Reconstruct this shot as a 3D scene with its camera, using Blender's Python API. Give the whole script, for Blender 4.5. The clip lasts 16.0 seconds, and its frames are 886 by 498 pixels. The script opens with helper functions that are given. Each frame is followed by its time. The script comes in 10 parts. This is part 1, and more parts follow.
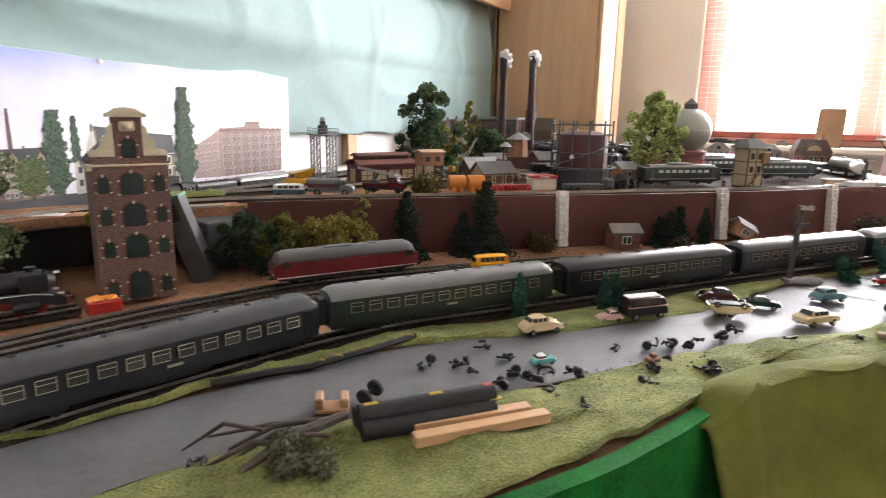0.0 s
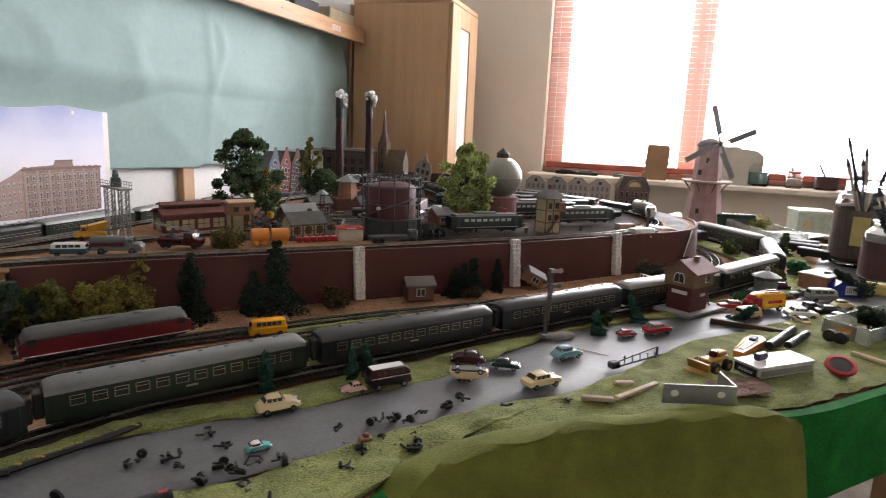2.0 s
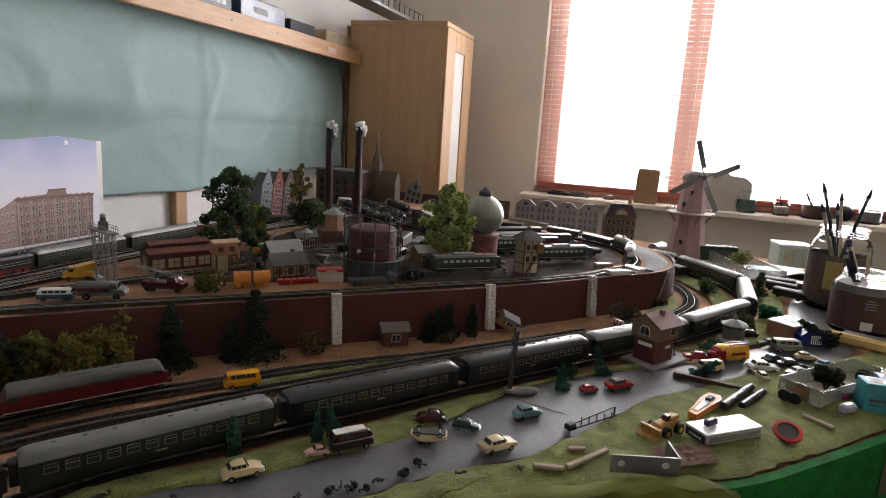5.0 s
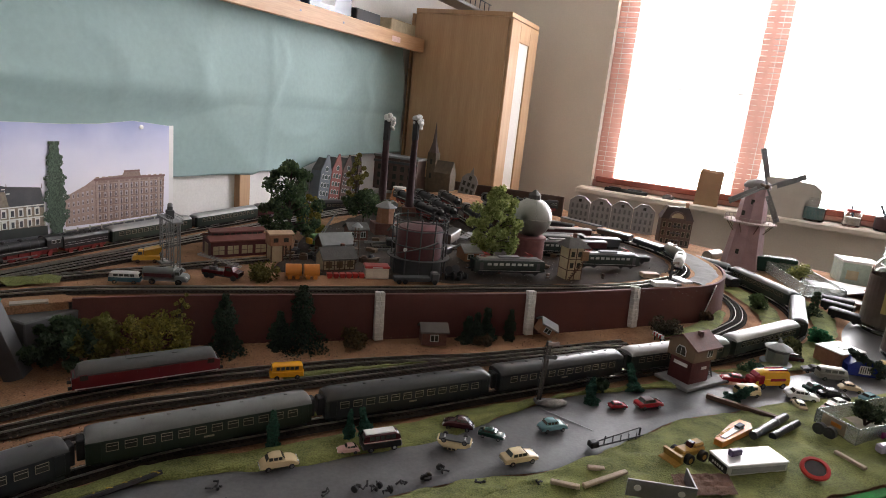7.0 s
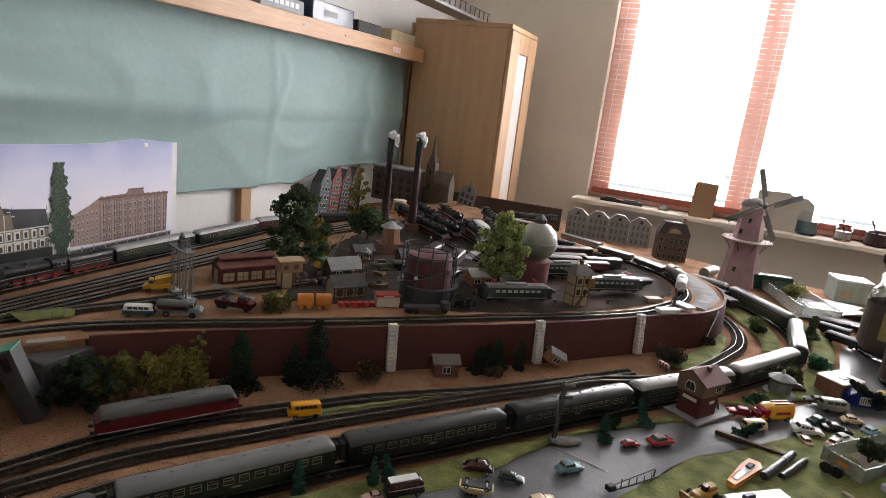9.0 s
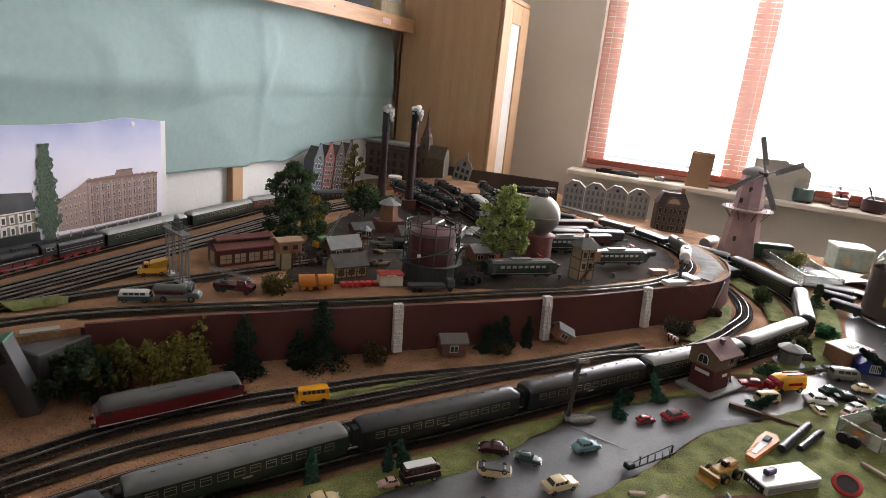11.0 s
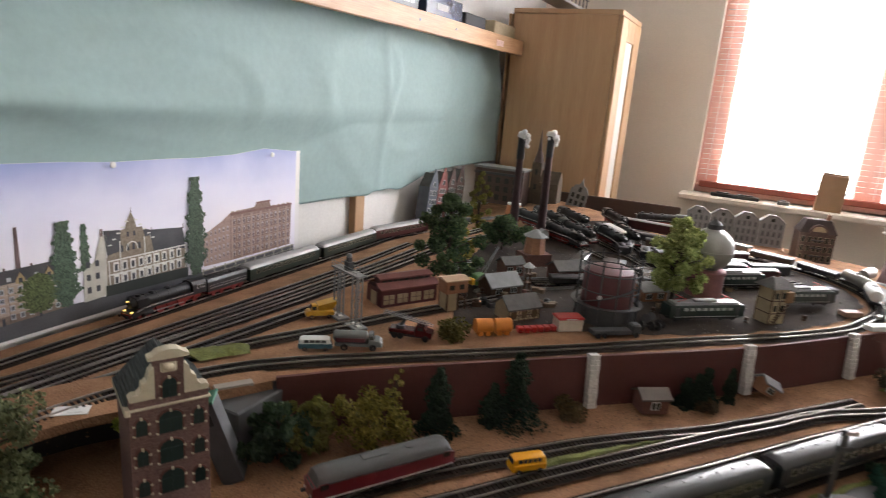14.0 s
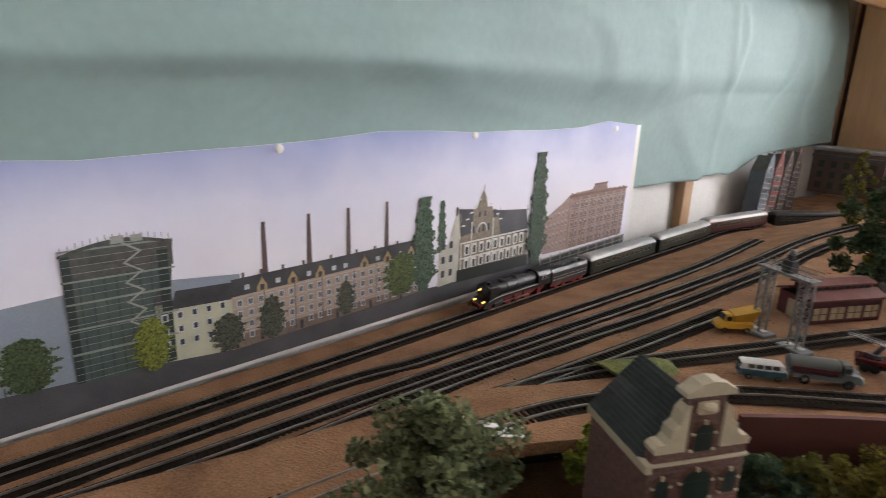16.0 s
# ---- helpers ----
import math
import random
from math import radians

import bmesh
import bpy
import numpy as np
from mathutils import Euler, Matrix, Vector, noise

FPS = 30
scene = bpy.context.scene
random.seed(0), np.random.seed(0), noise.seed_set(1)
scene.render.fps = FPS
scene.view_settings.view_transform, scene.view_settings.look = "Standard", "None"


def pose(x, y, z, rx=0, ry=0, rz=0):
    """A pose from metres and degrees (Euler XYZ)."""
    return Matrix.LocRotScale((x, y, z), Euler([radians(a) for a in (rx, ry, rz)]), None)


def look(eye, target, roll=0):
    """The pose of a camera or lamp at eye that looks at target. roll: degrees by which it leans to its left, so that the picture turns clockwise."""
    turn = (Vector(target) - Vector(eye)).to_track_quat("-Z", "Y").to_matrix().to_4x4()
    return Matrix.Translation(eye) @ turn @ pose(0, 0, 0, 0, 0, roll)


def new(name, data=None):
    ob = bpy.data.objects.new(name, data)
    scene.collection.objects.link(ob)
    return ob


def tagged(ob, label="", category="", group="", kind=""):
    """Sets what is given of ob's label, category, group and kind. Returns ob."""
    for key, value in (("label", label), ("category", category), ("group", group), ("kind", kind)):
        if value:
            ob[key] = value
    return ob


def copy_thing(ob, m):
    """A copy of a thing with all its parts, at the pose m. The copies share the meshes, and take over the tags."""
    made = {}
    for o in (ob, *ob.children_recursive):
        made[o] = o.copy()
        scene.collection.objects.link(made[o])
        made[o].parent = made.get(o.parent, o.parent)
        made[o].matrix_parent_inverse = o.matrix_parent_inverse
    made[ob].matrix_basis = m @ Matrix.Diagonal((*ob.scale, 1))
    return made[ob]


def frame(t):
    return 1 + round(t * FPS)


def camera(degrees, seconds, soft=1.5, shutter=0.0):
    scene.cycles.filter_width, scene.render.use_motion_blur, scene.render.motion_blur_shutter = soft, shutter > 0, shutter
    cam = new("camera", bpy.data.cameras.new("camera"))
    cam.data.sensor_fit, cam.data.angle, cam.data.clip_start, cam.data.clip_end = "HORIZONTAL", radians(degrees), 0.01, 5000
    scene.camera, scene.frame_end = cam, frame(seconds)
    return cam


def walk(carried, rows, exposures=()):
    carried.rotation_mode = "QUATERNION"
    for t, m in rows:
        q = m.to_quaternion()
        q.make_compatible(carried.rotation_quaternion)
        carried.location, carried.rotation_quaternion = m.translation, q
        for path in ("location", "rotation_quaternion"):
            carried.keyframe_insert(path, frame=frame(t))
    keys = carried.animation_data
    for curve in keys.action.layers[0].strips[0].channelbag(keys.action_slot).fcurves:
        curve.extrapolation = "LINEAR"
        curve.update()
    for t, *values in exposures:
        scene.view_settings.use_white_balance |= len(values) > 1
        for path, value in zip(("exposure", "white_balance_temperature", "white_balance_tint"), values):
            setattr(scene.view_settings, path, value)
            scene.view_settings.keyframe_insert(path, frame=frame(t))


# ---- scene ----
cam = camera(71.6, 16.0, soft=0.9, shutter=0.35)
METRES, EYE, TILT, LEAN, TURN = 1.2, 0.2136, 0.0, 0.0, 0.0
ROWS = [
    (0.0, 0.0, 0.0, 0.0, 0.22, -12.5, -0.99),
    (0.5, 0.0317, 0.0029, 0.0164, -3.07, -12.3, -1.42),
    (1.0, 0.0661, -0.002, 0.0337, -4.27, -11.97, -1.56),
    (1.5, 0.0962, -0.011, 0.0516, -6.79, -11.61, -1.74),
    (2.0, 0.1287, -0.0239, 0.0665, -9.74, -11.04, -2.35),
    (2.5, 0.1521, -0.0348, 0.0782, -11.13, -10.78, -2.91),
    (3.0, 0.1623, -0.0464, 0.0967, -11.35, -10.64, -3.26),
    (5.5, 0.1581, -0.0451, 0.1503, -7.72, -11.17, -3.75),
    (6.0, 0.1702, -0.0294, 0.1593, -4.17, -12.13, -4.97),
    (6.5, 0.1767, -0.0396, 0.1685, -3.75, -12.53, -5.5),
    (7.0, 0.1741, -0.065, 0.1871, -3.55, -13.31, -5.8),
    (7.5, 0.1756, -0.0776, 0.199, -4.16, -13.5, -6.14),
    (8.0, 0.1655, -0.0695, 0.2103, -4.04, -13.57, -6.73),
    (8.5, 0.1562, -0.0626, 0.2287, -4.13, -13.72, -6.92),
    (9.0, 0.1279, -0.0549, 0.2426, -4.62, -13.74, -6.56),
    (11.5, 0.0971, -0.0232, 0.2346, -5.88, -16.16, -5.52),
    (12.0, 0.0767, -0.0284, 0.2365, -5.34, -16.08, -5.21),
    (12.5, 0.0512, -0.0279, 0.2343, -4.9, -16.03, -4.93),
    (13.0, 0.0081, -0.0171, 0.2319, -4.22, -16.08, -4.83),
    (13.5, -0.0377, 0.0024, 0.2282, -3.64, -15.93, -5.11),
    (14.0, -0.0789, 0.0789, 0.2252, -0.9, -14.5, -4.38),
    (14.5, -0.1412, 0.1475, 0.2137, 5.57, -14.49, -2.4),
    (15.0, -0.2164, 0.188, 0.1933, 11.09, -15.31, -1.46),
    (15.5, -0.2704, 0.2091, 0.172, 15.0, -16.0, -1.56),
    (16.0, -0.3291, 0.2177, 0.16, 19.32, -16.33, -1.96),
]
walk(cam, [(t, pose(0, 0, EYE, TILT, LEAN, TURN) @ pose(METRES * x, METRES * y, METRES * z, 90 + pitch, roll, yaw)) for t, x, y, z, yaw, pitch, roll in ROWS],
     exposures=[(0.0, 1.52), (0.5, 1.36), (1.0, 1.16), (1.5, 0.96), (2.0, 0.76), (3.0, 0.50), (5.5, 0.16), (7.0, 0.34), (8.0, 0.40), (9.0, 0.34), (11.5, 0.55), (13.5, 0.65), (14.5, 0.76), (15.5, 0.66), (16.0, 0.64)])

# ---- world and light ----
world = bpy.data.worlds.new("world")
scene.world = world
world.use_nodes = True
wn = world.node_tree.nodes
sky = wn.new("ShaderNodeTexSky")
sky.sky_type, sky.sun_disc, sky.sun_elevation, sky.sun_rotation = "NISHITA", False, radians(35), radians(60)
wn["Background"].inputs[1].default_value = 0.12
world.node_tree.links.new(sky.outputs[0], wn["Background"].inputs[0])

# plan of the room: N points from the long wall into the room, A runs along that wall
N = Vector((0.882, -0.471, 0))
A = Vector((0.471, 0.882, 0))
WALL = -1.218
WIN = Vector((0.866, -0.5, 0))      # along the window wall
WOUT = Vector((0.5, 0.866, 0))      # out of the window
WORG = Vector((1.22, 3.09, 0))      # left end of the window
FLOOR, CEIL = -0.85, 1.65


def wallpt(s, d, z=0.0):
    return N * (WALL + d) + A * s + Vector((0, 0, z))


def winpt(k, d, z=0.0):
    return WORG + WIN * k + WOUT * d + Vector((0, 0, z))


def frame_at(origin, xdir):
    """A pose with its x axis along xdir, level, at origin."""
    x = Vector(xdir).normalized()
    y = Vector((0, 0, 1)).cross(x)
    m = Matrix((x, y, Vector((0, 0, 1)))).transposed().to_4x4()
    return Matrix.Translation(origin) @ m


def window_lamp(k0, k1, z0, z1, power):
    d = bpy.data.lights.new("window_light", "AREA")
    d.shape, d.size, d.size_y, d.energy, d.color = "RECTANGLE", k1 - k0, z1 - z0, power, (0.985, 0.965, 1.025)
    ob = new("window_light", d)
    c = winpt((k0 + k1) / 2, 0.14, (z0 + z1) / 2)
    ob.matrix_world = look(c, c - WOUT - Vector((0, 0, 0.25)))


window_lamp(0.06, 0.64, 0.18, 1.45, 22.0)
window_lamp(0.78, 1.90, 0.18, 1.45, 43.0)

# ---- materials ----
MATS = {}


def mat(name, col, rough=0.6, metal=0.0, var=0.25, scale=60.0, bump=0.15, fine=900.0, col2=None, rnd=0.0, spec=0.5, emit=0.0):
    """A surface with a broad stain and a fine grain, in object space."""
    if name in MATS:
        return MATS[name]
    m = bpy.data.materials.new(name)
    m.use_nodes = True
    nt = m.node_tree
    b = nt.nodes["Principled BSDF"]
    b.inputs["Roughness"].default_value, b.inputs["Metallic"].default_value = rough, metal
    b.inputs["Specular IOR Level"].default_value = spec
    tc = nt.nodes.new("ShaderNodeTexCoord")
    n1, n2 = nt.nodes.new("ShaderNodeTexNoise"), nt.nodes.new("ShaderNodeTexNoise")
    n1.inputs["Scale"].default_value, n1.inputs["Detail"].default_value = scale, 5
    n2.inputs["Scale"].default_value, n2.inputs["Detail"].default_value = fine, 3
    nt.links.new(tc.outputs["Object"], n1.inputs["Vector"])
    nt.links.new(tc.outputs["Object"], n2.inputs["Vector"])
    add = nt.nodes.new("ShaderNodeMath")
    add.operation = "ADD"
    nt.links.new(n1.outputs["Fac"], add.inputs[0])
    nt.links.new(n2.outputs["Fac"], add.inputs[1])
    src = add.outputs[0]
    if rnd:
        oi, ma = nt.nodes.new("ShaderNodeObjectInfo"), nt.nodes.new("ShaderNodeMath")
        ma.operation, ma.inputs[1].default_value = "MULTIPLY_ADD", rnd
        nt.links.new(oi.outputs["Random"], ma.inputs[0])
        nt.links.new(src, ma.inputs[2])
        src = ma.outputs[0]
    ramp = nt.nodes.new("ShaderNodeMapRange")
    ramp.inputs["From Min"].default_value, ramp.inputs["From Max"].default_value = 0.65, 1.35 + rnd
    nt.links.new(src, ramp.inputs["Value"])
    mix = nt.nodes.new("ShaderNodeMix")
    mix.data_type = "RGBA"
    c2 = col2 or tuple(min(1, c * (1 + var)) for c in col)
    c1 = col if col2 else tuple(c * (1 - var) for c in col)
    mix.inputs["A"].default_value, mix.inputs["B"].default_value = (*c1, 1), (*c2, 1)
    nt.links.new(ramp.outputs[0], mix.inputs["Factor"])
    nt.links.new(mix.outputs["Result"], b.inputs["Base Color"])
    if bump:
        bp = nt.nodes.new("ShaderNodeBump")
        bp.inputs["Strength"].default_value, bp.inputs["Distance"].default_value = bump, 0.002
        nt.links.new(add.outputs[0], bp.inputs["Height"])
        nt.links.new(bp.outputs[0], b.inputs["Normal"])
    if emit:
        b.inputs["Emission Color"].default_value, b.inputs["Emission Strength"].default_value = (*col, 1), emit
    MATS[name] = m
    return m


def wood_mat(name, col, col2, axis, rough=0.45):
    if name in MATS:
        return MATS[name]
    m = mat(name, col, rough=rough, bump=0.05)
    nt = m.node_tree
    mp = nt.nodes.new("ShaderNodeMapping")
    sc = [26.0, 26.0, 26.0]
    sc[axis] = 1.4
    mp.inputs["Scale"].default_value = sc
    tc = next(n for n in nt.nodes if n.type == "TEX_COORD")
    nt.links.new(tc.outputs["Object"], mp.inputs["Vector"])
    for n in nt.nodes:
        if n.type == "TEX_NOISE":
            nt.links.new(mp.outputs[0], n.inputs["Vector"])
            n.inputs["Scale"].default_value = 1.2 if n.inputs["Scale"].default_value < 100 else 9.0
        if n.type == "MIX":
            n.inputs["A"].default_value, n.inputs["B"].default_value = (*col, 1), (*col2, 1)
    return m


def glass_mat(name, col=(1, 1, 1), rough=0.02):
    if name in MATS:
        return MATS[name]
    m = bpy.data.materials.new(name)
    m.use_nodes = True
    b = m.node_tree.nodes["Principled BSDF"]
    b.inputs["Base Color"].default_value = (*col, 1)
    b.inputs["Transmission Weight"].default_value, b.inputs["Roughness"].default_value, b.inputs["IOR"].default_value = 1.0, rough, 1.45
    MATS[name] = m
    return m


def glow_mat(name, col, strength):
    m = bpy.data.materials.new(name)
    m.use_nodes = True
    nt = m.node_tree
    nt.nodes.remove(nt.nodes["Principled BSDF"])
    e = nt.nodes.new("ShaderNodeEmission")
    e.inputs[0].default_value, e.inputs[1].default_value = (*col, 1), strength
    nt.links.new(e.outputs[0], nt.nodes["Material Output"].inputs[0])
    return m


PLASTER = mat("cream_plaster", (0.72, 0.655, 0.56), 0.85, var=0.06, scale=3.0, bump=0.08, fine=160)
WHITEWALL = mat("white_wall", (0.74, 0.73, 0.70), 0.8, var=0.08, scale=6.0, bump=0.06, fine=140)
PAPER = mat("turquoise_paper", (0.288, 0.402, 0.388), 0.75, var=0.07, scale=2.5, bump=0.02, fine=60)
BEECH_Z = wood_mat("beech_upright", (0.42, 0.25, 0.125), (0.53, 0.34, 0.185), 2)
BEECH_X = wood_mat("pine_level", (0.42, 0.22, 0.10), (0.58, 0.35, 0.18), 0, 0.5)
REDWOOD = mat("red_brown_frame", (0.33, 0.085, 0.055), 0.45, var=0.2, scale=20, bump=0.05)
# red-brown window wood, lightened to salmon: the window's bloom is in the colour
GLAREWOOD = mat("salmon_frame", (0.78, 0.45, 0.37), 0.5, var=0.1, scale=20, bump=0.05)
WHITEP = mat("white_paint", (0.8, 0.79, 0.76), 0.5, var=0.05, scale=15, bump=0.04)
SAND = mat("sandy_cork_ground", (0.165, 0.085, 0.045), 0.95, scale=17, bump=0.9, fine=420, col2=(0.44, 0.245, 0.135), spec=0.2)
DARKSOIL = mat("dark_yard_ground", (0.022, 0.018, 0.016), 0.9, scale=14, bump=0.4, fine=600, col2=(0.066, 0.05, 0.038), spec=0.12)
GRASS = mat("felt_grass", (0.06, 0.072, 0.02), 0.95, scale=34, bump=0.9, fine=500, col2=(0.27, 0.29, 0.085))
ROADM = mat("grey_painted_road", (0.10, 0.10, 0.104), 0.52, var=0.22, scale=22, bump=0.12, fine=240)
BRICKWALL = mat("dark_red_card_wall", (0.088, 0.023, 0.018), 0.7, var=0.22, scale=16, bump=0.1, fine=500)
PILLAR = mat("whitish_stone_paper", (0.5, 0.48, 0.45), 0.8, scale=120, bump=0.4, fine=400, col2=(0.78, 0.76, 0.72))
SLEEPER = mat("brown_black_sleepers", (0.024, 0.017, 0.012), 0.8, scale=60, var=0.35, bump=0.1, spec=0.15)
BED = mat("dark_ballast", (0.030, 0.022, 0.016), 0.95, scale=90, var=0.4, bump=0.5, spec=0.1)
RAIL = mat("rail_steel", (0.46, 0.42, 0.37), 0.28, metal=0.8, var=0.35, scale=30, bump=0.0)
FASCIA = mat("bright_green_paint", (0.006, 0.120, 0.016), 0.85, var=0.5, scale=24, bump=0.2, fine=300, spec=0.15)
CLOTH = mat("olive_velour", (0.13, 0.14, 0.018), 0.97, var=0.35, scale=30, bump=0.6, fine=900)
BLACK = mat("black_paint", (0.014, 0.014, 0.015), 0.38, var=0.3, scale=50, bump=0.03)
BLACKM = mat("black_matt_plastic", (0.012, 0.012, 0.013), 0.6, var=0.3, scale=80, bump=0.08)
REDW = mat("wheel_red", (0.20, 0.015, 0.012), 0.45, var=0.25, scale=80, bump=0.03)
GREENC = mat("coach_green", (0.011, 0.022, 0.015), 0.35, var=0.2, scale=40, bump=0.02)
BLUEC = mat("coach_blue_black", (0.011, 0.014, 0.018), 0.35, var=0.2, scale=40, bump=0.02)
WINEC = mat("coach_wine_red", (0.075, 0.016, 0.016), 0.35, var=0.2, scale=40, bump=0.02)
ROOFG = mat("dull_grey_roof", (0.15, 0.155, 0.155), 0.30, var=0.2, scale=30, bump=0.03)
ROOFS = mat("silver_grey_roof", (0.33, 0.33, 0.32), 0.38, var=0.13, scale=30, bump=0.04, metal=0.15)
ROOFD = mat("dark_grey_roof", (0.040, 0.042, 0.044), 0.28, var=0.2, scale=30, bump=0.04)
PANE = mat("dark_window_pane", (0.05, 0.052, 0.045), 0.12, var=0.4, scale=90, bump=0.0)
CREAMF = mat("cream_window_frame", (0.33, 0.29, 0.21), 0.5, var=0.1, scale=50, bump=0.0)
STEEL = mat("grey_metal", (0.25, 0.25, 0.25), 0.4, metal=0.5, var=0.25, scale=60, bump=0.05)


# ---- mesh builder ----
class Geo:
    """Collects faces for one mesh."""

    def __init__(self):
        self.v, self.f = [], []

    def add(self, vs, fs):
        o = len(self.v)
        self.v += [tuple(p) for p in vs]
        self.f += [tuple(o + i for i in q) for q in fs]
        return self

    def box(self, x0, x1, y0, y1, z0, z1, c=0.0):
        if c <= 0:
            vs = [(x, y, z) for z in (z0, z1) for y in (y0, y1) for x in (x0, x1)]
            return self.add(vs, [(0, 2, 3, 1), (4, 5, 7, 6), (0, 1, 5, 4), (2, 6, 7, 3), (0, 4, 6, 2), (1, 3, 7, 5)])
        ring = lambda i: [(x0 + i, y0), (x1 - i, y0), (x1, y0 + i), (x1, y1 - i), (x1 - i, y1), (x0 + i, y1), (x0, y1 - i), (x0, y0 + i)]
        def inner(i):
            return [(min(max(x, x0 + i), x1 - i), min(max(y, y0 + i), y1 - i)) for x, y in ring(i)]
        vs = [(*p, z0) for p in inner(c)] + [(*p, z0 + c) for p in ring(c)] + [(*p, z1 - c) for p in ring(c)] + [(*p, z1) for p in inner(c)]
        fs = [tuple(range(7, -1, -1)), tuple(range(24, 32))]
        for k in range(3):
            fs += [(8 * k + i, 8 * k + (i + 1) % 8, 8 * k + 8 + (i + 1) % 8, 8 * k + 8 + i) for i in range(8)]
        return self.add(vs, fs)

    def loft(self, rings, cap=True, closed=True):
        n = len(rings[0])
        vs = [p for r in rings for p in r]
        m = n if closed else n - 1
        fs = [(k * n + i, k * n + (i + 1) % n, (k + 1) * n + (i + 1) % n, (k + 1) * n + i) for k in range(len(rings) - 1) for i in range(m)]
        if cap:
            fs += [tuple(range(n - 1, -1, -1)), tuple((len(rings) - 1) * n + i for i in range(n))]
        return self.add(vs, fs)

    def prism(self, poly, z0, z1):
        return self.loft([[(x, y, z) for x, y in poly] for z in (z0, z1)])

    def prism_y(self, poly, y0, y1):
        """A polygon of (x, z) drawn out along y."""
        return self.loft([[(x, y, z) for x, z in poly] for y in (y0, y1)])

    def prism_x(self, poly, x0, x1):
        """A polygon of (y, z) drawn out along x."""
        return self.loft([[(x, y, z) for y, z in poly] for x in (x0, x1)])

    def cyl(self, a, b, r0, r1=None, n=12, cap=True):
        a, b = Vector(a), Vector(b)
        r1 = r0 if r1 is None else r1
        q = (b - a).to_track_quat("Z", "Y")
        ring = lambda c, r: [c + q @ Vector((r * math.cos(2 * math.pi * i / n), r * math.sin(2 * math.pi * i / n), 0)) for i in range(n)]
        return self.loft([ring(a, r0), ring(b, r1)], cap)

    def lathe(self, prof, n=20, x=0.0, y=0.0, cap=True):
        return self.loft([[(x + r * math.cos(2 * math.pi * i / n), y + r * math.sin(2 * math.pi * i / n), z) for i in range(n)] for r, z in prof], cap)

    def tube(self, pts, r, n=6):
        pts = [Vector(p) for p in pts]
        rings = []
        for i, p in enumerate(pts):
            d = (pts[min(i + 1, len(pts) - 1)] - pts[max(i - 1, 0)]).normalized()
            q = d.to_track_quat("Z", "Y")
            rr = r if not isinstance(r, (list, tuple)) else r[i]
            rings.append([p + q @ Vector((rr * math.cos(2 * math.pi * k / n), rr * math.sin(2 * math.pi * k / n), 0)) for k in range(n)])
        return self.loft(rings)

    def ball(self, c, rx, ry=None, rz=None, n=12, m=8):
        ry, rz = ry or rx, rz or rx
        rings = []
        for j in range(1, m):
            a = math.pi * j / m
            rings.append([(c[0] + rx * math.sin(a) * math.cos(2 * math.pi * i / n), c[1] + ry * math.sin(a) * math.sin(2 * math.pi * i / n), c[2] - rz * math.cos(a)) for i in range(n)])
        return self.loft(rings)

    def grid(self, fn, nu, nv):
        vs = [fn(i / nu, j / nv) for j in range(nv + 1) for i in range(nu + 1)]
        w = nu + 1
        return self.add(vs, [(j * w + i, j * w + i + 1, (j + 1) * w + i + 1, (j + 1) * w + i) for j in range(nv) for i in range(nu)])

    def mesh(self, name, smooth=False):
        me = bpy.data.meshes.new(name)
        me.from_pydata(self.v, [], self.f)
        bm = bmesh.new()
        bm.from_mesh(me)
        bmesh.ops.recalc_face_normals(bm, faces=bm.faces)
        bm.to_mesh(me)
        bm.free()
        if smooth:
            me.polygons.foreach_set("use_smooth", [True] * len(me.polygons))
            me.set_sharp_from_angle(angle=radians(38))
        me.update()
        return me


def part(name, geo, material, parent, label="", smooth=False, at=None):
    me = geo.mesh(name, smooth)
    me.materials.append(material)
    ob = new(name, me)
    ob.parent = parent
    if at is not None:
        ob.matrix_local = at
    return tagged(ob, label)


def again(ob, parent, at, name=None):
    """A further piece on the same mesh."""
    c = new(name or ob.name.split(".")[0], ob.data)
    c.parent, c.matrix_local = parent, at
    return c


def thing(name, m, label="", category="", group="", kind=""):
    ob = new(name)
    ob.empty_display_size = 0.02
    ob.matrix_world = m
    return tagged(ob, label, category, group, kind)


def solo(name, geo, material, m, label="", category="", group="", kind="", smooth=False):
    me = geo.mesh(name, smooth)
    me.materials.append(material)
    ob = new(name, me)
    ob.matrix_world = m
    return tagged(ob, label, category, group, kind)


I4 = Matrix.Identity(4)


def spline(pts, step=0.012):
    """Points at even steps on a smooth line through pts (x, y or x, y, z)."""
    p = [Vector((*q, 0.0)[:3]) for q in pts]
    p = [2 * p[0] - p[1]] + p + [2 * p[-1] - p[-2]]
    raw = []
    for i in range(1, len(p) - 2):
        for k in range(24):
            t = k / 24
            a, b, c, d = p[i - 1:i + 3]
            raw.append(0.5 * (2 * b + (c - a) * t + (2 * a - 5 * b + 4 * c - d) * t * t + (3 * b - a - 3 * c + d) * t ** 3))
    raw.append(p[-2])
    out, left = [raw[0]], step
    for a, b in zip(raw, raw[1:]):
        seg = (b - a).length
        pos = 0.0
        while seg - pos >= left:
            pos += left
            out.append(a.lerp(b, pos / seg))
            left = step
        left -= seg - pos
    return out


def along(line, step, dist):
    """Place and direction at a distance along an even line."""
    i = min(max(int(dist / step), 0), len(line) - 2)
    t = dist / step - i
    return line[i].lerp(line[i + 1], t), (line[i + 1] - line[i]).normalized()


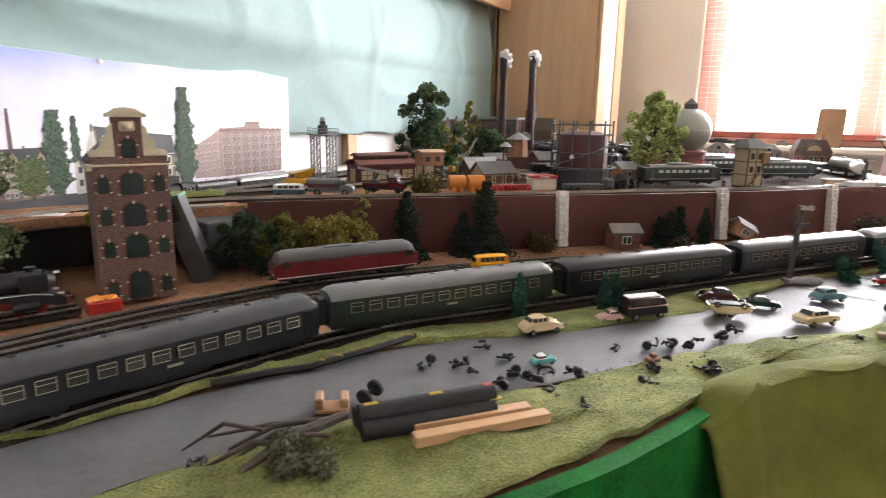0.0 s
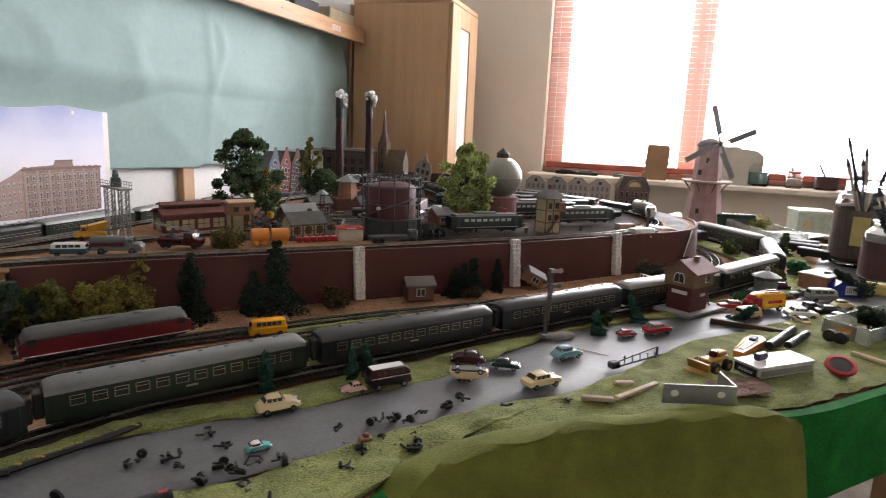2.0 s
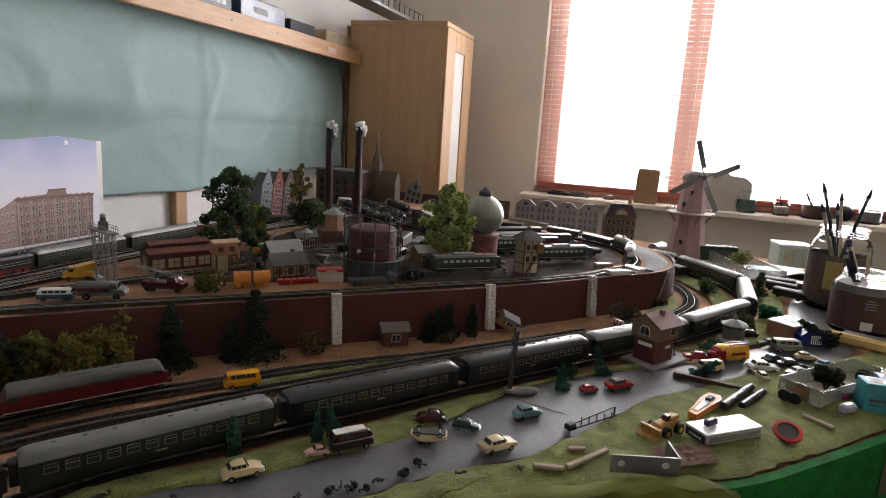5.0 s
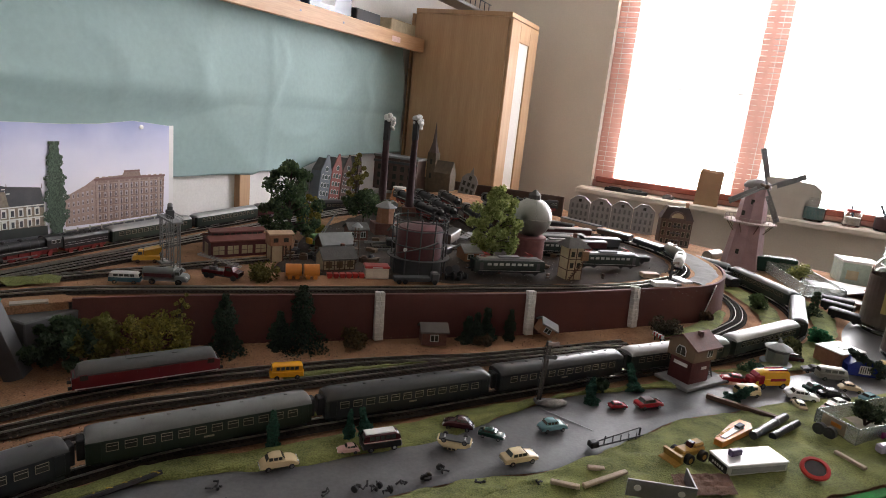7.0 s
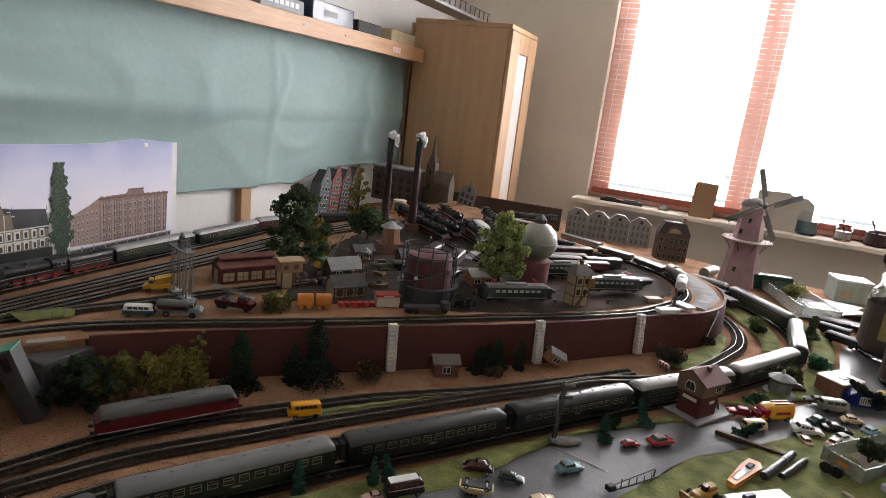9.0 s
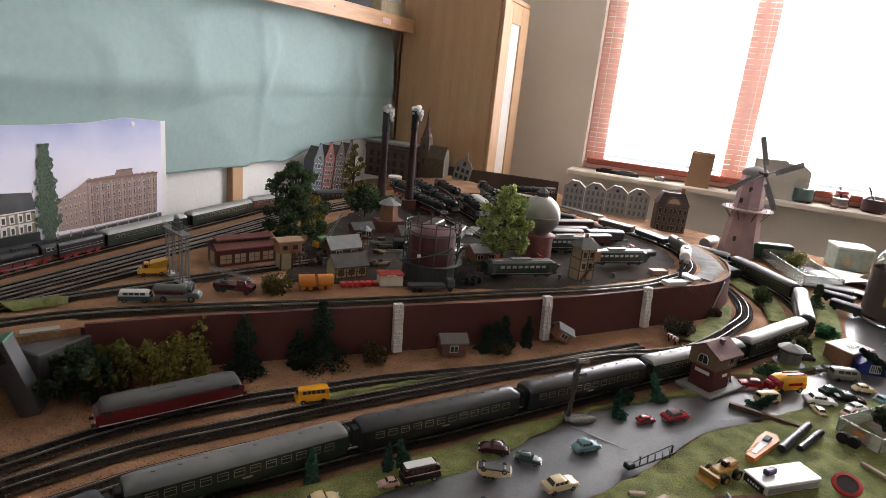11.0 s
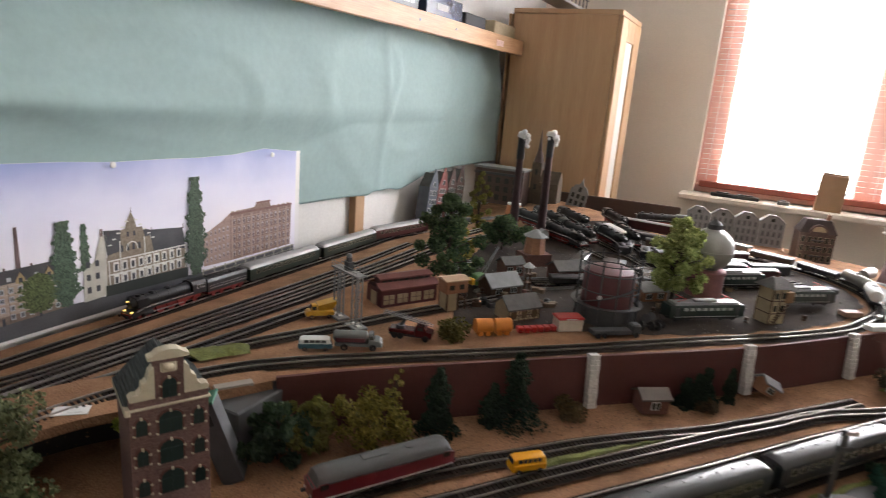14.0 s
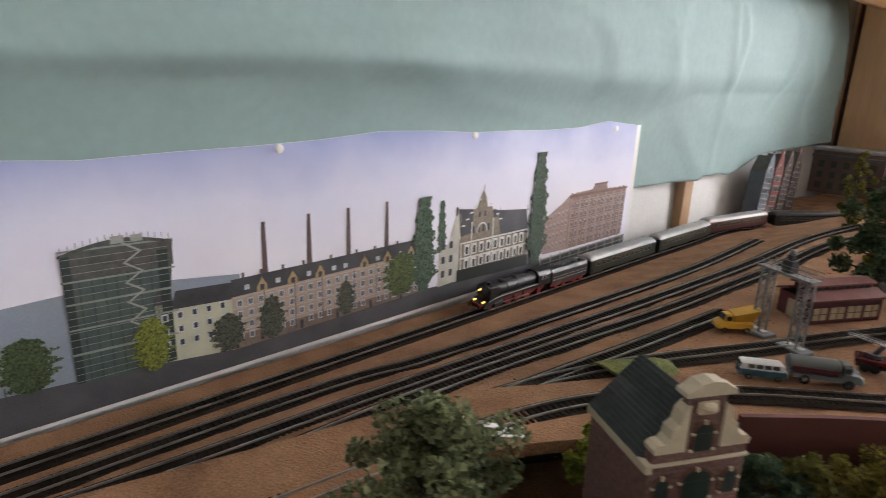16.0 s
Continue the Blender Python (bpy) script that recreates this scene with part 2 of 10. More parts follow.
def smoothstep(a, b, x):
    t = min(max((x - a) / (b - a), 0.0), 1.0)
    return t * t * (3 - 2 * t)


def deck_z(x, y):
    """Height of the upper deck: it falls off towards the long wall."""
    d = N.x * x + N.y * y - WALL
    return 0.078 * smoothstep(0.06, 0.44, d)
# ---- room ----
def slab(name, a, b, z0, z1, thick, out, material, label):
    """An upright wall slab from a to b (plan), thickness to the side out."""
    a, b = Vector((*a, 0)), Vector((*b, 0))
    g = Geo()
    o = Vector(out).normalized() * thick
    g.loft([[p + Vector((0, 0, z)) for p in (a, b, b + o, a + o)] for z in (z0, z1)])
    return solo(name, g, material, I4, label, kind="structure")


DIMWALL = mat("pale_rear_wall", (0.53, 0.48, 0.42), 0.85, var=0.1, scale=4, bump=0.1)
corner = Vector((0.494, 3.511, 0))
wfar = winpt(3.0, 0)
back_l = wallpt(-1.9, -0.03)
slab("wall_long", back_l[:2], (corner + A * 0.2 - N * 0.03)[:2], FLOOR, CEIL, 0.12, -N, WHITEWALL, "plain white plastered wall behind the paper")
# window wall with one wide opening
K0, K1, Z0, Z1 = 0.0, 1.95, 0.095, 1.5
g = Geo()
def wbox(g, k0, k1, d0, d1, z0, z1):
    g.loft([[winpt(k, d, z) for k, d in ((k0, d0), (k1, d0), (k1, d1), (k0, d1))] for z in (z0, z1)])
wbox(g, -1.0, K0, 0, 0.2, FLOOR, CEIL)
wbox(g, K1, 3.0, 0, 0.2, FLOOR, CEIL)
wbox(g, K0, K1, 0, 0.2, FLOOR, Z0)
wbox(g, K0, K1, 0, 0.2, Z1, CEIL)
solo("wall_window", g, PLASTER, I4, "cream plastered wall with a wide window", kind="structure")
p1, p2, p3 = wfar, Vector((1.9, -1.9, 0)), wallpt(-1.9, 0)
slab("wall_right", wfar[:2], (2.1, -1.6), FLOOR, CEIL, 0.1, (1, 0.2, 0), DIMWALL, "plain cream painted wall")
slab("wall_rear", (2.1, -1.6), back_l[:2], FLOOR, CEIL, 0.1, (0, -1, 0), DIMWALL, "plain cream painted wall")
solo("floor", Geo().box(-3, 4, -3, 4.5, FLOOR - 0.05, FLOOR), mat("grey_carpet", (0.30, 0.27, 0.24), 0.9, scale=30), I4, "grey carpet floor", kind="structure")
solo("ceiling", Geo().box(-3, 4, -3, 4.5, CEIL, CEIL + 0.05), WHITEP, I4, "white painted ceiling", kind="structure")

# window: frame, mullion, panes, sill, blinds
win = thing("window_1", frame_at(WORG, WIN), "wide window with wooden frame coloured salmon for glare and lowered slatted blinds", kind="structure")
def wpart(name, k0, k1, d0, d1, z0, z1, material, c=0.004, label=""):
    return part(name, Geo().box(k0, k1, d0, d1, z0, z1, c), material, win, label)
wpart("window_stile", 0.0, 0.10, 0.06, 0.12, 0.13, 1.5, GLAREWOOD)
wpart("window_stile", 1.85, 1.95, 0.06, 0.12, 0.13, 1.5, GLAREWOOD)
wpart("mullion", 0.668, 0.775, 0.06, 0.12, 0.13, 1.5, GLAREWOOD)
wpart("bottom_rail", 0.0, 1.95, 0.04, 0.125, 0.095, 0.135, GLAREWOOD)
wpart("blind_bottom_rail", 0.02, 1.93, 0.01, 0.035, 0.122, 0.152, REDWOOD, 0.005, "dark red bottom bar of the blind")
wpart("sash_bar", 0.10, 0.668, 0.085, 0.105, 0.62, 0.63, WHITEP)
for k0, k1 in ((0.10, 0.668), (0.775, 1.85)):
    ob = wpart("pane", k0, k1, 0.098, 0.102, 0.135, 1.5, glass_mat("window_glass"), 0)
    ob.visible_shadow = False
wpart("window_sill", -0.05, 2.0, -0.11, 0.06, 0.066, 0.095, mat("cream_sill_paint", (0.78, 0.70, 0.60), 0.5, var=0.06, scale=15, bump=0.04), 0.006, "cream painted window sill")
sl = Geo()
for i in range(44):
    z = 0.185 + i * 0.0245
    sl.box(0.015, 0.70, 0.012, 0.034, z, z + 0.0011)
slm = mat("white_blind_slat", (0.8, 0.77, 0.74), 0.4, var=0.03)
part("blind_slats", sl, slm, win, "thin white open slats")
sl = Geo()
for i in range(44):
    z = 0.185 + i * 0.0245
    sl.box(0.72, 1.93, 0.012, 0.034, z, z + 0.0011)
part("blind_slats", sl, slm, win, "thin white open slats")
for k in (0.05, 0.66, 0.74, 1.6):
    part("blind_cord", Geo().cyl((k, 0.010, 0.16), (k, 0.010, 1.5), 0.0012, n=6), WHITEP, win)
# bright day outside: a glowing backdrop, and house fronts that glow as if daylit
outm = glow_mat("bright_outdoors", (1.0, 1.0, 1.0), 6.0)
solo("backdrop", Geo().box(-8, 9, 5.0, 5.05, -4, 8), outm, frame_at(WORG, WIN), "overexposed bright sky and street outside", kind="structure")
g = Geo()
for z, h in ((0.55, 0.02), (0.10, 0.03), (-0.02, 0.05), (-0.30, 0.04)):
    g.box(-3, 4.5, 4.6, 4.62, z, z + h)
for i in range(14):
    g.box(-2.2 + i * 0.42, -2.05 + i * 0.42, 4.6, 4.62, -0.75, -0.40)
solo("far_house_front", g, glow_mat("pale_house_lines", (0.90, 0.95, 1.0), 0.72), frame_at(WORG, WIN), "house front across the street, made to glow as if daylit", "building")

# cupboard in the corner
cup = thing("cupboard", frame_at(wallpt(2.683, 0.0, 0), N), "tall beech veneer cupboard in the room corner", "cupboard")
part("side_panel", Geo().box(0.05, 0.50, 0.0, 0.02, FLOOR, 0.83, 0.002), BEECH_Z, cup)
part("side_panel", Geo().box(0.02, 0.50, 0.385, 0.405, FLOOR, 0.83, 0.002), BEECH_Z, cup)
part("top", Geo().box(0.05, 0.515, -0.004, 0.41, 0.83, 0.85, 0.002), BEECH_Z, cup)
part("back_panel", Geo().box(0.02, 0.03, 0.02, 0.385, FLOOR, 0.83), BEECH_Z, cup)
door = part("door", Geo().box(0.502, 0.518, 0.003, 0.125, FLOOR + 0.02, 0.826, 0.002).box(0.502, 0.518, 0.275, 0.402, FLOOR + 0.02, 0.826, 0.002).box(0.502, 0.518, 0.125, 0.275, 0.74, 0.826, 0.002).box(0.502, 0.518, 0.125, 0.275, FLOOR + 0.02, FLOOR + 0.11, 0.002), BEECH_Z, cup)
part("door_panel", Geo().box(0.506, 0.511, 0.125, 0.275, FLOOR + 0.11, 0.74), mat("frosted_panel", (0.66, 0.64, 0.60), 0.35, var=0.06), door, "pale frosted panel")

# shelf rail over the paper, with posts
shelf = thing("wall_shelf", frame_at(wallpt(0, 0, 0), A), "pine wall shelf with a long front rail", "shelf")
# local x along the wall, y = -N (into the wall)
part("rail", Geo().box(-1.8, 2.66, -0.115, -0.095, 0.653, 0.712, 0.002), BEECH_X, shelf)
part("board", Geo().box(-1.8, 2.66, -0.095, -0.002, 0.685, 0.703, 0.002), BEECH_X, shelf)
part("tag", Geo().box(2.36, 2.43, -0.1165, -0.1155, 0.668, 0.69), mat("pale_pink_tag", (0.7, 0.5, 0.46), 0.6), shelf, "small pale label")
for i, s in enumerate((2.0, 1.75, 0.9)):
    part("screw", Geo().cyl((s, -0.117, 0.685), (s, -0.115, 0.685), 0.004, n=10), STEEL, shelf)
solo("wall_post", Geo().box(1.625, 1.675, 0.004, 0.03, -0.84, 0.652, 0.002), BEECH_Z, frame_at(wallpt(0, 0, 0), A), "upright pine post fixed to the wall", "post")

# turquoise paper, hanging from the rail
def paper_fn(u, v):
    s = -1.75 + u * 4.42
    low = 0.155 + 0.01 * math.sin(s * 2.3 + 0.6) + 0.012 * smoothstep(1.68, 1.72, s) * (1 - smoothstep(1.8, 1.9, s)) - 0.012 * smoothstep(1.5, 1.8, s) + 0.045 * smoothstep(1.85, 2.15, s)
    z = low + (0.69 - low) * v
    free = max(smoothstep(0.30, 0.42, z), smoothstep(1.34, 1.60, s) * 0.6)
    fold = 0.010 * noise.noise(Vector((s * 1.6, z * 6, 3))) + 0.005 * noise.noise(Vector((s * 4, z * 11, 8)))
    ridge = abs(noise.noise(Vector((s * 2.2 + z * 2, z * 3.5 - s, 5.0))))
    crease = 0.005 * math.exp(-((s - 1.74) / 0.02) ** 2) + 0.0065 * (1 - min(1, ridge * 7)) + 0.003 * math.exp(-((s - 1.30 - 0.3 * z) / 0.03) ** 2)
    sag = 0.019 * math.exp(-((z - 0.40 - 0.02 * math.sin(3 * s)) / 0.025) ** 2) * (1 - smoothstep(0.9, 1.5, s)) * (0.6 + 0.4 * math.sin(4 * s))
    bulge = 0.03 * math.sin(math.pi * min(v * 1.02, 1)) * (0.6 + 0.4 * math.sin(1.1 * s))
    return wallpt(s, -0.004 + free * max(0.0, bulge + fold + crease + sag) + 0.03 * smoothstep(2.3, 2.66, s) * (1 - v), z)
g = Geo().grid(paper_fn, 420, 80)
pp = solo("backdrop_paper", g, PAPER, I4, "creased pale turquoise paper hung on the wall", "paper", smooth=True)
md = pp.modifiers.new("thick", "SOLIDIFY")
md.thickness = 0.0008

# ---- layout table ----
FRONT = [(-1.25, -0.40), (-0.9, -0.17), (-0.35, 0.10), (0.041, 0.317), (0.142, 0.385), (0.25, 0.47), (0.40, 0.515), (0.652, 0.535), (0.80, 0.577), (1.034, 0.658), (1.5, 0.82), (2.05, 1.0)]
tb = thing("layout_table", I4, "large plywood table that carries the model railway", "table")
poly = FRONT + [(2.02, 1.62), (1.76, 1.93), (1.52, 2.10), (1.35, 2.29), (1.10, 2.64), tuple(winpt(-0.25, -0.12)[:2]), tuple(winpt(-0.85, -0.03)[:2]), tuple(wallpt(2.68, 0.03)[:2]), tuple(wallpt(-1.3, 0.004)[:2])]
part("tabletop", Geo().prism(poly, -0.030, -0.004), SAND, tb)
fr = spline(FRONT, 0.03)
g = Geo()
inw = []
for i, p in enumerate(fr):
    d = (fr[min(i + 1, len(fr) - 1)] - fr[max(i - 1, 0)]).normalized()
    inw.append(Vector((d.y, -d.x, 0)))
g.loft([[p + o * a + Vector((0, 0, z)) for a, z in ((0.0, -0.115), (0.014, -0.115), (0.014, 0.0), (0.0, 0.0))] for p, o in zip(fr, inw)])
part("fascia", g, FASCIA, tb, "bright green painted front board")
for x, y in ((-0.9, 0.1), (0.5, 0.75), (1.6, 1.2), (0.3, 2.4)):
    part("leg", Geo().box(x - 0.035, x + 0.035, y - 0.035, y + 0.035, FLOOR, -0.03, 0.003), BEECH_Z, tb)

def strip(name, line_a, line_b, z, material, label, thick=0.003, wob=0.0, n=90, m=10, kind="structure", cat=""):
    """A sheet between two smooth edges, with a small thickness."""
    a, b = spline(line_a, 0.01), spline(line_b, 0.01)
    def top(u, v):
        p = a[int(u * (len(a) - 1))].lerp(b[int(u * (len(b) - 1))], v)
        e = 4 * v * (1 - v)
        h = wob * (noise.noise(p * 14) + 0.6 * noise.noise(p * 45) + 0.55 * (1 - min(1, 4 * abs(noise.noise(p * 22 + Vector((0, 0, 4)))))) + 0.3 * noise.noise(p * 130) + 0.4) * (0.25 + min(e, 0.8))
        return (p.x + wob * 1.5 * noise.noise(p * 30 + Vector((5, 0, 0))), p.y + wob * 1.5 * noise.noise(p * 30), z + max(h, -0.001) + (0 if 0 < v < 1 and 0 < u < 1 else -thick))
    g = Geo().grid(top, n, m)
    return solo(name, g, material, I4, label, cat, kind=kind, smooth=True)

strip("road", [(-0.62, 0.02), (-0.40, 0.25), (-0.282, 0.356), (-0.176, 0.443), (-0.03, 0.546), (0.082, 0.577), (0.179, 0.613), (0.319, 0.682), (0.40, 0.745), (0.52, 0.82), (0.66, 0.865), (0.80, 0.90), (0.92, 0.92)],
      [(-0.40, 0.10), (-0.25, 0.25), (-0.184, 0.308), (-0.069, 0.399), (0.02, 0.443), (0.082, 0.463), (0.246, 0.545), (0.35, 0.585), (0.443, 0.611), (0.569, 0.69), (0.67, 0.76), (0.78, 0.80), (0.9, 0.85)],
      0.002, ROADM, "smooth grey painted model road", n=120)
strip("grass_verge", [(-0.30, 0.338), (-0.235, 0.400), (-0.170, 0.461), (-0.095, 0.530), (-0.03, 0.575), (0.06, 0.612), (0.17, 0.66), (0.25, 0.70), (0.36, 0.757), (0.47, 0.80), (0.6, 0.855), (0.72, 0.9)],
      [(-0.30, 0.335), (-0.19, 0.432), (-0.11, 0.487), (-0.03, 0.54), (0.082, 0.570), (0.179, 0.607), (0.319, 0.675), (0.40, 0.742), (0.52, 0.815), (0.66, 0.86), (0.75, 0.88)],
      0.004, GRASS, "crumpled green felt grass beside the road", wob=0.004, n=160, kind="stuff", cat="grass")
strip("front_grass", [(-0.40, 0.10), (-0.25, 0.245), (-0.184, 0.303), (-0.069, 0.394), (0.02, 0.438), (0.082, 0.458), (0.246, 0.54), (0.35, 0.58), (0.443, 0.606), (0.569, 0.685), (0.67, 0.755), (0.78, 0.795), (0.9, 0.845), (1.1, 0.90), (1.4, 1.0)],
      [(-0.9, -0.16), (-0.6, -0.02), (-0.34, 0.112), (-0.15, 0.215), (0.041, 0.322), (0.142, 0.39), (0.25, 0.475), (0.40, 0.52), (0.652, 0.54), (0.80, 0.582), (0.9, 0.615), (1.034, 0.663), (1.2, 0.72), (1.5, 0.825)],
      0.004, GRASS, "worn green felt grass along the table edge", wob=0.0045, n=220, m=22, kind="stuff", cat="grass")

# olive cloth over the table edge
def cloth_fn(u, v):
    s = 0.315 + 0.62 * u
    line_p = along(fr, 0.03, CL0 + u * CLW)
    p, d = line_p
    o = Vector((d.y, -d.x, 0))
    t = v
    if t < 0.25:
        a = t / 0.25
        off, z = -0.010 + 0.030 * a, 0.004 + 0.008 * math.sin(math.pi * 0.5 * min(1, a * 1.3))
    else:
        a = (t - 0.25) / 0.75
        off, z = 0.02 + 0.03 * math.sin(a * 1.6) + 0.05 * a, 0.012 - 0.42 * a ** 1.15
    edge = min(u, 1 - u)
    z -= 0.018 * (1 - smoothstep(0.0, 0.10, edge))
    off += 0.006 * math.sin(u * 23) * a + 0.004 * noise.noise(Vector((u * 9, v * 6, 1)))
    return p + o * off + Vector((0, 0, z + 0.003 * noise.noise(Vector((u * 12, v * 4, 7)))))
dists = [(p - Vector((0.18, 0.415, 0))).length for p in fr]
CL0 = 0.03 * dists.index(min(dists))
CLW = 0.50
cl = solo("olive_cloth", Geo().grid(cloth_fn, 90, 50), CLOTH, I4, "olive green velour cloth draped over the table edge", "cloth", smooth=True)
cl.modifiers.new("thick", "SOLIDIFY").thickness = 0.003

# ---- upper deck and its retaining wall ----
EDGE = [(-1.05, 0.12), (-0.80, 0.42), (-0.62, 0.60), (-0.50, 0.735), (-0.42, 0.79), (-0.284, 0.88)]
WTOP = [(-0.284, 0.880), (-0.142, 0.930), (0.193, 1.022), (0.498, 1.105), (0.762, 1.204), (0.946, 1.275), (1.04, 1.36), (1.10, 1.48), (1.118, 1.62), (1.08, 1.80), (0.98, 1.96), (0.84, 2.10), (0.72, 2.24), (0.60, 2.40)]
front = spline(EDGE, 0.02)[:-1] + spline(WTOP, 0.02)
backl = spline([tuple(wallpt(-0.75, 0.012)[:2]), tuple(wallpt(0.0, 0.012)[:2]), tuple(wallpt(1.0, 0.012)[:2]), tuple(wallpt(2.0, 0.012)[:2]), tuple(wallpt(2.55, 0.02)[:2]), tuple(wallpt(2.62, 0.25)[:2])], 0.02)
def deck_fn(u, v):
    a, b = front[int(round(u * (len(front) - 1)))], backl[int(round(u * (len(backl) - 1)))]
    p = a.lerp(b, v)
    z = deck_z(p.x, p.y) + 0.0016 * noise.noise(p * 20) + 0.001 * noise.noise(p * 60)
    return (p.x, p.y, max(z - 0.002, 0.0))
solo("deck_ground", Geo().grid(deck_fn, 220, 90), SAND, I4, "sandy brown cork ground of the raised rail yard", kind="structure", smooth=True)
rw = thing("retaining_wall", I4, "dark red card retaining wall with pale stone pillars", "wall")
wl = spline(WTOP, 0.02)
g = Geo()
rings = []
for i, p in enumerate(wl):
    d = (wl[min(i + 1, len(wl) - 1)] - wl[max(i - 1, 0)]).normalized()
    o = Vector((d.y, -d.x, 0))
    top_z = 0.083 - 0.010 * smoothstep(1.45, 1.62, p.y)
    rings.append([p + o * a + Vector((0, 0, z)) for a, z in ((0.012, -0.004), (0.006, top_z), (0.0, top_z), (0.0, -0.004))])
g.loft(rings)
part("wall_panel", g, BRICKWALL, rw)
el = spline(EDGE, 0.02)
rings = []
for i, p in enumerate(el):
    d = (el[min(i + 1, len(el) - 1)] - el[max(i - 1, 0)]).normalized()
    o = Vector((d.y, -d.x, 0))
    z = deck_z(p.x, p.y)
    rings.append([p + o * a + Vector((0, 0, h)) for a, h in ((0.004, z - 0.012), (0.004, z + 0.001), (-0.10, z + 0.001), (-0.10, z - 0.012))])
part("deck_edge", Geo().loft(rings), SAND, rw, "raw edge of the deck board")
part("under_panel", Geo().loft([[p + Vector((-0.05, 0.06, z)) for z in (-0.004, 0.05)] + [p + Vector((-0.06, 0.07, z)) for z in (0.05, -0.004)] for p in el]), BLACKM, rw, "dark board under the deck")
def pillar(x, y, ang, lean):
    g = Geo()
    for r in range(11):
        z0, z1 = r * 0.0083, r * 0.0083 + 0.0079
        for c in range(2):
            j = 0.0009 * math.sin(r * 5.1 + c * 2.3)
            w = 0.0093 if (r + c) % 2 else 0.0073
            x0 = -0.0085 if c == 0 else (-0.0085 + (0.0093 if r % 2 == 0 else 0.0073) + 0.0003)
            x1 = (x0 + (0.0093 if r % 2 == 0 else 0.0073)) if c == 0 else 0.0085
            g.box(x0, x1, -0.006 + j, 0.008, z0, z1, 0.0006)
    ob = part("pillar", g, PILLAR, rw, "pale stone pillar")
    ob.matrix_world = pose(x, y, 0.0, lean, 0, ang)
pillar(0.198, 1.000, 15, -6)
pillar(0.500, 1.085, 16, -6)
pillar(0.755, 1.180, 21, -6)

# ---- railway tracks ----
def continue_rails(rl, rr, bd, c, o, gauge):
    for s, ring in ((-1, rl), (1, rr)):
        e = c + o * gauge * s
        ring.append([e + o * a + Vector((0, 0, z)) for a, z in ((-0.0006, 0.0035), (-0.0006, 0.0060), (0.0006, 0.0060), (0.0006, 0.0035))])
    bd.append([c + o * a + Vector((0, 0, z)) for a, z in ((-0.0195, 0.0), (-0.0155, 0.0020), (0.0155, 0.0020), (0.0195, 0.0))])


def track(pts, bed=None, single=False, step=0.0072, zoff=0.0, on_deck=False, gauge=0.00825, label="dark model railway track with steel rails"):
    """Sleepers, two rails and a thin bed along a smooth line."""
    line = spline(pts, step)
    if on_deck:
        line = [Vector((p.x, p.y, deck_z(p.x, p.y))) for p in line]
    ob = thing("railway_track", I4, label, "track", "tracks of the model railway")
    sl, rl, rr, bd, places = Geo(), [], [], [], []
    for i, p in enumerate(line):
        d = (line[min(i + 1, len(line) - 1)] - line[max(i - 1, 0)])
        d.z = 0
        d.normalize()
        o = Vector((d.y, -d.x, 0))
        up = Vector((0, 0, zoff))
        c = p + up
        a, b = d * 0.0017, o * 0.0145
        if single:
            places.append(frame_at(c + Vector((0, 0, 0.00225)), d))
            continue_rails(rl, rr, bd, c, o, gauge)
            continue
        sl.add([c - a - b + Vector((0, 0, 0.001)), c + a - b + Vector((0, 0, 0.001)), c + a + b + Vector((0, 0, 0.001)), c - a + b + Vector((0, 0, 0.001)),
                c - a - b + Vector((0, 0, 0.0035)), c + a - b + Vector((0, 0, 0.0035)), c + a + b + Vector((0, 0, 0.0035)), c - a + b + Vector((0, 0, 0.0035))],
               [(4, 5, 6, 7), (0, 1, 5, 4), (1, 2, 6, 5), (2, 3, 7, 6), (3, 0, 4, 7)])
        continue_rails(rl, rr, bd, c, o, gauge)
    if single:
        first = part("sleeper", Geo().box(-0.0017, 0.0017, -0.0145, 0.0145, -0.00125, 0.00125, 0.0003), SLEEPER, ob, at=places[0])
        for m in places[1:]:
            again(first, ob, m)
    else:
        tagged(part("sleepers", sl, SLEEPER, ob), kind="stuff")
    part("rail", Geo().loft(rl), RAIL, ob)
    part("rail", Geo().loft(rr), RAIL, ob)
    part("track_bed", Geo().loft(bd), bed or BED, ob)
    return line

def arc(cx, cy, r, a0, a1, n=9):
    return [(cx + r * math.cos(radians(a0 + (a1 - a0) * i / (n - 1))), cy + r * math.sin(radians(a0 + (a1 - a0) * i / (n - 1)))) for i in range(n)]

LINE_D = [(-0.50, 0.09), (-0.42, 0.205), (-0.345, 0.305), (-0.268, 0.392), (-0.184, 0.478), (-0.108, 0.549), (-0.035, 0.602), (0.06, 0.649), (0.174, 0.704), (0.263, 0.742), (0.377, 0.797), (0.667, 0.930), (0.87, 1.02)] + arc(0.85, 1.50, 0.425, -58, 52, 8) + \
    [(0.95, 2.08), (0.72, 2.25), (0.48, 2.36), (0.28, 2.37), (0.12, 2.27), tuple(wallpt(1.80, 0.085)[:2]), tuple(wallpt(1.5, 0.070)[:2]), tuple(wallpt(1.0, 0.067)[:2]), tuple(wallpt(0.4, 0.067)[:2]), tuple(wallpt(-0.7, 0.067)[:2])]
line_d = track(LINE_D)
track([(-0.52, 0.33), (-0.42, 0.49), (-0.322, 0.608), (-0.261, 0.665), (-0.195, 0.722), (-0.10, 0.781), (0.002, 0.827), (0.066, 0.850), (0.153, 0.884), (0.26, 0.916), (0.367, 0.944), (0.466, 0.980), (0.558, 1.016), (0.70, 1.075)], single=True)
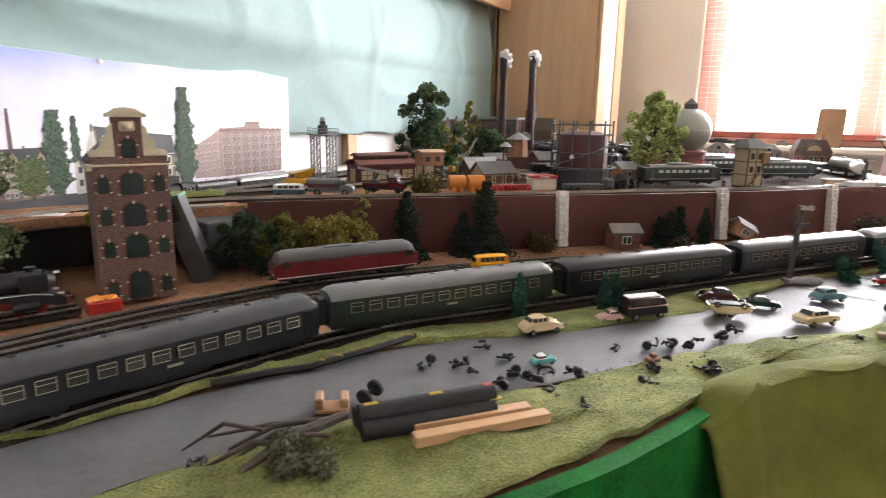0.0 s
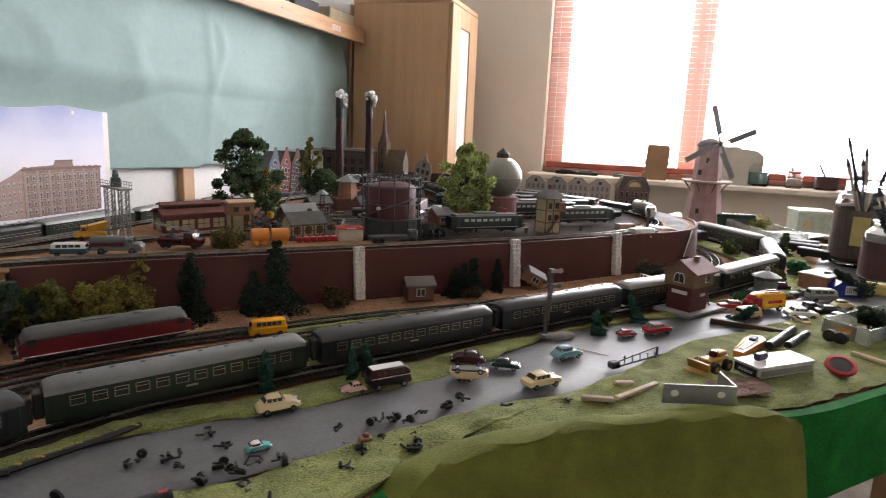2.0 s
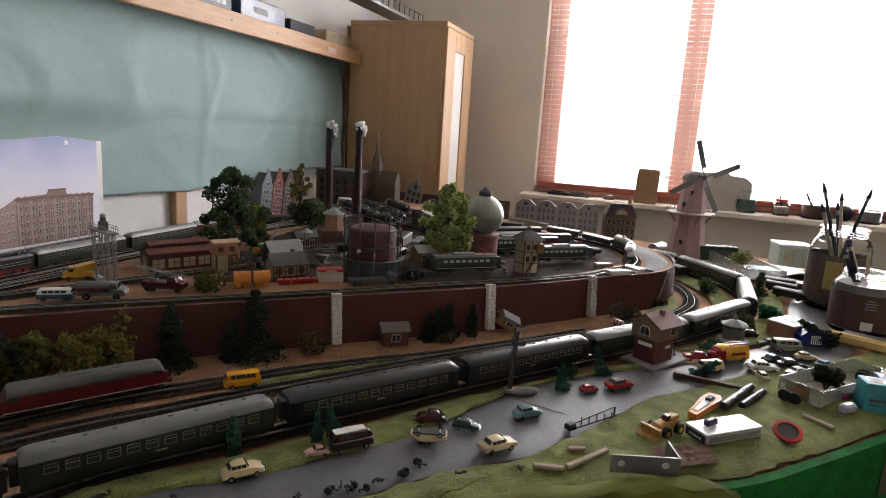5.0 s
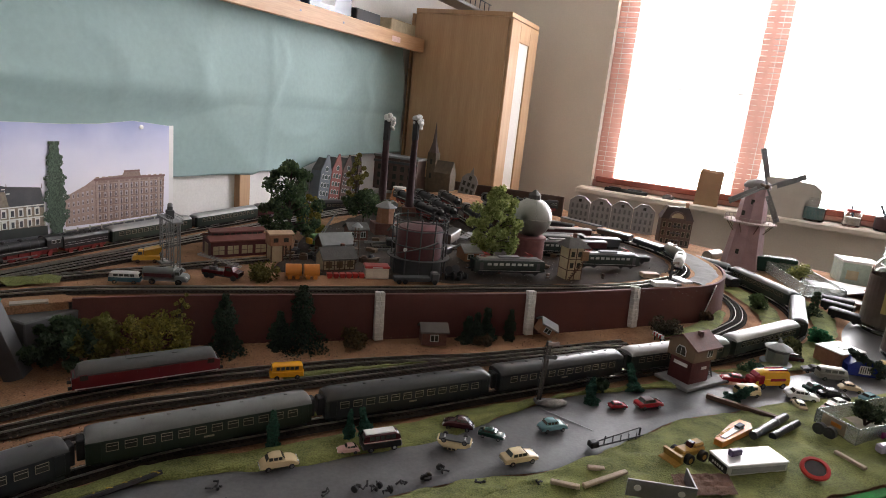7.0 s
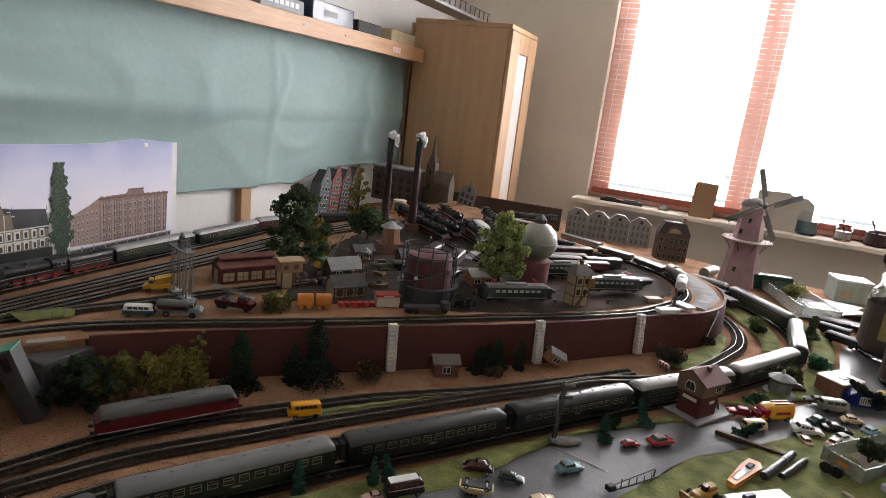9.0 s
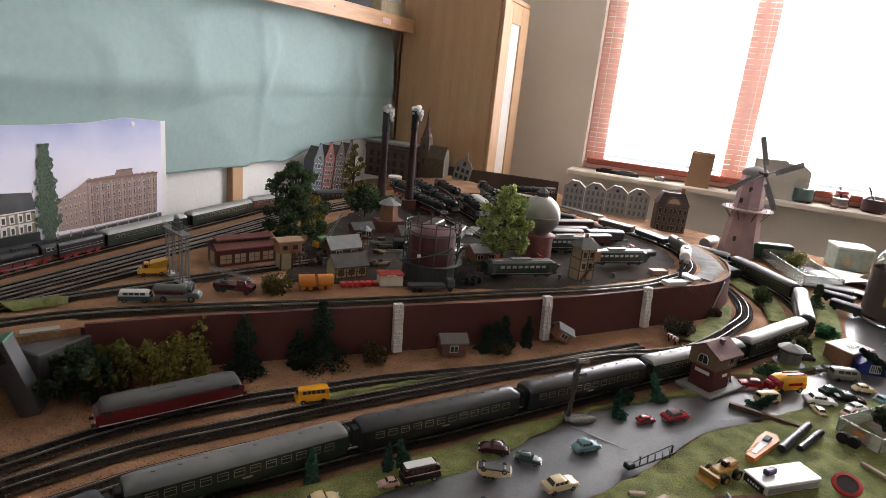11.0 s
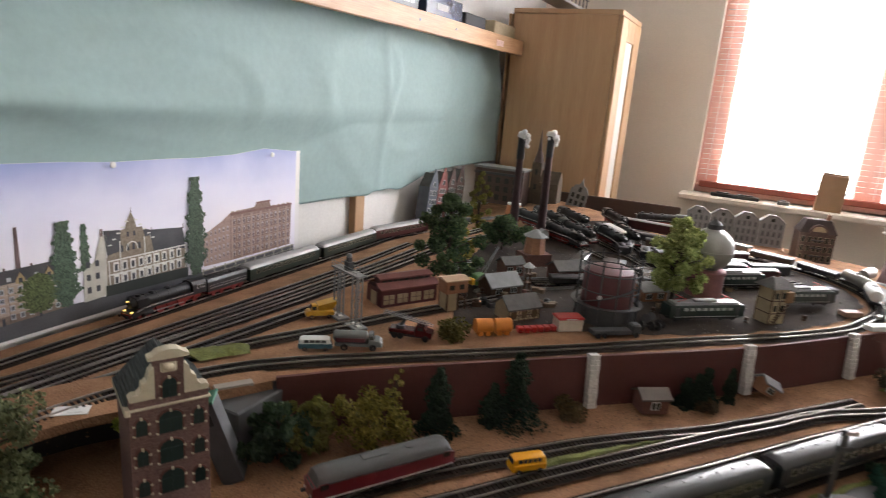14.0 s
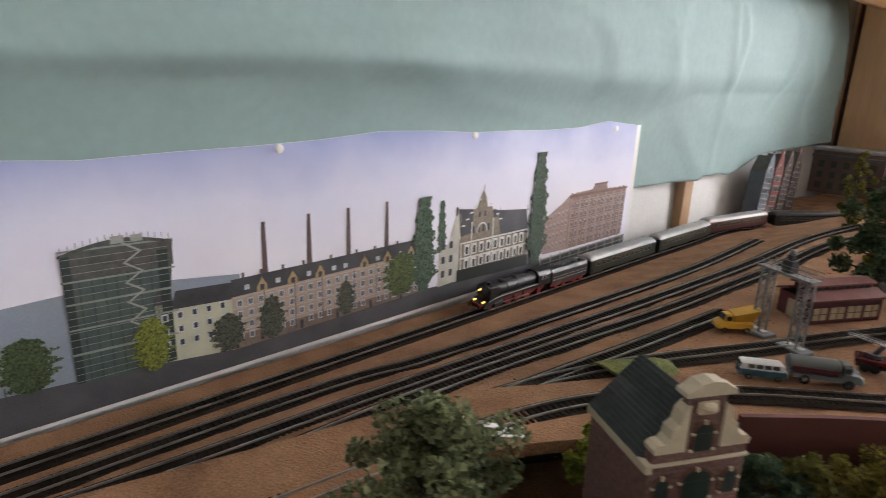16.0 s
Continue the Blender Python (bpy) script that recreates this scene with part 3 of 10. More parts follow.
track([(-0.50, 0.33), (-0.40, 0.464), (-0.30, 0.570), (-0.246, 0.616), (-0.165, 0.676), (-0.108, 0.709), (-0.02, 0.750), (0.058, 0.788), (0.144, 0.827), (0.25, 0.874), (0.367, 0.925), (0.48, 0.970), (0.60, 1.02), (0.80, 1.07)] + arc(0.77, 1.50, 0.36, -50, 70, 8) + [(0.80, 1.93), (0.6, 2.1)], single=True)
track([(-0.47, 0.24), (-0.36, 0.40), (-0.25, 0.528), (-0.146, 0.612), (-0.10, 0.640), (-0.022, 0.680), (0.078, 0.726), (0.161, 0.764), (0.252, 0.804), (0.373, 0.857), (0.52, 0.925), (0.66, 0.985), (0.80, 1.050)], single=True)
track([(-0.60, 0.43), (-0.50, 0.527), (-0.392, 0.631)], single=True)
# upper deck
track([tuple(wallpt(-0.65, 0.125)[:2]), (-0.802, 0.803), (-0.664, 0.987), (-0.506, 1.220), (-0.30, 1.54), (-0.13, 1.90)], on_deck=True)
track([(-0.95, 0.45), (-0.78, 0.69), (-0.69, 0.825), (-0.573, 0.990), (-0.367, 1.278), (-0.203, 1.529), (-0.05, 1.80), (0.10, 1.98)], on_deck=True)
track([(-0.88, 0.40), (-0.725, 0.642), (-0.605, 0.855), (-0.471, 1.035), (-0.358, 1.181), (-0.17, 1.47), (0.0, 1.75), (0.2, 1.93)], on_deck=True, single=True)
track([(-0.80, 0.36), (-0.665, 0.620), (-0.552, 0.785), (-0.47, 0.905), (-0.385, 1.022), (-0.27, 1.19)], on_deck=True, single=True)
track([(-0.70, 0.52), (-0.58, 0.68), (-0.485, 0.80), (-0.379, 0.885), (-0.282, 0.932), (-0.153, 0.969), (0.011, 1.010), (0.18, 1.055), (0.40, 1.12), (0.60, 1.175), (0.76, 1.235)] + arc(0.705, 1.55, 0.292, -60, 75, 9) + [(0.65, 1.95), (0.5, 2.12)], on_deck=True, single=True)
track([(-0.56, 0.80), (-0.47, 0.895), (-0.36, 0.985), (-0.25, 1.065), (-0.11, 1.17), (0.07, 1.29)], on_deck=True, single=True)

# fan of yard tracks on dark ground
YF = [(-0.03, 1.13), (0.2, 1.135), (0.42, 1.160), (0.62, 1.215), (0.74, 1.262), (0.84, 1.325), (0.935, 1.43), (0.967, 1.56), (0.93, 1.69), (0.84, 1.79), (0.72, 1.93)]
YB = [(-0.01, 1.50), (0.07, 1.72), (0.16, 1.92), (0.26, 2.08), (0.36, 2.16), (0.46, 2.2), (0.53, 2.22), (0.60, 2.22)]
ya, yb = spline(YF, 0.01), spline(YB, 0.01)
def yard_fn(u, v):
    q = ya[int(u * (len(ya) - 1))].lerp(yb[int(u * (len(yb) - 1))], v)
    q = q + Vector((0.012 * noise.noise(q * 25), 0.012 * noise.noise(q * 25 + Vector((3, 0, 0))), 0)) * (0 if 0.02 < v < 0.98 else 1)
    return (q.x, q.y, deck_z(q.x, q.y) + 0.0008 + 0.0016 * abs(noise.noise(q * 40)) - (0.002 if v in (0.0, 1.0) or u in (0.0, 1.0) else 0))
solo("yard_ground", Geo().grid(yard_fn, 110, 80), DARKSOIL, I4, "dark sooty ground of the engine yard", kind="structure", smooth=True)
for pts in ([(0.50, 1.50), (0.47, 1.70), (0.42, 1.90), (0.36, 2.10)], [(0.52, 1.52), (0.53, 1.72), (0.52, 1.92), (0.50, 2.12)], [(0.48, 1.48), (0.40, 1.66), (0.32, 1.86), (0.26, 2.02)], [(0.45, 1.54), (0.60, 1.48), (0.72, 1.50), (0.86, 1.56)], [(0.45, 1.60), (0.60, 1.58), (0.74, 1.60), (0.86, 1.64)], [(0.48, 1.66), (0.62, 1.66), (0.76, 1.70), (0.84, 1.74)], [(0.16, 1.40), (0.30, 1.42), (0.42, 1.47)]):
    track(pts, on_deck=True, zoff=0.0018)
part("bare_patch", Geo().loft([[p + o * 0.0146 + Vector((0, 0, z)) for z in (-0.085, -0.02)] + [p + o * 0.0149 + Vector((0, 0, z)) for z in (-0.02, -0.085)] for p, o in [(fr[k], inw[k]) for k in range(len(fr)) if 0.93 < fr[k].x < 0.985]]), mat("worn_brown_wood", (0.07, 0.05, 0.025), 0.7, scale=40), tb, "bare brown patch in the green paint")
strip("track_grass", [(0.03, 0.668), (0.12, 0.708), (0.21, 0.748)], [(0.03, 0.684), (0.11, 0.722), (0.20, 0.764)], 0.0015, GRASS, "worn green grass between two tracks", wob=0.0015, n=40, m=5, kind="stuff", cat="grass")
strip("siding_grass", [(0.06, 0.808), (0.14, 0.844), (0.22, 0.880), (0.29, 0.908)], [(0.06, 0.828), (0.14, 0.860), (0.22, 0.889), (0.30, 0.912)], 0.003, GRASS, "thin green grass strip between the tracks", wob=0.002, n=40, m=5, kind="stuff", cat="grass")
strip("deck_path", [(0.925, 1.325), (0.995, 1.41), (1.025, 1.53), (1.015, 1.66), (0.95, 1.80)], [(0.965, 1.300), (1.055, 1.405), (1.095, 1.52), (1.10, 1.66), (1.04, 1.82)], 0.0785, mat("pale_grey_path", (0.24, 0.235, 0.23), 0.92, scale=40, var=0.2, bump=0.1), "pale grey path along the deck's edge", wob=0.003, n=60, m=6, kind="structure")
strip("felt_scrap", [(-0.440, 0.932), (-0.40, 0.955), (-0.345, 0.985)], [(-0.400, 0.912), (-0.37, 0.932), (-0.335, 0.950)], deck_z(-0.39, 0.94) + 0.007, GRASS, "yellow-green felt scrap lying over the rails", wob=0.004, n=30, m=8, kind="", cat="felt scrap")

# ---- printed background poster ----
def island_mat(name, c1, c2, rough=0.8, fine=0.0, c3=None, thin=0.0):
    """Each loose piece of the mesh takes a tone of its own."""
    if name in MATS:
        return MATS[name]
    m = bpy.data.materials.new(name)
    m.use_nodes = True
    nt = m.node_tree
    b = nt.nodes["Principled BSDF"]
    b.inputs["Roughness"].default_value = rough
    g, r = nt.nodes.new("ShaderNodeNewGeometry"), nt.nodes.new("ShaderNodeValToRGB")
    r.color_ramp.elements[0].color, r.color_ramp.elements[1].color = (*c1, 1), (*c2, 1)
    if c3:
        r.color_ramp.elements.new(0.8).color = (*c3, 1)
    nt.links.new(g.outputs["Random Per Island"], r.inputs[0])
    nt.links.new(r.outputs[0], b.inputs["Base Color"])
    if thin:
        tr, mx = nt.nodes.new("ShaderNodeBsdfTranslucent"), nt.nodes.new("ShaderNodeMixShader")
        mx.inputs[0].default_value = thin
        nt.links.new(r.outputs[0], tr.inputs[0])
        nt.links.new(b.outputs[0], mx.inputs[1])
        nt.links.new(tr.outputs[0], mx.inputs[2])
        nt.links.new(mx.outputs[0], nt.nodes["Material Output"].inputs[0])
    MATS[name] = m
    return m


def sky_print():
    m = mat("printed_sky", (0.6, 0.6, 0.7), 0.45, var=0.03, scale=6, bump=0.0)
    nt = m.node_tree
    tc = next(n for n in nt.nodes if n.type == "TEX_COORD")
    sp, mr = nt.nodes.new("ShaderNodeSeparateXYZ"), nt.nodes.new("ShaderNodeMapRange")
    nz, ad = nt.nodes.new("ShaderNodeTexNoise"), nt.nodes.new("ShaderNodeMath")
    nz.inputs["Scale"].default_value, nz.inputs["Detail"].default_value = 7.0, 3
    ad.operation, ad.inputs[1].default_value = "MULTIPLY_ADD", 0.10
    nt.links.new(tc.outputs["Object"], sp.inputs[0])
    nt.links.new(tc.outputs["Object"], nz.inputs["Vector"])
    nt.links.new(nz.outputs["Fac"], ad.inputs[0])
    nt.links.new(sp.outputs["Z"], ad.inputs[2])
    mr.inputs["From Min"].default_value, mr.inputs["From Max"].default_value = 0.20, 0.37
    nt.links.new(ad.outputs[0], mr.inputs["Value"])
    rp = nt.nodes.new("ShaderNodeValToRGB")
    rp.color_ramp.elements[0].color, rp.color_ramp.elements[1].color = (0.82, 0.80, 0.88, 1), (0.31, 0.36, 0.62, 1)
    rp.color_ramp.elements.new(0.5).color = (0.66, 0.67, 0.83, 1)
    nt.links.new(mr.outputs[0], rp.inputs[0])
    nt.links.new(rp.outputs[0], nt.nodes["Principled BSDF"].inputs["Base Color"])
    return m


poster = thing("background_poster", frame_at(wallpt(0, 0.012, 0), A), "printed town panorama poster pinned to the wall", "poster")
# local: x along the wall, -y into the room, z up


def flat(name, polys, layer, material, label=""):
    g = Geo()
    y = -0.0003 * layer
    for p in polys:
        g.add([(x, y, z) for x, z in p], [tuple(range(len(p)))])
    return part(name, g, material, poster, label)


def rect(x0, x1, z0, z1, dz=0.0):
    return [(x0, z0), (x1, z0 + dz), (x1, z1 + dz), (x0, z1)]


rp = random.Random(4)
topz = [(-0.6 + i * 0.1, 0.309 - 0.006 * math.sin(i * 0.9) - 0.002 * (i % 3)) for i in range(20)]
topz = [(x, z) for x, z in topz if x < 1.25] + [(1.314, 0.3)]
flat("poster_paper", [[(-0.6, 0.001), (1.332, 0.012), (1.334, 0.300)] + topz[::-1]], 0, mat("white_print_margin", (0.78, 0.77, 0.76), 0.5, var=0.03), "white paper margin")
flat("printed_sky", [[(-0.6, 0.008), (1.316, 0.02), (1.318, 0.2995)] + [(x, z - 0.0004) for x, z in topz[::-1]]], 1, sky_print(), "printed lilac sky")
hillm = mat("printed_hill", (0.22, 0.26, 0.33), 0.5, scale=8, col2=(0.32, 0.36, 0.42), bump=0)
flat("printed_hill", [[(-0.6, 0.03), (0.37, 0.03), (0.37, 0.140), (0.28, 0.150), (0.17, 0.156), (0.05, 0.15), (-0.2, 0.165), (-0.6, 0.15)]], 2, hillm)
flat("printed_street", [[(-0.6, 0.004), (1.312, 0.020), (1.312, 0.046), (1.02, 0.040), (0.70, 0.047), (0.36, 0.040), (0.10, 0.056), (-0.6, 0.06)]], 3, mat("printed_asphalt", (0.05, 0.052, 0.058), 0.5, scale=20, col2=(0.11, 0.11, 0.12), bump=0), "dark printed street")
# gas holder
gm = mat("printed_gas_holder", (0.040, 0.068, 0.062), 0.5, scale=40, col2=(0.095, 0.125, 0.112), bump=0)
flat("printed_gas_holder", [[(0.171, 0.048), (0.277, 0.042), (0.283, 0.14), (0.289, 0.198), (0.262, 0.203), (0.23, 0.206), (0.195, 0.205), (0.171, 0.200)]], 4, gm)
flat("printed_gas_holder_top", [rect(0.171, 0.288, 0.170, 0.200, 0.0)], 5, mat("printed_dark_lattice", (0.035, 0.04, 0.038), 0.5, scale=120, col2=(0.12, 0.12, 0.11), bump=0))
flat("printed_rib", [rect(0.169, 0.289, z, z + 0.0022, -0.003) for z in (0.203, 0.168, 0.142, 0.112, 0.082)] + [rect(0.171, 0.282, 0.05 + i * 0.0085, 0.0507 + i * 0.0085, -0.002) for i in range(18)], 6, mat("printed_pale_rib", (0.26, 0.28, 0.26), 0.5, bump=0))
flat("printed_stairway", [[(0.232 + 0.018 * (i % 2), 0.085 + i * 0.012), (0.236 + 0.018 * (i % 2), 0.085 + i * 0.012), (0.254 - 0.018 * (i % 2), 0.097 + i * 0.012), (0.250 - 0.018 * (i % 2), 0.097 + i * 0.012)] for i in range(10)] + [rect(0.222, 0.236, 0.205, 0.214), rect(0.243, 0.256, 0.205, 0.213)], 7, mat("printed_stair_grey", (0.34, 0.34, 0.33), 0.5, bump=0))
# chimneys
chm = mat("printed_chimney", (0.13, 0.085, 0.085), 0.5, scale=80, var=0.3, bump=0)
for x, zb, zt in ((0.406, 0.13, 0.205), (0.474, 0.13, 0.207), (0.540, 0.132, 0.207), (0.611, 0.135, 0.208), (0.763, 0.12, 0.180)):
    flat("printed_chimney", [[(x - 0.0042, zb), (x + 0.0042, zb), (x + 0.0026, zt), (x - 0.0026, zt)]], 3, chm)
# long tenement row
ROWA, ROWB = 0.283, 0.69
slate = mat("printed_slate", (0.035, 0.036, 0.042), 0.5, scale=30, col2=(0.085, 0.085, 0.09), bump=0)
facm = mat("printed_tan_front", (0.33, 0.25, 0.205), 0.5, scale=120, col2=(0.52, 0.42, 0.35), bump=0)
ylm = mat("printed_yellow_front", (0.42, 0.42, 0.30), 0.5, scale=40, col2=(0.58, 0.57, 0.45), bump=0)
flat("printed_tenement", [[(0.357, 0.036), (0.69, 0.046), (0.69, 0.115), (0.357, 0.110)]], 4, facm)
flat("printed_yellow_house", [[(0.262, 0.045), (0.357, 0.036), (0.357, 0.110), (0.283, 0.112), (0.283, 0.122), (0.262, 0.124)]], 4, ylm)
flat("printed_roof", [[(0.280, 0.112), (0.357, 0.108), (0.357, 0.131), (0.287, 0.135)], [(0.26, 0.122), (0.284, 0.118), (0.28, 0.142), (0.268, 0.145)], [(0.357, 0.110), (0.69, 0.115), (0.69, 0.138), (0.357, 0.134)]], 5, slate)
for x in (0.400, 0.446, 0.490, 0.568, 0.612, 0.660):
    flat("printed_dormer", [[(x - 0.0075, 0.110), (x + 0.0075, 0.110), (x + 0.0075, 0.119), (x, 0.132), (x - 0.0075, 0.119)]], 6, mat("printed_ochre", (0.40, 0.29, 0.15), 0.5, bump=0))
pw = mat("printed_window", (0.52, 0.54, 0.58), 0.5, scale=90, var=0.35, bump=0)
pd = mat("printed_dark_window", (0.045, 0.045, 0.055), 0.5, scale=90, var=0.4, bump=0)
wins, wind = [], []
for i in range(21):
    for k in range(4):
        x, z = 0.364 + i * 0.0152, 0.048 + k * 0.0158 + 0.0001 * i
        if k == 0 and i % 4 == 2:
            wind.append(rect(x, x + 0.005, z - 0.008, z + 0.005))
        else:
            wins.append(rect(x - 0.0008, x + 0.0070, z - 0.0008, z + 0.0096))
            wind.append(rect(x + 0.0006, x + 0.0027, z + 0.0008, z + 0.0080))
            wind.append(rect(x + 0.0035, x + 0.0056, z + 0.0008, z + 0.0080))
for i in range(5):
    for k in range(3):
        x, z = 0.268 + i * 0.018, 0.062 + k * 0.018
        wins.append(rect(x, x + 0.008, z, z + 0.010))
        wind.append(rect(x + 0.0015, x + 0.0065, z + 0.0015, z + 0.0085))
for x in (0.375, 0.42, 0.468, 0.51, 0.53, 0.59, 0.636):
    wins.append(rect(x, x + 0.007, 0.117, 0.124))
flat("printed_window_surround", wins, 7, pw)
flat("printed_pane", wind, 8, pd)
# gabled town hall
th = mat("printed_ochre_hall", (0.13, 0.10, 0.072), 0.5, scale=150, col2=(0.32, 0.265, 0.195), bump=0)
flat("printed_hall", [[(0.721, 0.045), (0.760, 0.050), (0.957, 0.050), (0.957, 0.112), (0.875, 0.122), (0.868, 0.150), (0.856, 0.150), (0.850, 0.172), (0.838, 0.172), (0.834, 0.190), (0.826, 0.206), (0.818, 0.190), (0.812, 0.174), (0.802, 0.170), (0.796, 0.152), (0.775, 0.150), (0.772, 0.122), (0.723, 0.105)]], 4, th)
flat("printed_hall_side", [[(0.721, 0.044), (0.768, 0.047), (0.772, 0.168), (0.76, 0.165), (0.745, 0.12), (0.723, 0.105)]], 5, mat("printed_pale_stone", (0.50, 0.48, 0.42), 0.5, scale=50, var=0.2, bump=0))
for q in ([(0.875, 0.116), (0.957, 0.106), (0.948, 0.154), (0.866, 0.162)], [(0.772, 0.126), (0.802, 0.130), (0.802, 0.172), (0.766, 0.176)], [(0.848, 0.140), (0.868, 0.140), (0.868, 0.162), (0.848, 0.168)]):
    flat("printed_hall_roof", [q], 3.5 if q[0][0] == 0.848 else 5, slate)
wins, wind = [], []
for i in range(9):
    for z in (0.066, 0.092):
        x = 0.785 + i * 0.0185
        wins.append(rect(x - 0.002, x + 0.010, z - 0.002, z + 0.018))
        wind.append(rect(x + 0.0005, x + 0.0072, z + 0.0005, z + 0.0135))
for i in range(4):
    wind.append(rect(0.80 + i * 0.013, 0.806 + i * 0.013, 0.128, 0.141))
for i in range(2):
    wind.append(rect(0.815 + i * 0.014, 0.820 + i * 0.014, 0.156, 0.166))
for i in range(2):
    for z in (0.06, 0.085, 0.11):
        wind.append(rect(0.728 + i * 0.018, 0.736 + i * 0.018, z, z + 0.012))
flat("printed_window_surround", wins + [rect(0.772, 0.957, 0.084, 0.087), rect(0.772, 0.957, 0.112, 0.115)], 6, mat("printed_white_stone", (0.66, 0.65, 0.60), 0.5, scale=90, var=0.2, bump=0))
flat("printed_pane", wind, 7, pd)
flat("printed_hedge", [[(0.765, 0.044), (0.96, 0.040), (0.96, 0.062), (0.765, 0.066)]], 8, mat("printed_dark_hedge", (0.014, 0.018, 0.014), 0.5, bump=0))
# brick factory
fa = mat("printed_brick_front", (0.17, 0.105, 0.085), 0.5, scale=160, col2=(0.33, 0.225, 0.185), bump=0)
fb = mat("printed_pink_front", (0.27, 0.18, 0.155), 0.5, scale=160, col2=(0.44, 0.32, 0.28), bump=0)
flat("printed_factory", [[(1.086, 0.050), (1.296, 0.052), (1.300, 0.162), (1.222, 0.166), (1.218, 0.178), (1.172, 0.180), (1.165, 0.170), (1.086, 0.166)]], 4, fa)
flat("printed_factory_wing", [[(1.005, 0.052), (1.086, 0.050), (1.086, 0.166), (1.06, 0.15), (1.005, 0.125)]], 4, fb)
wins = []
for i in range(13):
    for k in range(5):
        x, z = 1.094 + i * 0.0158, 0.058 + k * 0.0195
        wins.append(rect(x, x + 0.0075, z, z + 0.0125))
for i in range(6):
    for k in range(4):
        x = 1.012 + i * 0.0125
        wins.append(rect(x, x + 0.0055, 0.058 + k * 0.0205 + i * 0.001, 0.070 + k * 0.0205 + i * 0.001))
flat("printed_pane", [[(x + (0.0012 if k in (0, 3) else -0.0014), z + (0.0015 if k < 2 else -0.0045)) for k, (x, z) in enumerate(q)] for q in wins], 5.6, mat("printed_factory_shade", (0.13, 0.085, 0.085), 0.5, bump=0))
flat("printed_pane", wins, 5, mat("printed_factory_window", (0.44, 0.38, 0.38), 0.5, scale=80, var=0.4, bump=0))
for q in [rect(1.084, 1.302, 0.160, 0.165, -0.001), rect(1.17, 1.22, 0.178, 0.182)] + [rect(1.09 + i * 0.0316, 1.093 + i * 0.0316, 0.05, 0.16) for i in range(7)]:
    flat("printed_cornice", [q], 6, mat("printed_dark_brick", (0.20, 0.105, 0.095), 0.5, bump=0))
flat("printed_fence", [rect(1.0, 1.312, 0.040, 0.043, 0.006), rect(1.0, 1.312, 0.030, 0.032, 0.006)] + [rect(1.0 + i * 0.033, 1.004 + i * 0.033, 0.026, 0.047, 0.0) for i in range(10)], 7, mat("printed_grey_rail", (0.34, 0.33, 0.28), 0.5, bump=0))


# finer print: bays and string courses of the factory, tenement, hall and gas holder
PALEST = mat("printed_pale_brick", (0.36, 0.26, 0.225), 0.5, scale=120, var=0.25, bump=0)
DIMPR = mat("printed_dim_purple", (0.085, 0.055, 0.062), 0.5, scale=140, var=0.4, bump=0)
for q in [rect(1.0885 + i * 0.0316, 1.0945 + i * 0.0316, 0.05, 0.158) for i in range(7)]:
    flat("printed_pilaster", [q], 6.3, PALEST)
for q in [rect(1.0965 + i * 0.0316, 1.0980 + i * 0.0316, 0.055, 0.150) for i in range(7)] + [rect(1.1115 + i * 0.0316, 1.1128 + i * 0.0316, 0.055, 0.150) for i in range(6)]:
    flat("printed_bay", [q], 6.2, DIMPR)
flat("printed_string_course", [rect(1.086, 1.298, z, z + 0.0022) for z in (0.072, 0.0915, 0.111, 0.1305, 0.150)], 6.4, PALEST)
flat("printed_parapet", [rect(1.088 + i * 0.0178, 1.098 + i * 0.0178, 0.1655, 0.1690) for i in range(4)] + [rect(1.228 + i * 0.0178, 1.238 + i * 0.0178, 0.1625, 0.1665) for i in range(4)], 4, PALEST)
flat("printed_string_course", [rect(0.357, 0.69, z, z + 0.0014, 0.0022) for z in (0.0445, 0.0605, 0.0765, 0.0925, 0.1075)], 6.5, mat("printed_sandstone", (0.52, 0.43, 0.36), 0.5, scale=90, var=0.2, bump=0))
flat("printed_ground_floor", [[(0.357, 0.036), (0.69, 0.046), (0.69, 0.0585), (0.357, 0.0555)]], 6.6, mat("printed_brown_plinth", (0.20, 0.145, 0.115), 0.5, scale=120, var=0.4, bump=0))
flat("printed_downpipe", [rect(x, x + 0.0011, 0.045, 0.111) for x in (0.402, 0.448, 0.492, 0.548, 0.590, 0.634)], 8.3, DIMPR)
flat("printed_roof_stack", [rect(x, x + 0.004, 0.134, 0.141 + 0.0001 * k) for k, x in enumerate((0.372, 0.398, 0.430, 0.462, 0.507, 0.552, 0.586, 0.630, 0.668))], 4.5, chm)
flat("printed_dormer_window", [rect(x - 0.003, x + 0.003, 0.112, 0.120) for x in (0.400, 0.446, 0.490, 0.568, 0.612, 0.660)], 8.2, pd)
flat("printed_dormer_edge", [[(x - 0.0085, 0.1185), (x, 0.1325), (x + 0.0085, 0.1185), (x + 0.0072, 0.1185), (x, 0.1300), (x - 0.0072, 0.1185)] for x in (0.400, 0.446, 0.490, 0.568, 0.612, 0.660)], 8.3, DIMPR)
HALLW = mat("printed_white_stone", (0.66, 0.65, 0.60))
for q in [rect(0.826 + sg * (0.010 + 0.0095 * k) - 0.004, 0.826 + sg * (0.010 + 0.0095 * k) + 0.004, 0.186 - 0.0105 * k, 0.1885 - 0.0105 * k) for k in range(5) for sg in (-1, 1)]:
    flat("printed_gable_step", [q], 7.2, HALLW)
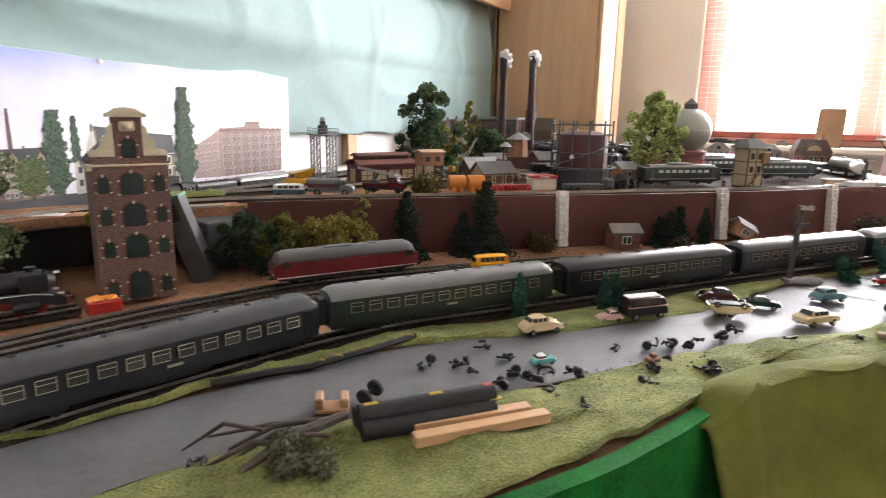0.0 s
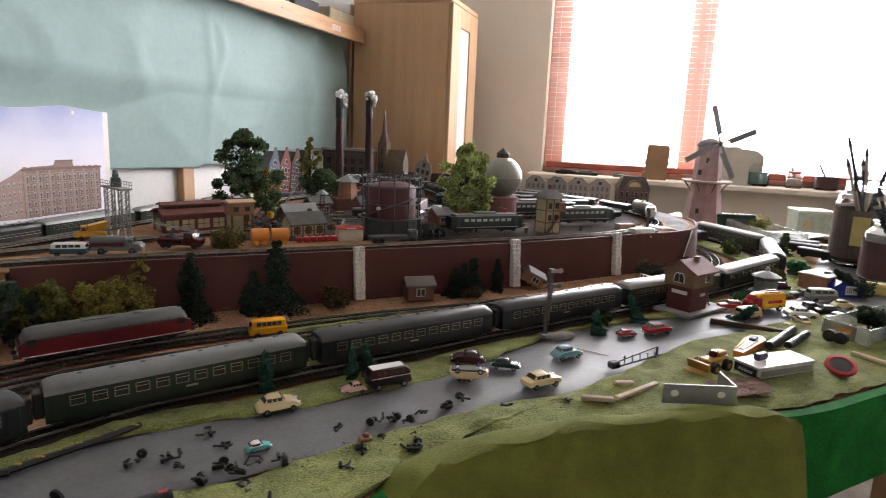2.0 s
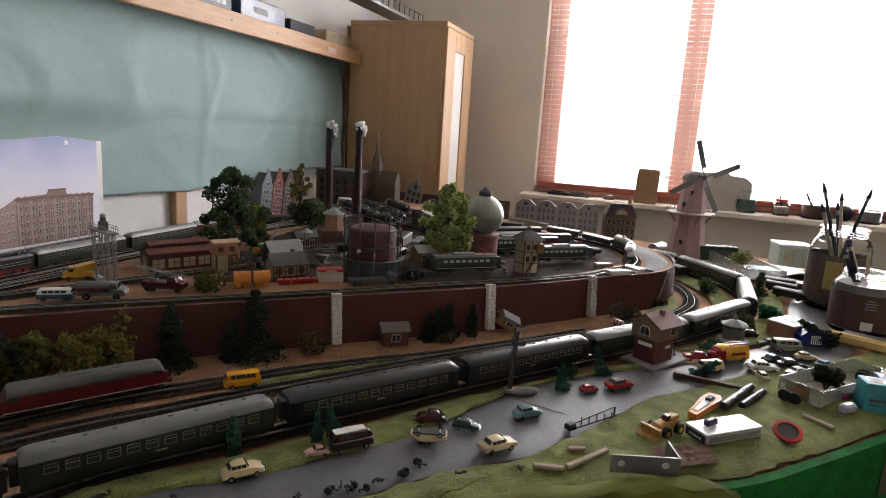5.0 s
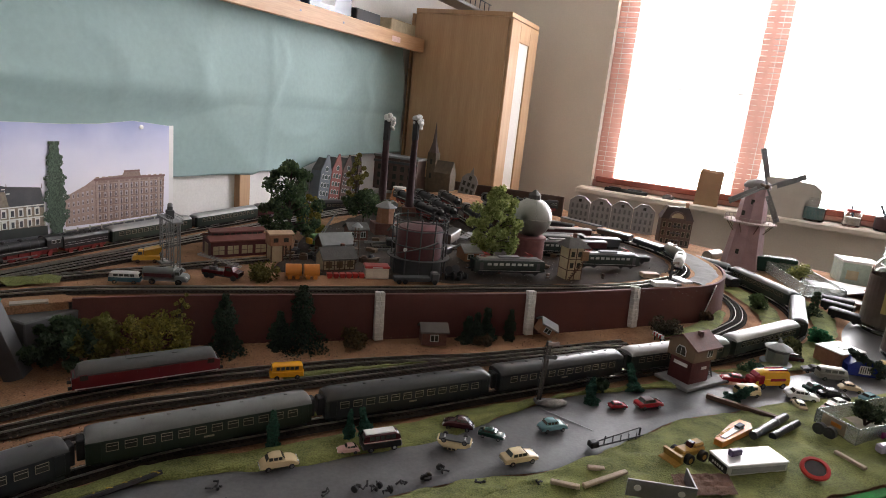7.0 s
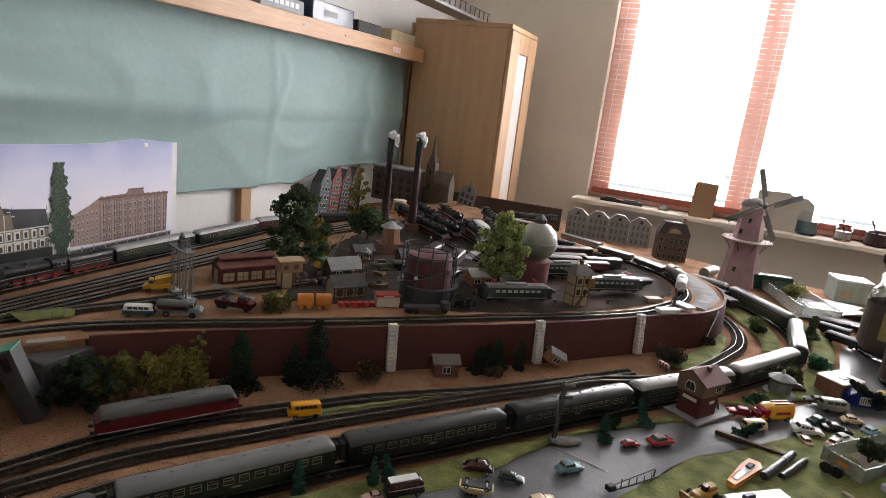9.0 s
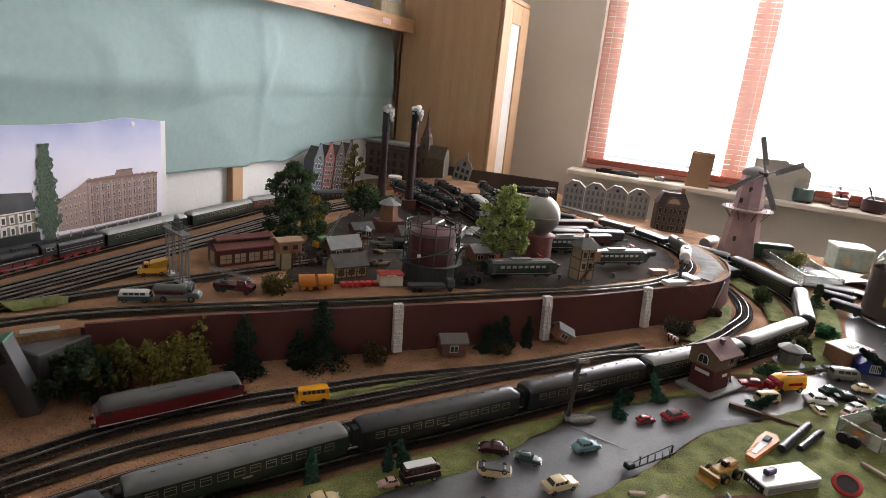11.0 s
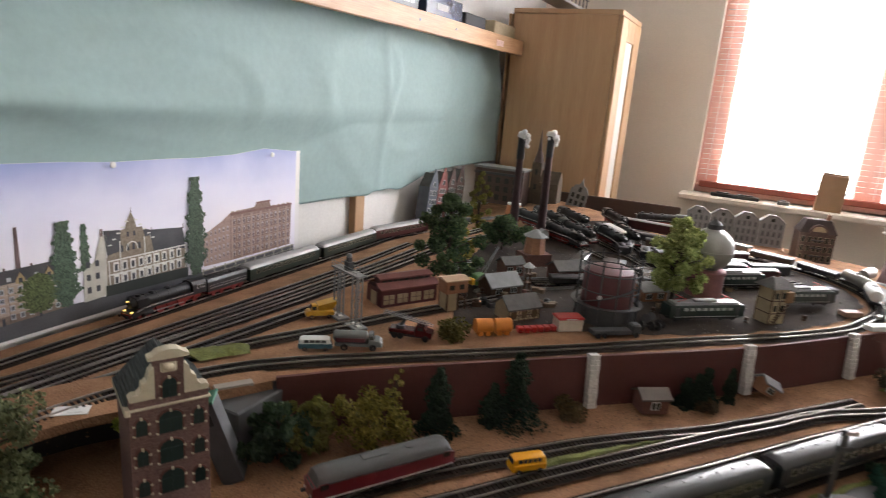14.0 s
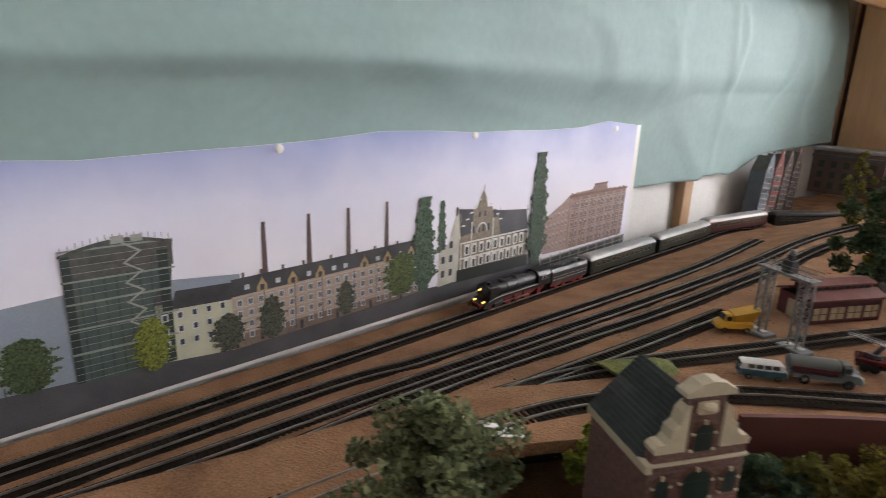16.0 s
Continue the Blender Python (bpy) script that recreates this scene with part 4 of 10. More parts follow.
for q in [rect(x, x + 0.0022, 0.05, 0.150 if 0.78 < x < 0.87 else 0.115) for x in (0.773, 0.798, 0.853, 0.873, 0.914, 0.953)]:
    flat("printed_quoin", [q], 7.3, HALLW)
flat("printed_finial", [[(x - 0.0012, z), (x + 0.0012, z), (x, z + 0.012)] for x, z in ((0.826, 0.204), (0.776, 0.165), (0.871, 0.158), (0.95, 0.152))], 7.4, DIMPR)
flat("printed_arch_band", [[(0.8255 + 0.014 * math.cos(math.pi * k / 8), 0.128 + 0.018 * math.sin(math.pi * k / 8)) for k in range(9)] + [(0.8255 - 0.012 * math.cos(math.pi * k / 8), 0.128 + 0.0155 * math.sin(math.pi * k / 8)) for k in range(9)]], 7.5, HALLW)
flat("printed_plinth", [rect(0.772, 0.957, 0.060, 0.0655)], 7.1, mat("printed_brown_plinth", (0.20, 0.145, 0.115)))
GHS = mat("printed_holder_shade", (0.022, 0.034, 0.032), 0.5, scale=70, var=0.4, bump=0)
flat("printed_holder_shade", [rect(0.171, 0.180, 0.048, 0.198), rect(0.270, 0.282, 0.045, 0.190)], 5.4, GHS)
flat("printed_holder_seam", [rect(0.186 + i * 0.0125, 0.1868 + i * 0.0125, 0.048, 0.170) for i in range(7)], 5.5, GHS)
flat("printed_holder_rim", [[(0.169 + 0.12 * k / 12, 0.197 + 0.009 * math.sin(math.pi * k / 12)) for k in range(13)] + [(0.289 - 0.12 * k / 12, 0.200 + 0.011 * math.sin(math.pi * k / 12)) for k in range(13)]], 6.4, mat("printed_dark_lattice", (0.075, 0.08, 0.078)))
flat("printed_railing", [rect(0.172 + i * 0.0075, 0.1727 + i * 0.0075, 0.203 + 0.008 * math.sin(math.pi * i / 15), 0.209 + 0.008 * math.sin(math.pi * i / 15)) for i in range(16)], 6.5, DIMPR)
flat("printed_yard_fence", [rect(-0.2 + i * 0.016, -0.1988 + i * 0.016, 0.05, 0.066) for i in range(22)], 3.4, DIMPR)


def printed_tree(cx, zb, w, h, kind, c1, c2, layer=9):
    g = Geo()
    g.add([(cx - 0.0015, -0.0003 * layer, zb - 0.004), (cx + 0.0015, -0.0003 * layer, zb - 0.004), (cx + 0.001, -0.0003 * layer, zb + h * 0.5), (cx - 0.001, -0.0003 * layer, zb + h * 0.5)], [(0, 1, 2, 3)])
    outline = lambda t: w / 2 * (min(1, 5 * t + 0.3) * (1 - 0.62 * t * t) if kind == "poplar" else math.sqrt(max(0, 1 - (2 * t - 0.95) ** 2)) * 0.95 + 0.04)
    y = -0.0003 * layer
    side = [(cx + sg * 0.80 * outline(t) * (0.88 + 0.16 * math.sin(t * 37 + cx * 40 + sg)), y + 0.00008, zb + h * t) for sg, ts in ((1, range(0, 25)), (-1, range(24, -1, -1))) for t in [q / 25 for q in ts]]
    part("printed_tree_shade", Geo().add(side, [tuple(range(len(side)))]), mat("printed_shade_%d" % int(1000 * c1[1]), tuple(0.7 * q for q in c1), 0.5, scale=120, col2=tuple(1.6 * q for q in c1), bump=0), poster)
    for i in range(int(2600 * max(0.6, w * h / 0.004))):
        t = rp.random()
        x = cx + outline(t) * rp.uniform(-1, 1) * (0.86 + 0.2 * math.sin(t * 31 + cx * 40) + 0.12 * math.sin(t * 83 + cx))
        z = zb + h * t
        r, a = rp.uniform(0.0006, 0.0017), rp.uniform(0, 3.14)
        yy = y - rp.uniform(0, 0.0002)
        g.add([(x + r * math.cos(a + k * 1.571) * (1.2 if k % 2 else 0.7), yy, z + r * 1.3 * math.sin(a + k * 1.571)) for k in range(4)], [(0, 1, 2, 3)])
    part("printed_tree", g, island_mat("printed_leaves_%d" % int(1000 * c2[1]), tuple(0.55 * q for q in c1), tuple(0.88 * q for q in c2)), poster)


printed_tree(0.983, 0.040, 0.064, 0.220, "poplar", (0.03, 0.05, 0.035), (0.12, 0.18, 0.12))
printed_tree(0.688, 0.048, 0.058, 0.158, "poplar", (0.03, 0.055, 0.035), (0.13, 0.20, 0.13))
printed_tree(0.728, 0.10, 0.022, 0.095, "poplar", (0.04, 0.07, 0.045), (0.14, 0.21, 0.14), 3)
printed_tree(0.640, 0.052, 0.075, 0.070, "round", (0.04, 0.06, 0.02), (0.17, 0.22, 0.08))
printed_tree(0.255, 0.042, 0.046, 0.066, "round", (0.07, 0.09, 0.01), (0.30, 0.33, 0.05))
printed_tree(0.533, 0.044, 0.034, 0.052, "round", (0.04, 0.045, 0.03), (0.16, 0.17, 0.12))
printed_tree(0.412, 0.040, 0.042, 0.060, "round", (0.04, 0.045, 0.03), (0.15, 0.16, 0.115))
printed_tree(0.350, 0.038, 0.050, 0.052, "round", (0.035, 0.04, 0.03), (0.14, 0.15, 0.11))
printed_tree(0.127, 0.055, 0.060, 0.062, "round", (0.02, 0.04, 0.015), (0.11, 0.155, 0.06))
for s, z in ((0.43, 0.300), (0.79, 0.301), (1.22, 0.296), (0.05, 0.302)):
    solo("drawing_pin", Geo().lathe([(0.0006, -0.001), (0.0062, 0.0), (0.0058, 0.0018), (0.003, 0.003)], 14), WHITEP, frame_at(wallpt(s, 0.020, z), A) @ pose(0, 0, 0, 90, 0, 0), "white round drawing pin in the poster", "pin", "pins of the poster", smooth=True)

# ---- rolling stock ----
# all built with x forward, centred, wheels' foot at z = 0


def wheelset(ob, x, r, material, half=0.0075, n=14):
    g = Geo()
    for s in (-1, 1):
        g.cyl((x, s * half, r), (x, s * (half + 0.0025), r), r, r, n)
    g.cyl((x, -half, r), (x, half, r), 0.0015, n=6)
    return part("wheelset", g, material, ob)


def bogie(ob, x, z=0.0):
    g = Geo()
    for s in (-1, 1):
        g.box(x - 0.021, x + 0.021, s * 0.0105 - 0.0012, s * 0.0105 + 0.0012, 0.004, 0.009, 0.0006)
        for d in (-0.014, 0.014):
            g.cyl((x + d, s * 0.0075, 0.0056), (x + d, s * 0.0095, 0.0056), 0.0056, n=12)
    g.box(x - 0.012, x + 0.012, -0.010, 0.010, 0.006, 0.011)
    return part("bogie", g, BLACKM, ob)


def arch_section(w, z0, zs, zt, n=9):
    """Half-oval roof section as (y, z)."""
    return [(-w * math.cos(math.pi * i / (n - 1)), zs + (zt - zs) * math.sin(math.pi * i / (n - 1)) ** 0.8) for i in range(n)]


def coach(body_m, roof_m, label, L=0.265, sleeper=False):
    ob = thing("passenger_coach", I4, label, "train coach", "coaches of the express train")
    h, w = L / 2, 0.0165
    part("body", Geo().prism_x([(-w, 0.009), (w, 0.009), (w + 0.0004, 0.012), (w + 0.0004, 0.0355), (-w - 0.0004, 0.0355), (-w - 0.0004, 0.012)], -h + 0.004, h - 0.004), body_m, ob)
    sec = arch_section(w + 0.0005, 0, 0.0355, 0.0465, 11)
    rings = []
    for x, k in ((-h + 0.0045, 0.55), (-h + 0.008, 0.85), (-h + 0.016, 1.0), (h - 0.016, 1.0), (h - 0.008, 0.85), (h - 0.0045, 0.55)):
        rings.append([(x, y, 0.0353 + (z - 0.0353) * k) for y, z in sec])
    part("roof", Geo().loft(rings), roof_m, ob, smooth=True)
    g = Geo()
    for i in range(8):
        x = -h + 0.035 + i * (L - 0.07) / 7
        g.box(x - 0.0022, x + 0.0022, -0.0016, 0.0016, 0.0460, 0.0476, 0.0005)
    part("roof_vents", g, roof_m, ob)
    fr, pn = None, None
    n = 12
    for s in (-1, 1):
        for i in range(n):
            x = -h + 0.030 + i * (L - 0.06) / (n - 1)
            m = pose(x, s * (w + 0.0005), 0.0270, 0, 0, 0 if s < 0 else 180)
            if fr is None:
                g = Geo()
                for a in ((-0.0063, 0.0063, 0.0044, 0.0049), (-0.0063, 0.0063, -0.0049, -0.0044), (-0.0063, -0.0058, -0.0044, 0.0044), (0.0058, 0.0063, -0.0044, 0.0044), (-0.0058, 0.0058, 0.0010, 0.0015)):
                    g.box(a[0], a[1], -0.0005, 0.0, a[2], a[3])
                fr = part("window", g, CREAMF, ob, at=m)
                pn = part("pane", Geo().box(-0.0058, 0.0058, -0.0002, 0.0003, -0.0044, 0.0044), PANE, fr)
            else:
                f2 = again(fr, ob, m)
                again(pn, f2, I4)
        for x in (-h + 0.014, h - 0.014):
            part("door", Geo().box(x - 0.0052, x + 0.0052, s * (w + 0.0002) - 0.0006, s * (w + 0.0002) + 0.0006, 0.0115, 0.0345, 0.0003), body_m, ob)
            part("step", Geo().box(x - 0.005, x + 0.005, s * 0.0145 - 0.002, s * 0.0145 + 0.002, 0.0055, 0.0065), BLACKM, ob)
    part("number_bar", Geo().box(-0.006, 0.006, -w - 0.0009, -w - 0.0003, 0.0165, 0.0185), CREAMF, ob)
    part("underframe", Geo().box(-h + 0.006, h - 0.006, -0.012, 0.012, 0.0065, 0.0092).box(-0.03, 0.03, -0.011, 0.011, 0.003, 0.0066, 0.001), BLACKM, ob)
    part("gangway", Geo().box(-h - 0.004, -h + 0.004, -0.0075, 0.0075, 0.011, 0.036, 0.001), BLACKM, ob)
    part("gangway", Geo().box(h - 0.004, h + 0.004, -0.0075, 0.0075, 0.011, 0.036, 0.001), BLACKM, ob)
    bogie(ob, -h + 0.040)
    bogie(ob, h - 0.040)
    return ob


LAMP = mat("lit_head_lamp", (1.0, 0.62, 0.16), 0.4, bump=0, emit=1.2)
LINEW = mat("white_lining", (0.62, 0.62, 0.60), 0.5, bump=0)


def steam_loco(label, lit=True, with_tender=True):
    """Streamlined express engine with tender; x forward, front buffer at x = 0."""
    ob = thing("steam_locomotive", I4, label, "locomotive")
    part("boiler", Geo().cyl((-0.150, 0, 0.0315), (-0.022, 0, 0.0315), 0.0125, 0.0122, 22).cyl((-0.022, 0, 0.0315), (-0.012, 0, 0.0300), 0.0122, 0.0070, 22), BLACK, ob, smooth=True)
    g = Geo()
    for x in (-0.135, -0.115, -0.095, -0.070, -0.045, -0.030):
        g.cyl((x, 0, 0.0315), (x + 0.0012, 0, 0.0315), 0.0131, n=22)
    part("boiler_band", g, ROOFD, ob, smooth=True)
    part("chimney", Geo().cyl((-0.032, 0, 0.042), (-0.032, 0, 0.0475), 0.0045, 0.0052, 14), BLACK, ob)
    for x in (-0.062, -0.100):
        part("dome", Geo().lathe([(0.0062, 0.041), (0.006, 0.0450), (0.0042, 0.0470), (0.001, 0.0477)], 14, x), BLACK, ob, smooth=True)
    part("smoke_deflector", Geo().box(-0.045, -0.020, -0.0165, -0.0157, 0.024, 0.042, 0.0003), BLACK, ob)
    part("smoke_deflector", Geo().box(-0.045, -0.020, 0.0157, 0.0165, 0.024, 0.042, 0.0003), BLACK, ob)
    skirt = Geo()
    for s in (-1, 1):
        skirt.loft([[(x, s * w, z) for w, z in ((0.0162, zb), (0.0170, zb), (0.0170, zt), (0.0150, zt + 0.001))] for x, zb, zt in ((-0.150, 0.0185, 0.0245), (-0.060, 0.0185, 0.0245), (-0.035, 0.0140, 0.0235), (-0.016, 0.0080, 0.0200), (-0.006, 0.0070, 0.0150))])
    skirt.loft([[(x, -w, zb), (x, w, zb), (x, w, zt), (x, -w, zt)] for x, w, zb, zt in ((-0.02, 0.0168, 0.016, 0.0215), (-0.008, 0.0140, 0.008, 0.0165), (-0.003, 0.0100, 0.007, 0.0120))])
    part("running_plate", skirt, BLACK, ob, smooth=True)
    ln = Geo()
    for s in (-1, 1):
        ln.tube([(-0.150, s * 0.0173, 0.0240), (-0.060, s * 0.0173, 0.0240), (-0.035, s * 0.0173, 0.0228), (-0.018, s * 0.0168, 0.0190), (-0.009, s * 0.0155, 0.0130), (-0.006, s * 0.0150, 0.0095)], 0.0005, 5)
    part("white_lining", ln, LINEW, ob)
    part("cab", Geo().prism_x([(-0.0165, 0.018), (0.0165, 0.018), (0.0165, 0.038), (0.0125, 0.0445), (0.006, 0.0465), (-0.006, 0.0465), (-0.0125, 0.0445), (-0.0165, 0.038)], -0.186, -0.150), BLACK, ob)
    for s in (-1, 1):
        for x in (-0.176, -0.165):
            f = part("cab_window", Geo().box(x - 0.0045, x + 0.0045, s * 0.0167 - 0.0003, s * 0.0167 + 0.0003, 0.0295, 0.0375), LINEW, ob)
            part("pane", Geo().box(x - 0.0036, x + 0.0036, s * 0.0171 - 0.0002, s * 0.0171 + 0.0002, 0.0303, 0.0367), PANE, f)
    for x, r in ((-0.028, 0.0056), (-0.046, 0.0056), (-0.075, 0.0112), (-0.101, 0.0112), (-0.127, 0.0112), (-0.160, 0.0058)):
        wheelset(ob, x, r, REDW, n=18)
    part("frame", Geo().box(-0.180, -0.012, -0.006, 0.006, 0.006, 0.018), REDW, ob)
    rod = Geo()
    for s in (-1, 1):
        rod.box(-0.129, -0.073, s * 0.0115 - 0.0006, s * 0.0115 + 0.0006, 0.0065, 0.0088)
        rod.box(-0.104, -0.050, s * 0.0130 - 0.0006, s * 0.0130 + 0.0006, 0.0080, 0.0095)
    part("coupling_rod", rod, STEEL, ob)
    for s in (-1, 1):
        part("cylinder", Geo().cyl((-0.052, s * 0.0135, 0.0105), (-0.030, s * 0.0135, 0.0105), 0.0052, n=14), BLACK, ob)
        part("buffer", Geo().cyl((-0.004, s * 0.0100, 0.0115), (0.002, s * 0.0100, 0.0115), 0.0013, n=8).cyl((0.002, s * 0.0100, 0.0115), (0.003, s * 0.0100, 0.0115), 0.0030, n=12), BLACKM, ob)
    part("buffer_beam", Geo().box(-0.006, -0.003, -0.0150, 0.0150, 0.0085, 0.0145, 0.0005), REDW, ob)
    for y, z in ((-0.0105, 0.0180), (0.0105, 0.0180), (0.0, 0.0385)):
        part("head_lamp", Geo().cyl((-0.012, y, z), (-0.0065, y, z), 0.0015, 0.0015, 12), LAMP if lit else LINEW, ob, "small glowing head lamp" if lit else "")
    if with_tender:
        t = part("tender", Geo().prism_x([(-0.0165, 0.013), (0.0165, 0.013), (0.0168, 0.035), (0.0140, 0.0415), (-0.0140, 0.0415), (-0.0168, 0.035)], -0.304, -0.190), BLACK, ob)
        part("coal", Geo().grid(lambda u, v: (-0.296 + 0.095 * u, -0.0115 + 0.023 * v, 0.0418 + 0.0025 * noise.noise(Vector((u * 14, v * 5, 1))) ** 2 * 4), 26, 10), BLACKM, t)
        part("white_lining", Geo().box(-0.302, -0.192, -0.01725, -0.01715, 0.0205, 0.0212).box(-0.302, -0.192, 0.01715, 0.01725, 0.0205, 0.0212).box(-0.302, -0.192, -0.01725, -0.01715, 0.0260, 0.0265).box(-0.302, -0.192, 0.01715, 0.01725, 0.0260, 0.0265), LINEW, t)
        part("tender_frame", Geo().box(-0.300, -0.194, -0.0125, 0.0125, 0.0055, 0.013, 0.001), REDW, t)
        for x in (-0.288, -0.266, -0.232, -0.208):
            g = Geo()
            for s in (-1, 1):
                g.cyl((x, s * 0.0075, 0.0058), (x, s * 0.0135, 0.0058), 0.0058, n=14)
            part("wheelset", g, REDW, t)
    return ob


def on_track(line, dist, span, step=0.0072):
    """Pose of a vehicle whose ends stand on the line, at dist from its start."""
    a, _ = along(line, step, dist - span / 2)
    b, _ = along(line, step, dist + span / 2)
    c = (a + b) / 2
    return frame_at(c + Vector((0, 0, 0.006)), b - a)


# the express: engine on the wall side, coaches all the way round
total = 0.0072 * (len(line_d) - 1)
head = max(range(len(line_d)), key=lambda i: -(line_d[i] - wallpt(0.76, 0.067)).length) * 0.0072
eng = steam_loco("black streamlined steam locomotive with red wheels and tender, lamps lit")
eng.name = "steam_locomotive"
p, d = along(line_d, 0.0072, head - 0.15)
eng.matrix_world = frame_at(p + d * 0.15 + Vector((0, 0, 0.006)), d)
SILV_L, GREEN_L, WINE_L, BLUE_L = "dark green express coach with silver-grey roof", "black-green express coach with dull grey roof", "wine red express coach with silver-grey roof", "dark blue sleeping coach with dark roof"
masters = {}
order = ["s", "s", "w", "b", "b", "g", "s", "b", "g", "g", "b", "s", "s", "b", "b", "g", "b", "w", "b", "g"]
pos = head - 0.304 - 0.008 - 0.1325
k = 0
while pos > 0.16:
    key = order[k % len(order)]
    m = on_track(line_d, pos, 0.18)
    if key not in masters:
        masters[key] = coach({"s": GREENC, "g": GREENC, "w": WINEC, "b": BLUEC}[key], {"s": ROOFS, "g": ROOFG, "w": ROOFS, "b": ROOFD}[key], {"s": SILV_L, "g": GREEN_L, "w": WINE_L, "b": BLUE_L}[key])
        masters[key].matrix_world = m
    else:
        copy_thing(masters[key], m)
    pos -= 0.277
    k += 1

# ---- buildings and things on the upper deck ----
MAROON = mat("maroon_paint", (0.085, 0.016, 0.020), 0.45, var=0.3, scale=40, bump=0.08)
BRICKR = mat("red_brick_print", (0.10, 0.040, 0.030), 0.75, scale=160, col2=(0.19, 0.085, 0.065), bump=0.3, fine=500)
OCHREB = mat("orange_brown_brick", (0.24, 0.105, 0.055), 0.7, scale=140, col2=(0.36, 0.18, 0.10), bump=0.2)
SLATEM = mat("grey_slate_roof", (0.055, 0.053, 0.05), 0.75, scale=60, col2=(0.12, 0.115, 0.105), bump=0.3)
ROOFR = mat("dull_red_roof", (0.155, 0.052, 0.042), 0.65, scale=60, var=0.3, bump=0.2)
CREAM = mat("cream_render", (0.40, 0.33, 0.21), 0.7, scale=60, var=0.2, bump=0.1)
TIMBER = mat("dark_timber", (0.085, 0.045, 0.025), 0.7, scale=60, var=0.3, bump=0.1)
GREYP = mat("grey_plastic", (0.22, 0.225, 0.225), 0.55, scale=60, var=0.2, bump=0.05)
DKGREY = mat("dark_grey_plastic", (0.06, 0.062, 0.064), 0.55, scale=60, var=0.25, bump=0.06)
SILVER = mat("dull_silver", (0.30, 0.30, 0.275), 0.36, metal=0.65, scale=25, var=0.2, bump=0.05)
ORANGE = mat("orange_plastic", (0.62, 0.22, 0.03), 0.45, scale=50, var=0.15, bump=0.05)
YELLOW = mat("yellow_plastic", (0.66, 0.36, 0.03), 0.4, scale=50, var=0.15, bump=0.04)
REDP = mat("red_plastic", (0.42, 0.025, 0.02), 0.35, scale=50, var=0.2, bump=0.03)
WHITEPL = mat("white_plastic", (0.66, 0.66, 0.64), 0.4, scale=50, var=0.08, bump=0.03)
PINKST = mat("pinkish_tower_wall", (0.36, 0.235, 0.245), 0.75, scale=25, var=0.25, bump=0.25)
CARD = mat("brown_cardboard", (0.36, 0.22, 0.12), 0.8, scale=20, var=0.15, bump=0.06)
DKBRN = mat("dark_brown_wagon", (0.06, 0.032, 0.022), 0.55, scale=60, var=0.25)
GREENL = mat("loco_green", (0.008, 0.022, 0.017), 0.3, scale=50, var=0.2, bump=0.02)
DARKGL = mat("dark_green_shutter", (0.009, 0.026, 0.023), 0.5, scale=60, var=0.3, bump=0.03)
RUBBER = mat("black_rubber", (0.012, 0.012, 0.012), 0.75, var=0.3, scale=80)
CHROME = mat("bright_trim", (0.6, 0.6, 0.6), 0.22, metal=0.9, bump=0)
COTTON = mat("white_cotton_wool", (0.8, 0.8, 0.78), 0.95, scale=200, var=0.1, bump=0.8)


def dz(x, y):
    return deck_z(x, y) - 0.001


def gable_house(name, label, x, y, rz, w, d, h, hr, wall_m, roof_m, z=None, group="", over=0.004, win=(3, 1), win_m=None, cat="model house", door=True, frame_m=None):
    """A house with its ridge along x; windows with frames on both long sides."""
    ob = thing(name, pose(x, y, dz(x, y) if z is None else z, 0, 0, rz), label, cat, group)
    part("wall", Geo().prism_x([(-d / 2, 0), (d / 2, 0), (d / 2, h), (0, h + hr), (-d / 2, h)], -w / 2, w / 2), wall_m, ob)
    k = hr / (d / 2)
    for s in (-1, 1):
        part("roof", Geo().prism_x([(s * (d / 2 + over), h - over * k + 0.0006), (0, h + hr + 0.0006), (0, h + hr + 0.0036), (s * (d / 2 + over), h - over * k + 0.0036)], -w / 2 - over, w / 2 + over), roof_m, ob)
    nx, nz = win
    for s in (-1, 1):
        for i in range(nx):
            for j in range(nz):
                cx, cz = -w / 2 + w * (i + 0.5) / nx, h * (j + 0.55) / nz
                ww, wh = min(w / nx * 0.28, 0.008), min(h / nz * 0.27, 0.009)
                y0 = s * d / 2
                f = part("window", Geo().box(cx - ww, cx + ww, y0 - 0.0008, y0 + 0.0008, cz - wh, cz + wh), frame_m or WHITEPL, ob)
                for a in (-1, 1):
                    part("pane", Geo().box(cx + a * ww * 0.47 - ww * 0.37, cx + a * ww * 0.47 + ww * 0.37, y0 - 0.0012, y0 + 0.0012, cz - wh * 0.82, cz + wh * 0.82), win_m or PANE, f)
    if door:
        part("door", Geo().box(w / 2 - 0.0005, w / 2 + 0.0009, -0.005, 0.005, 0, min(0.022, h * 0.8)), TIMBER, ob)
    return ob


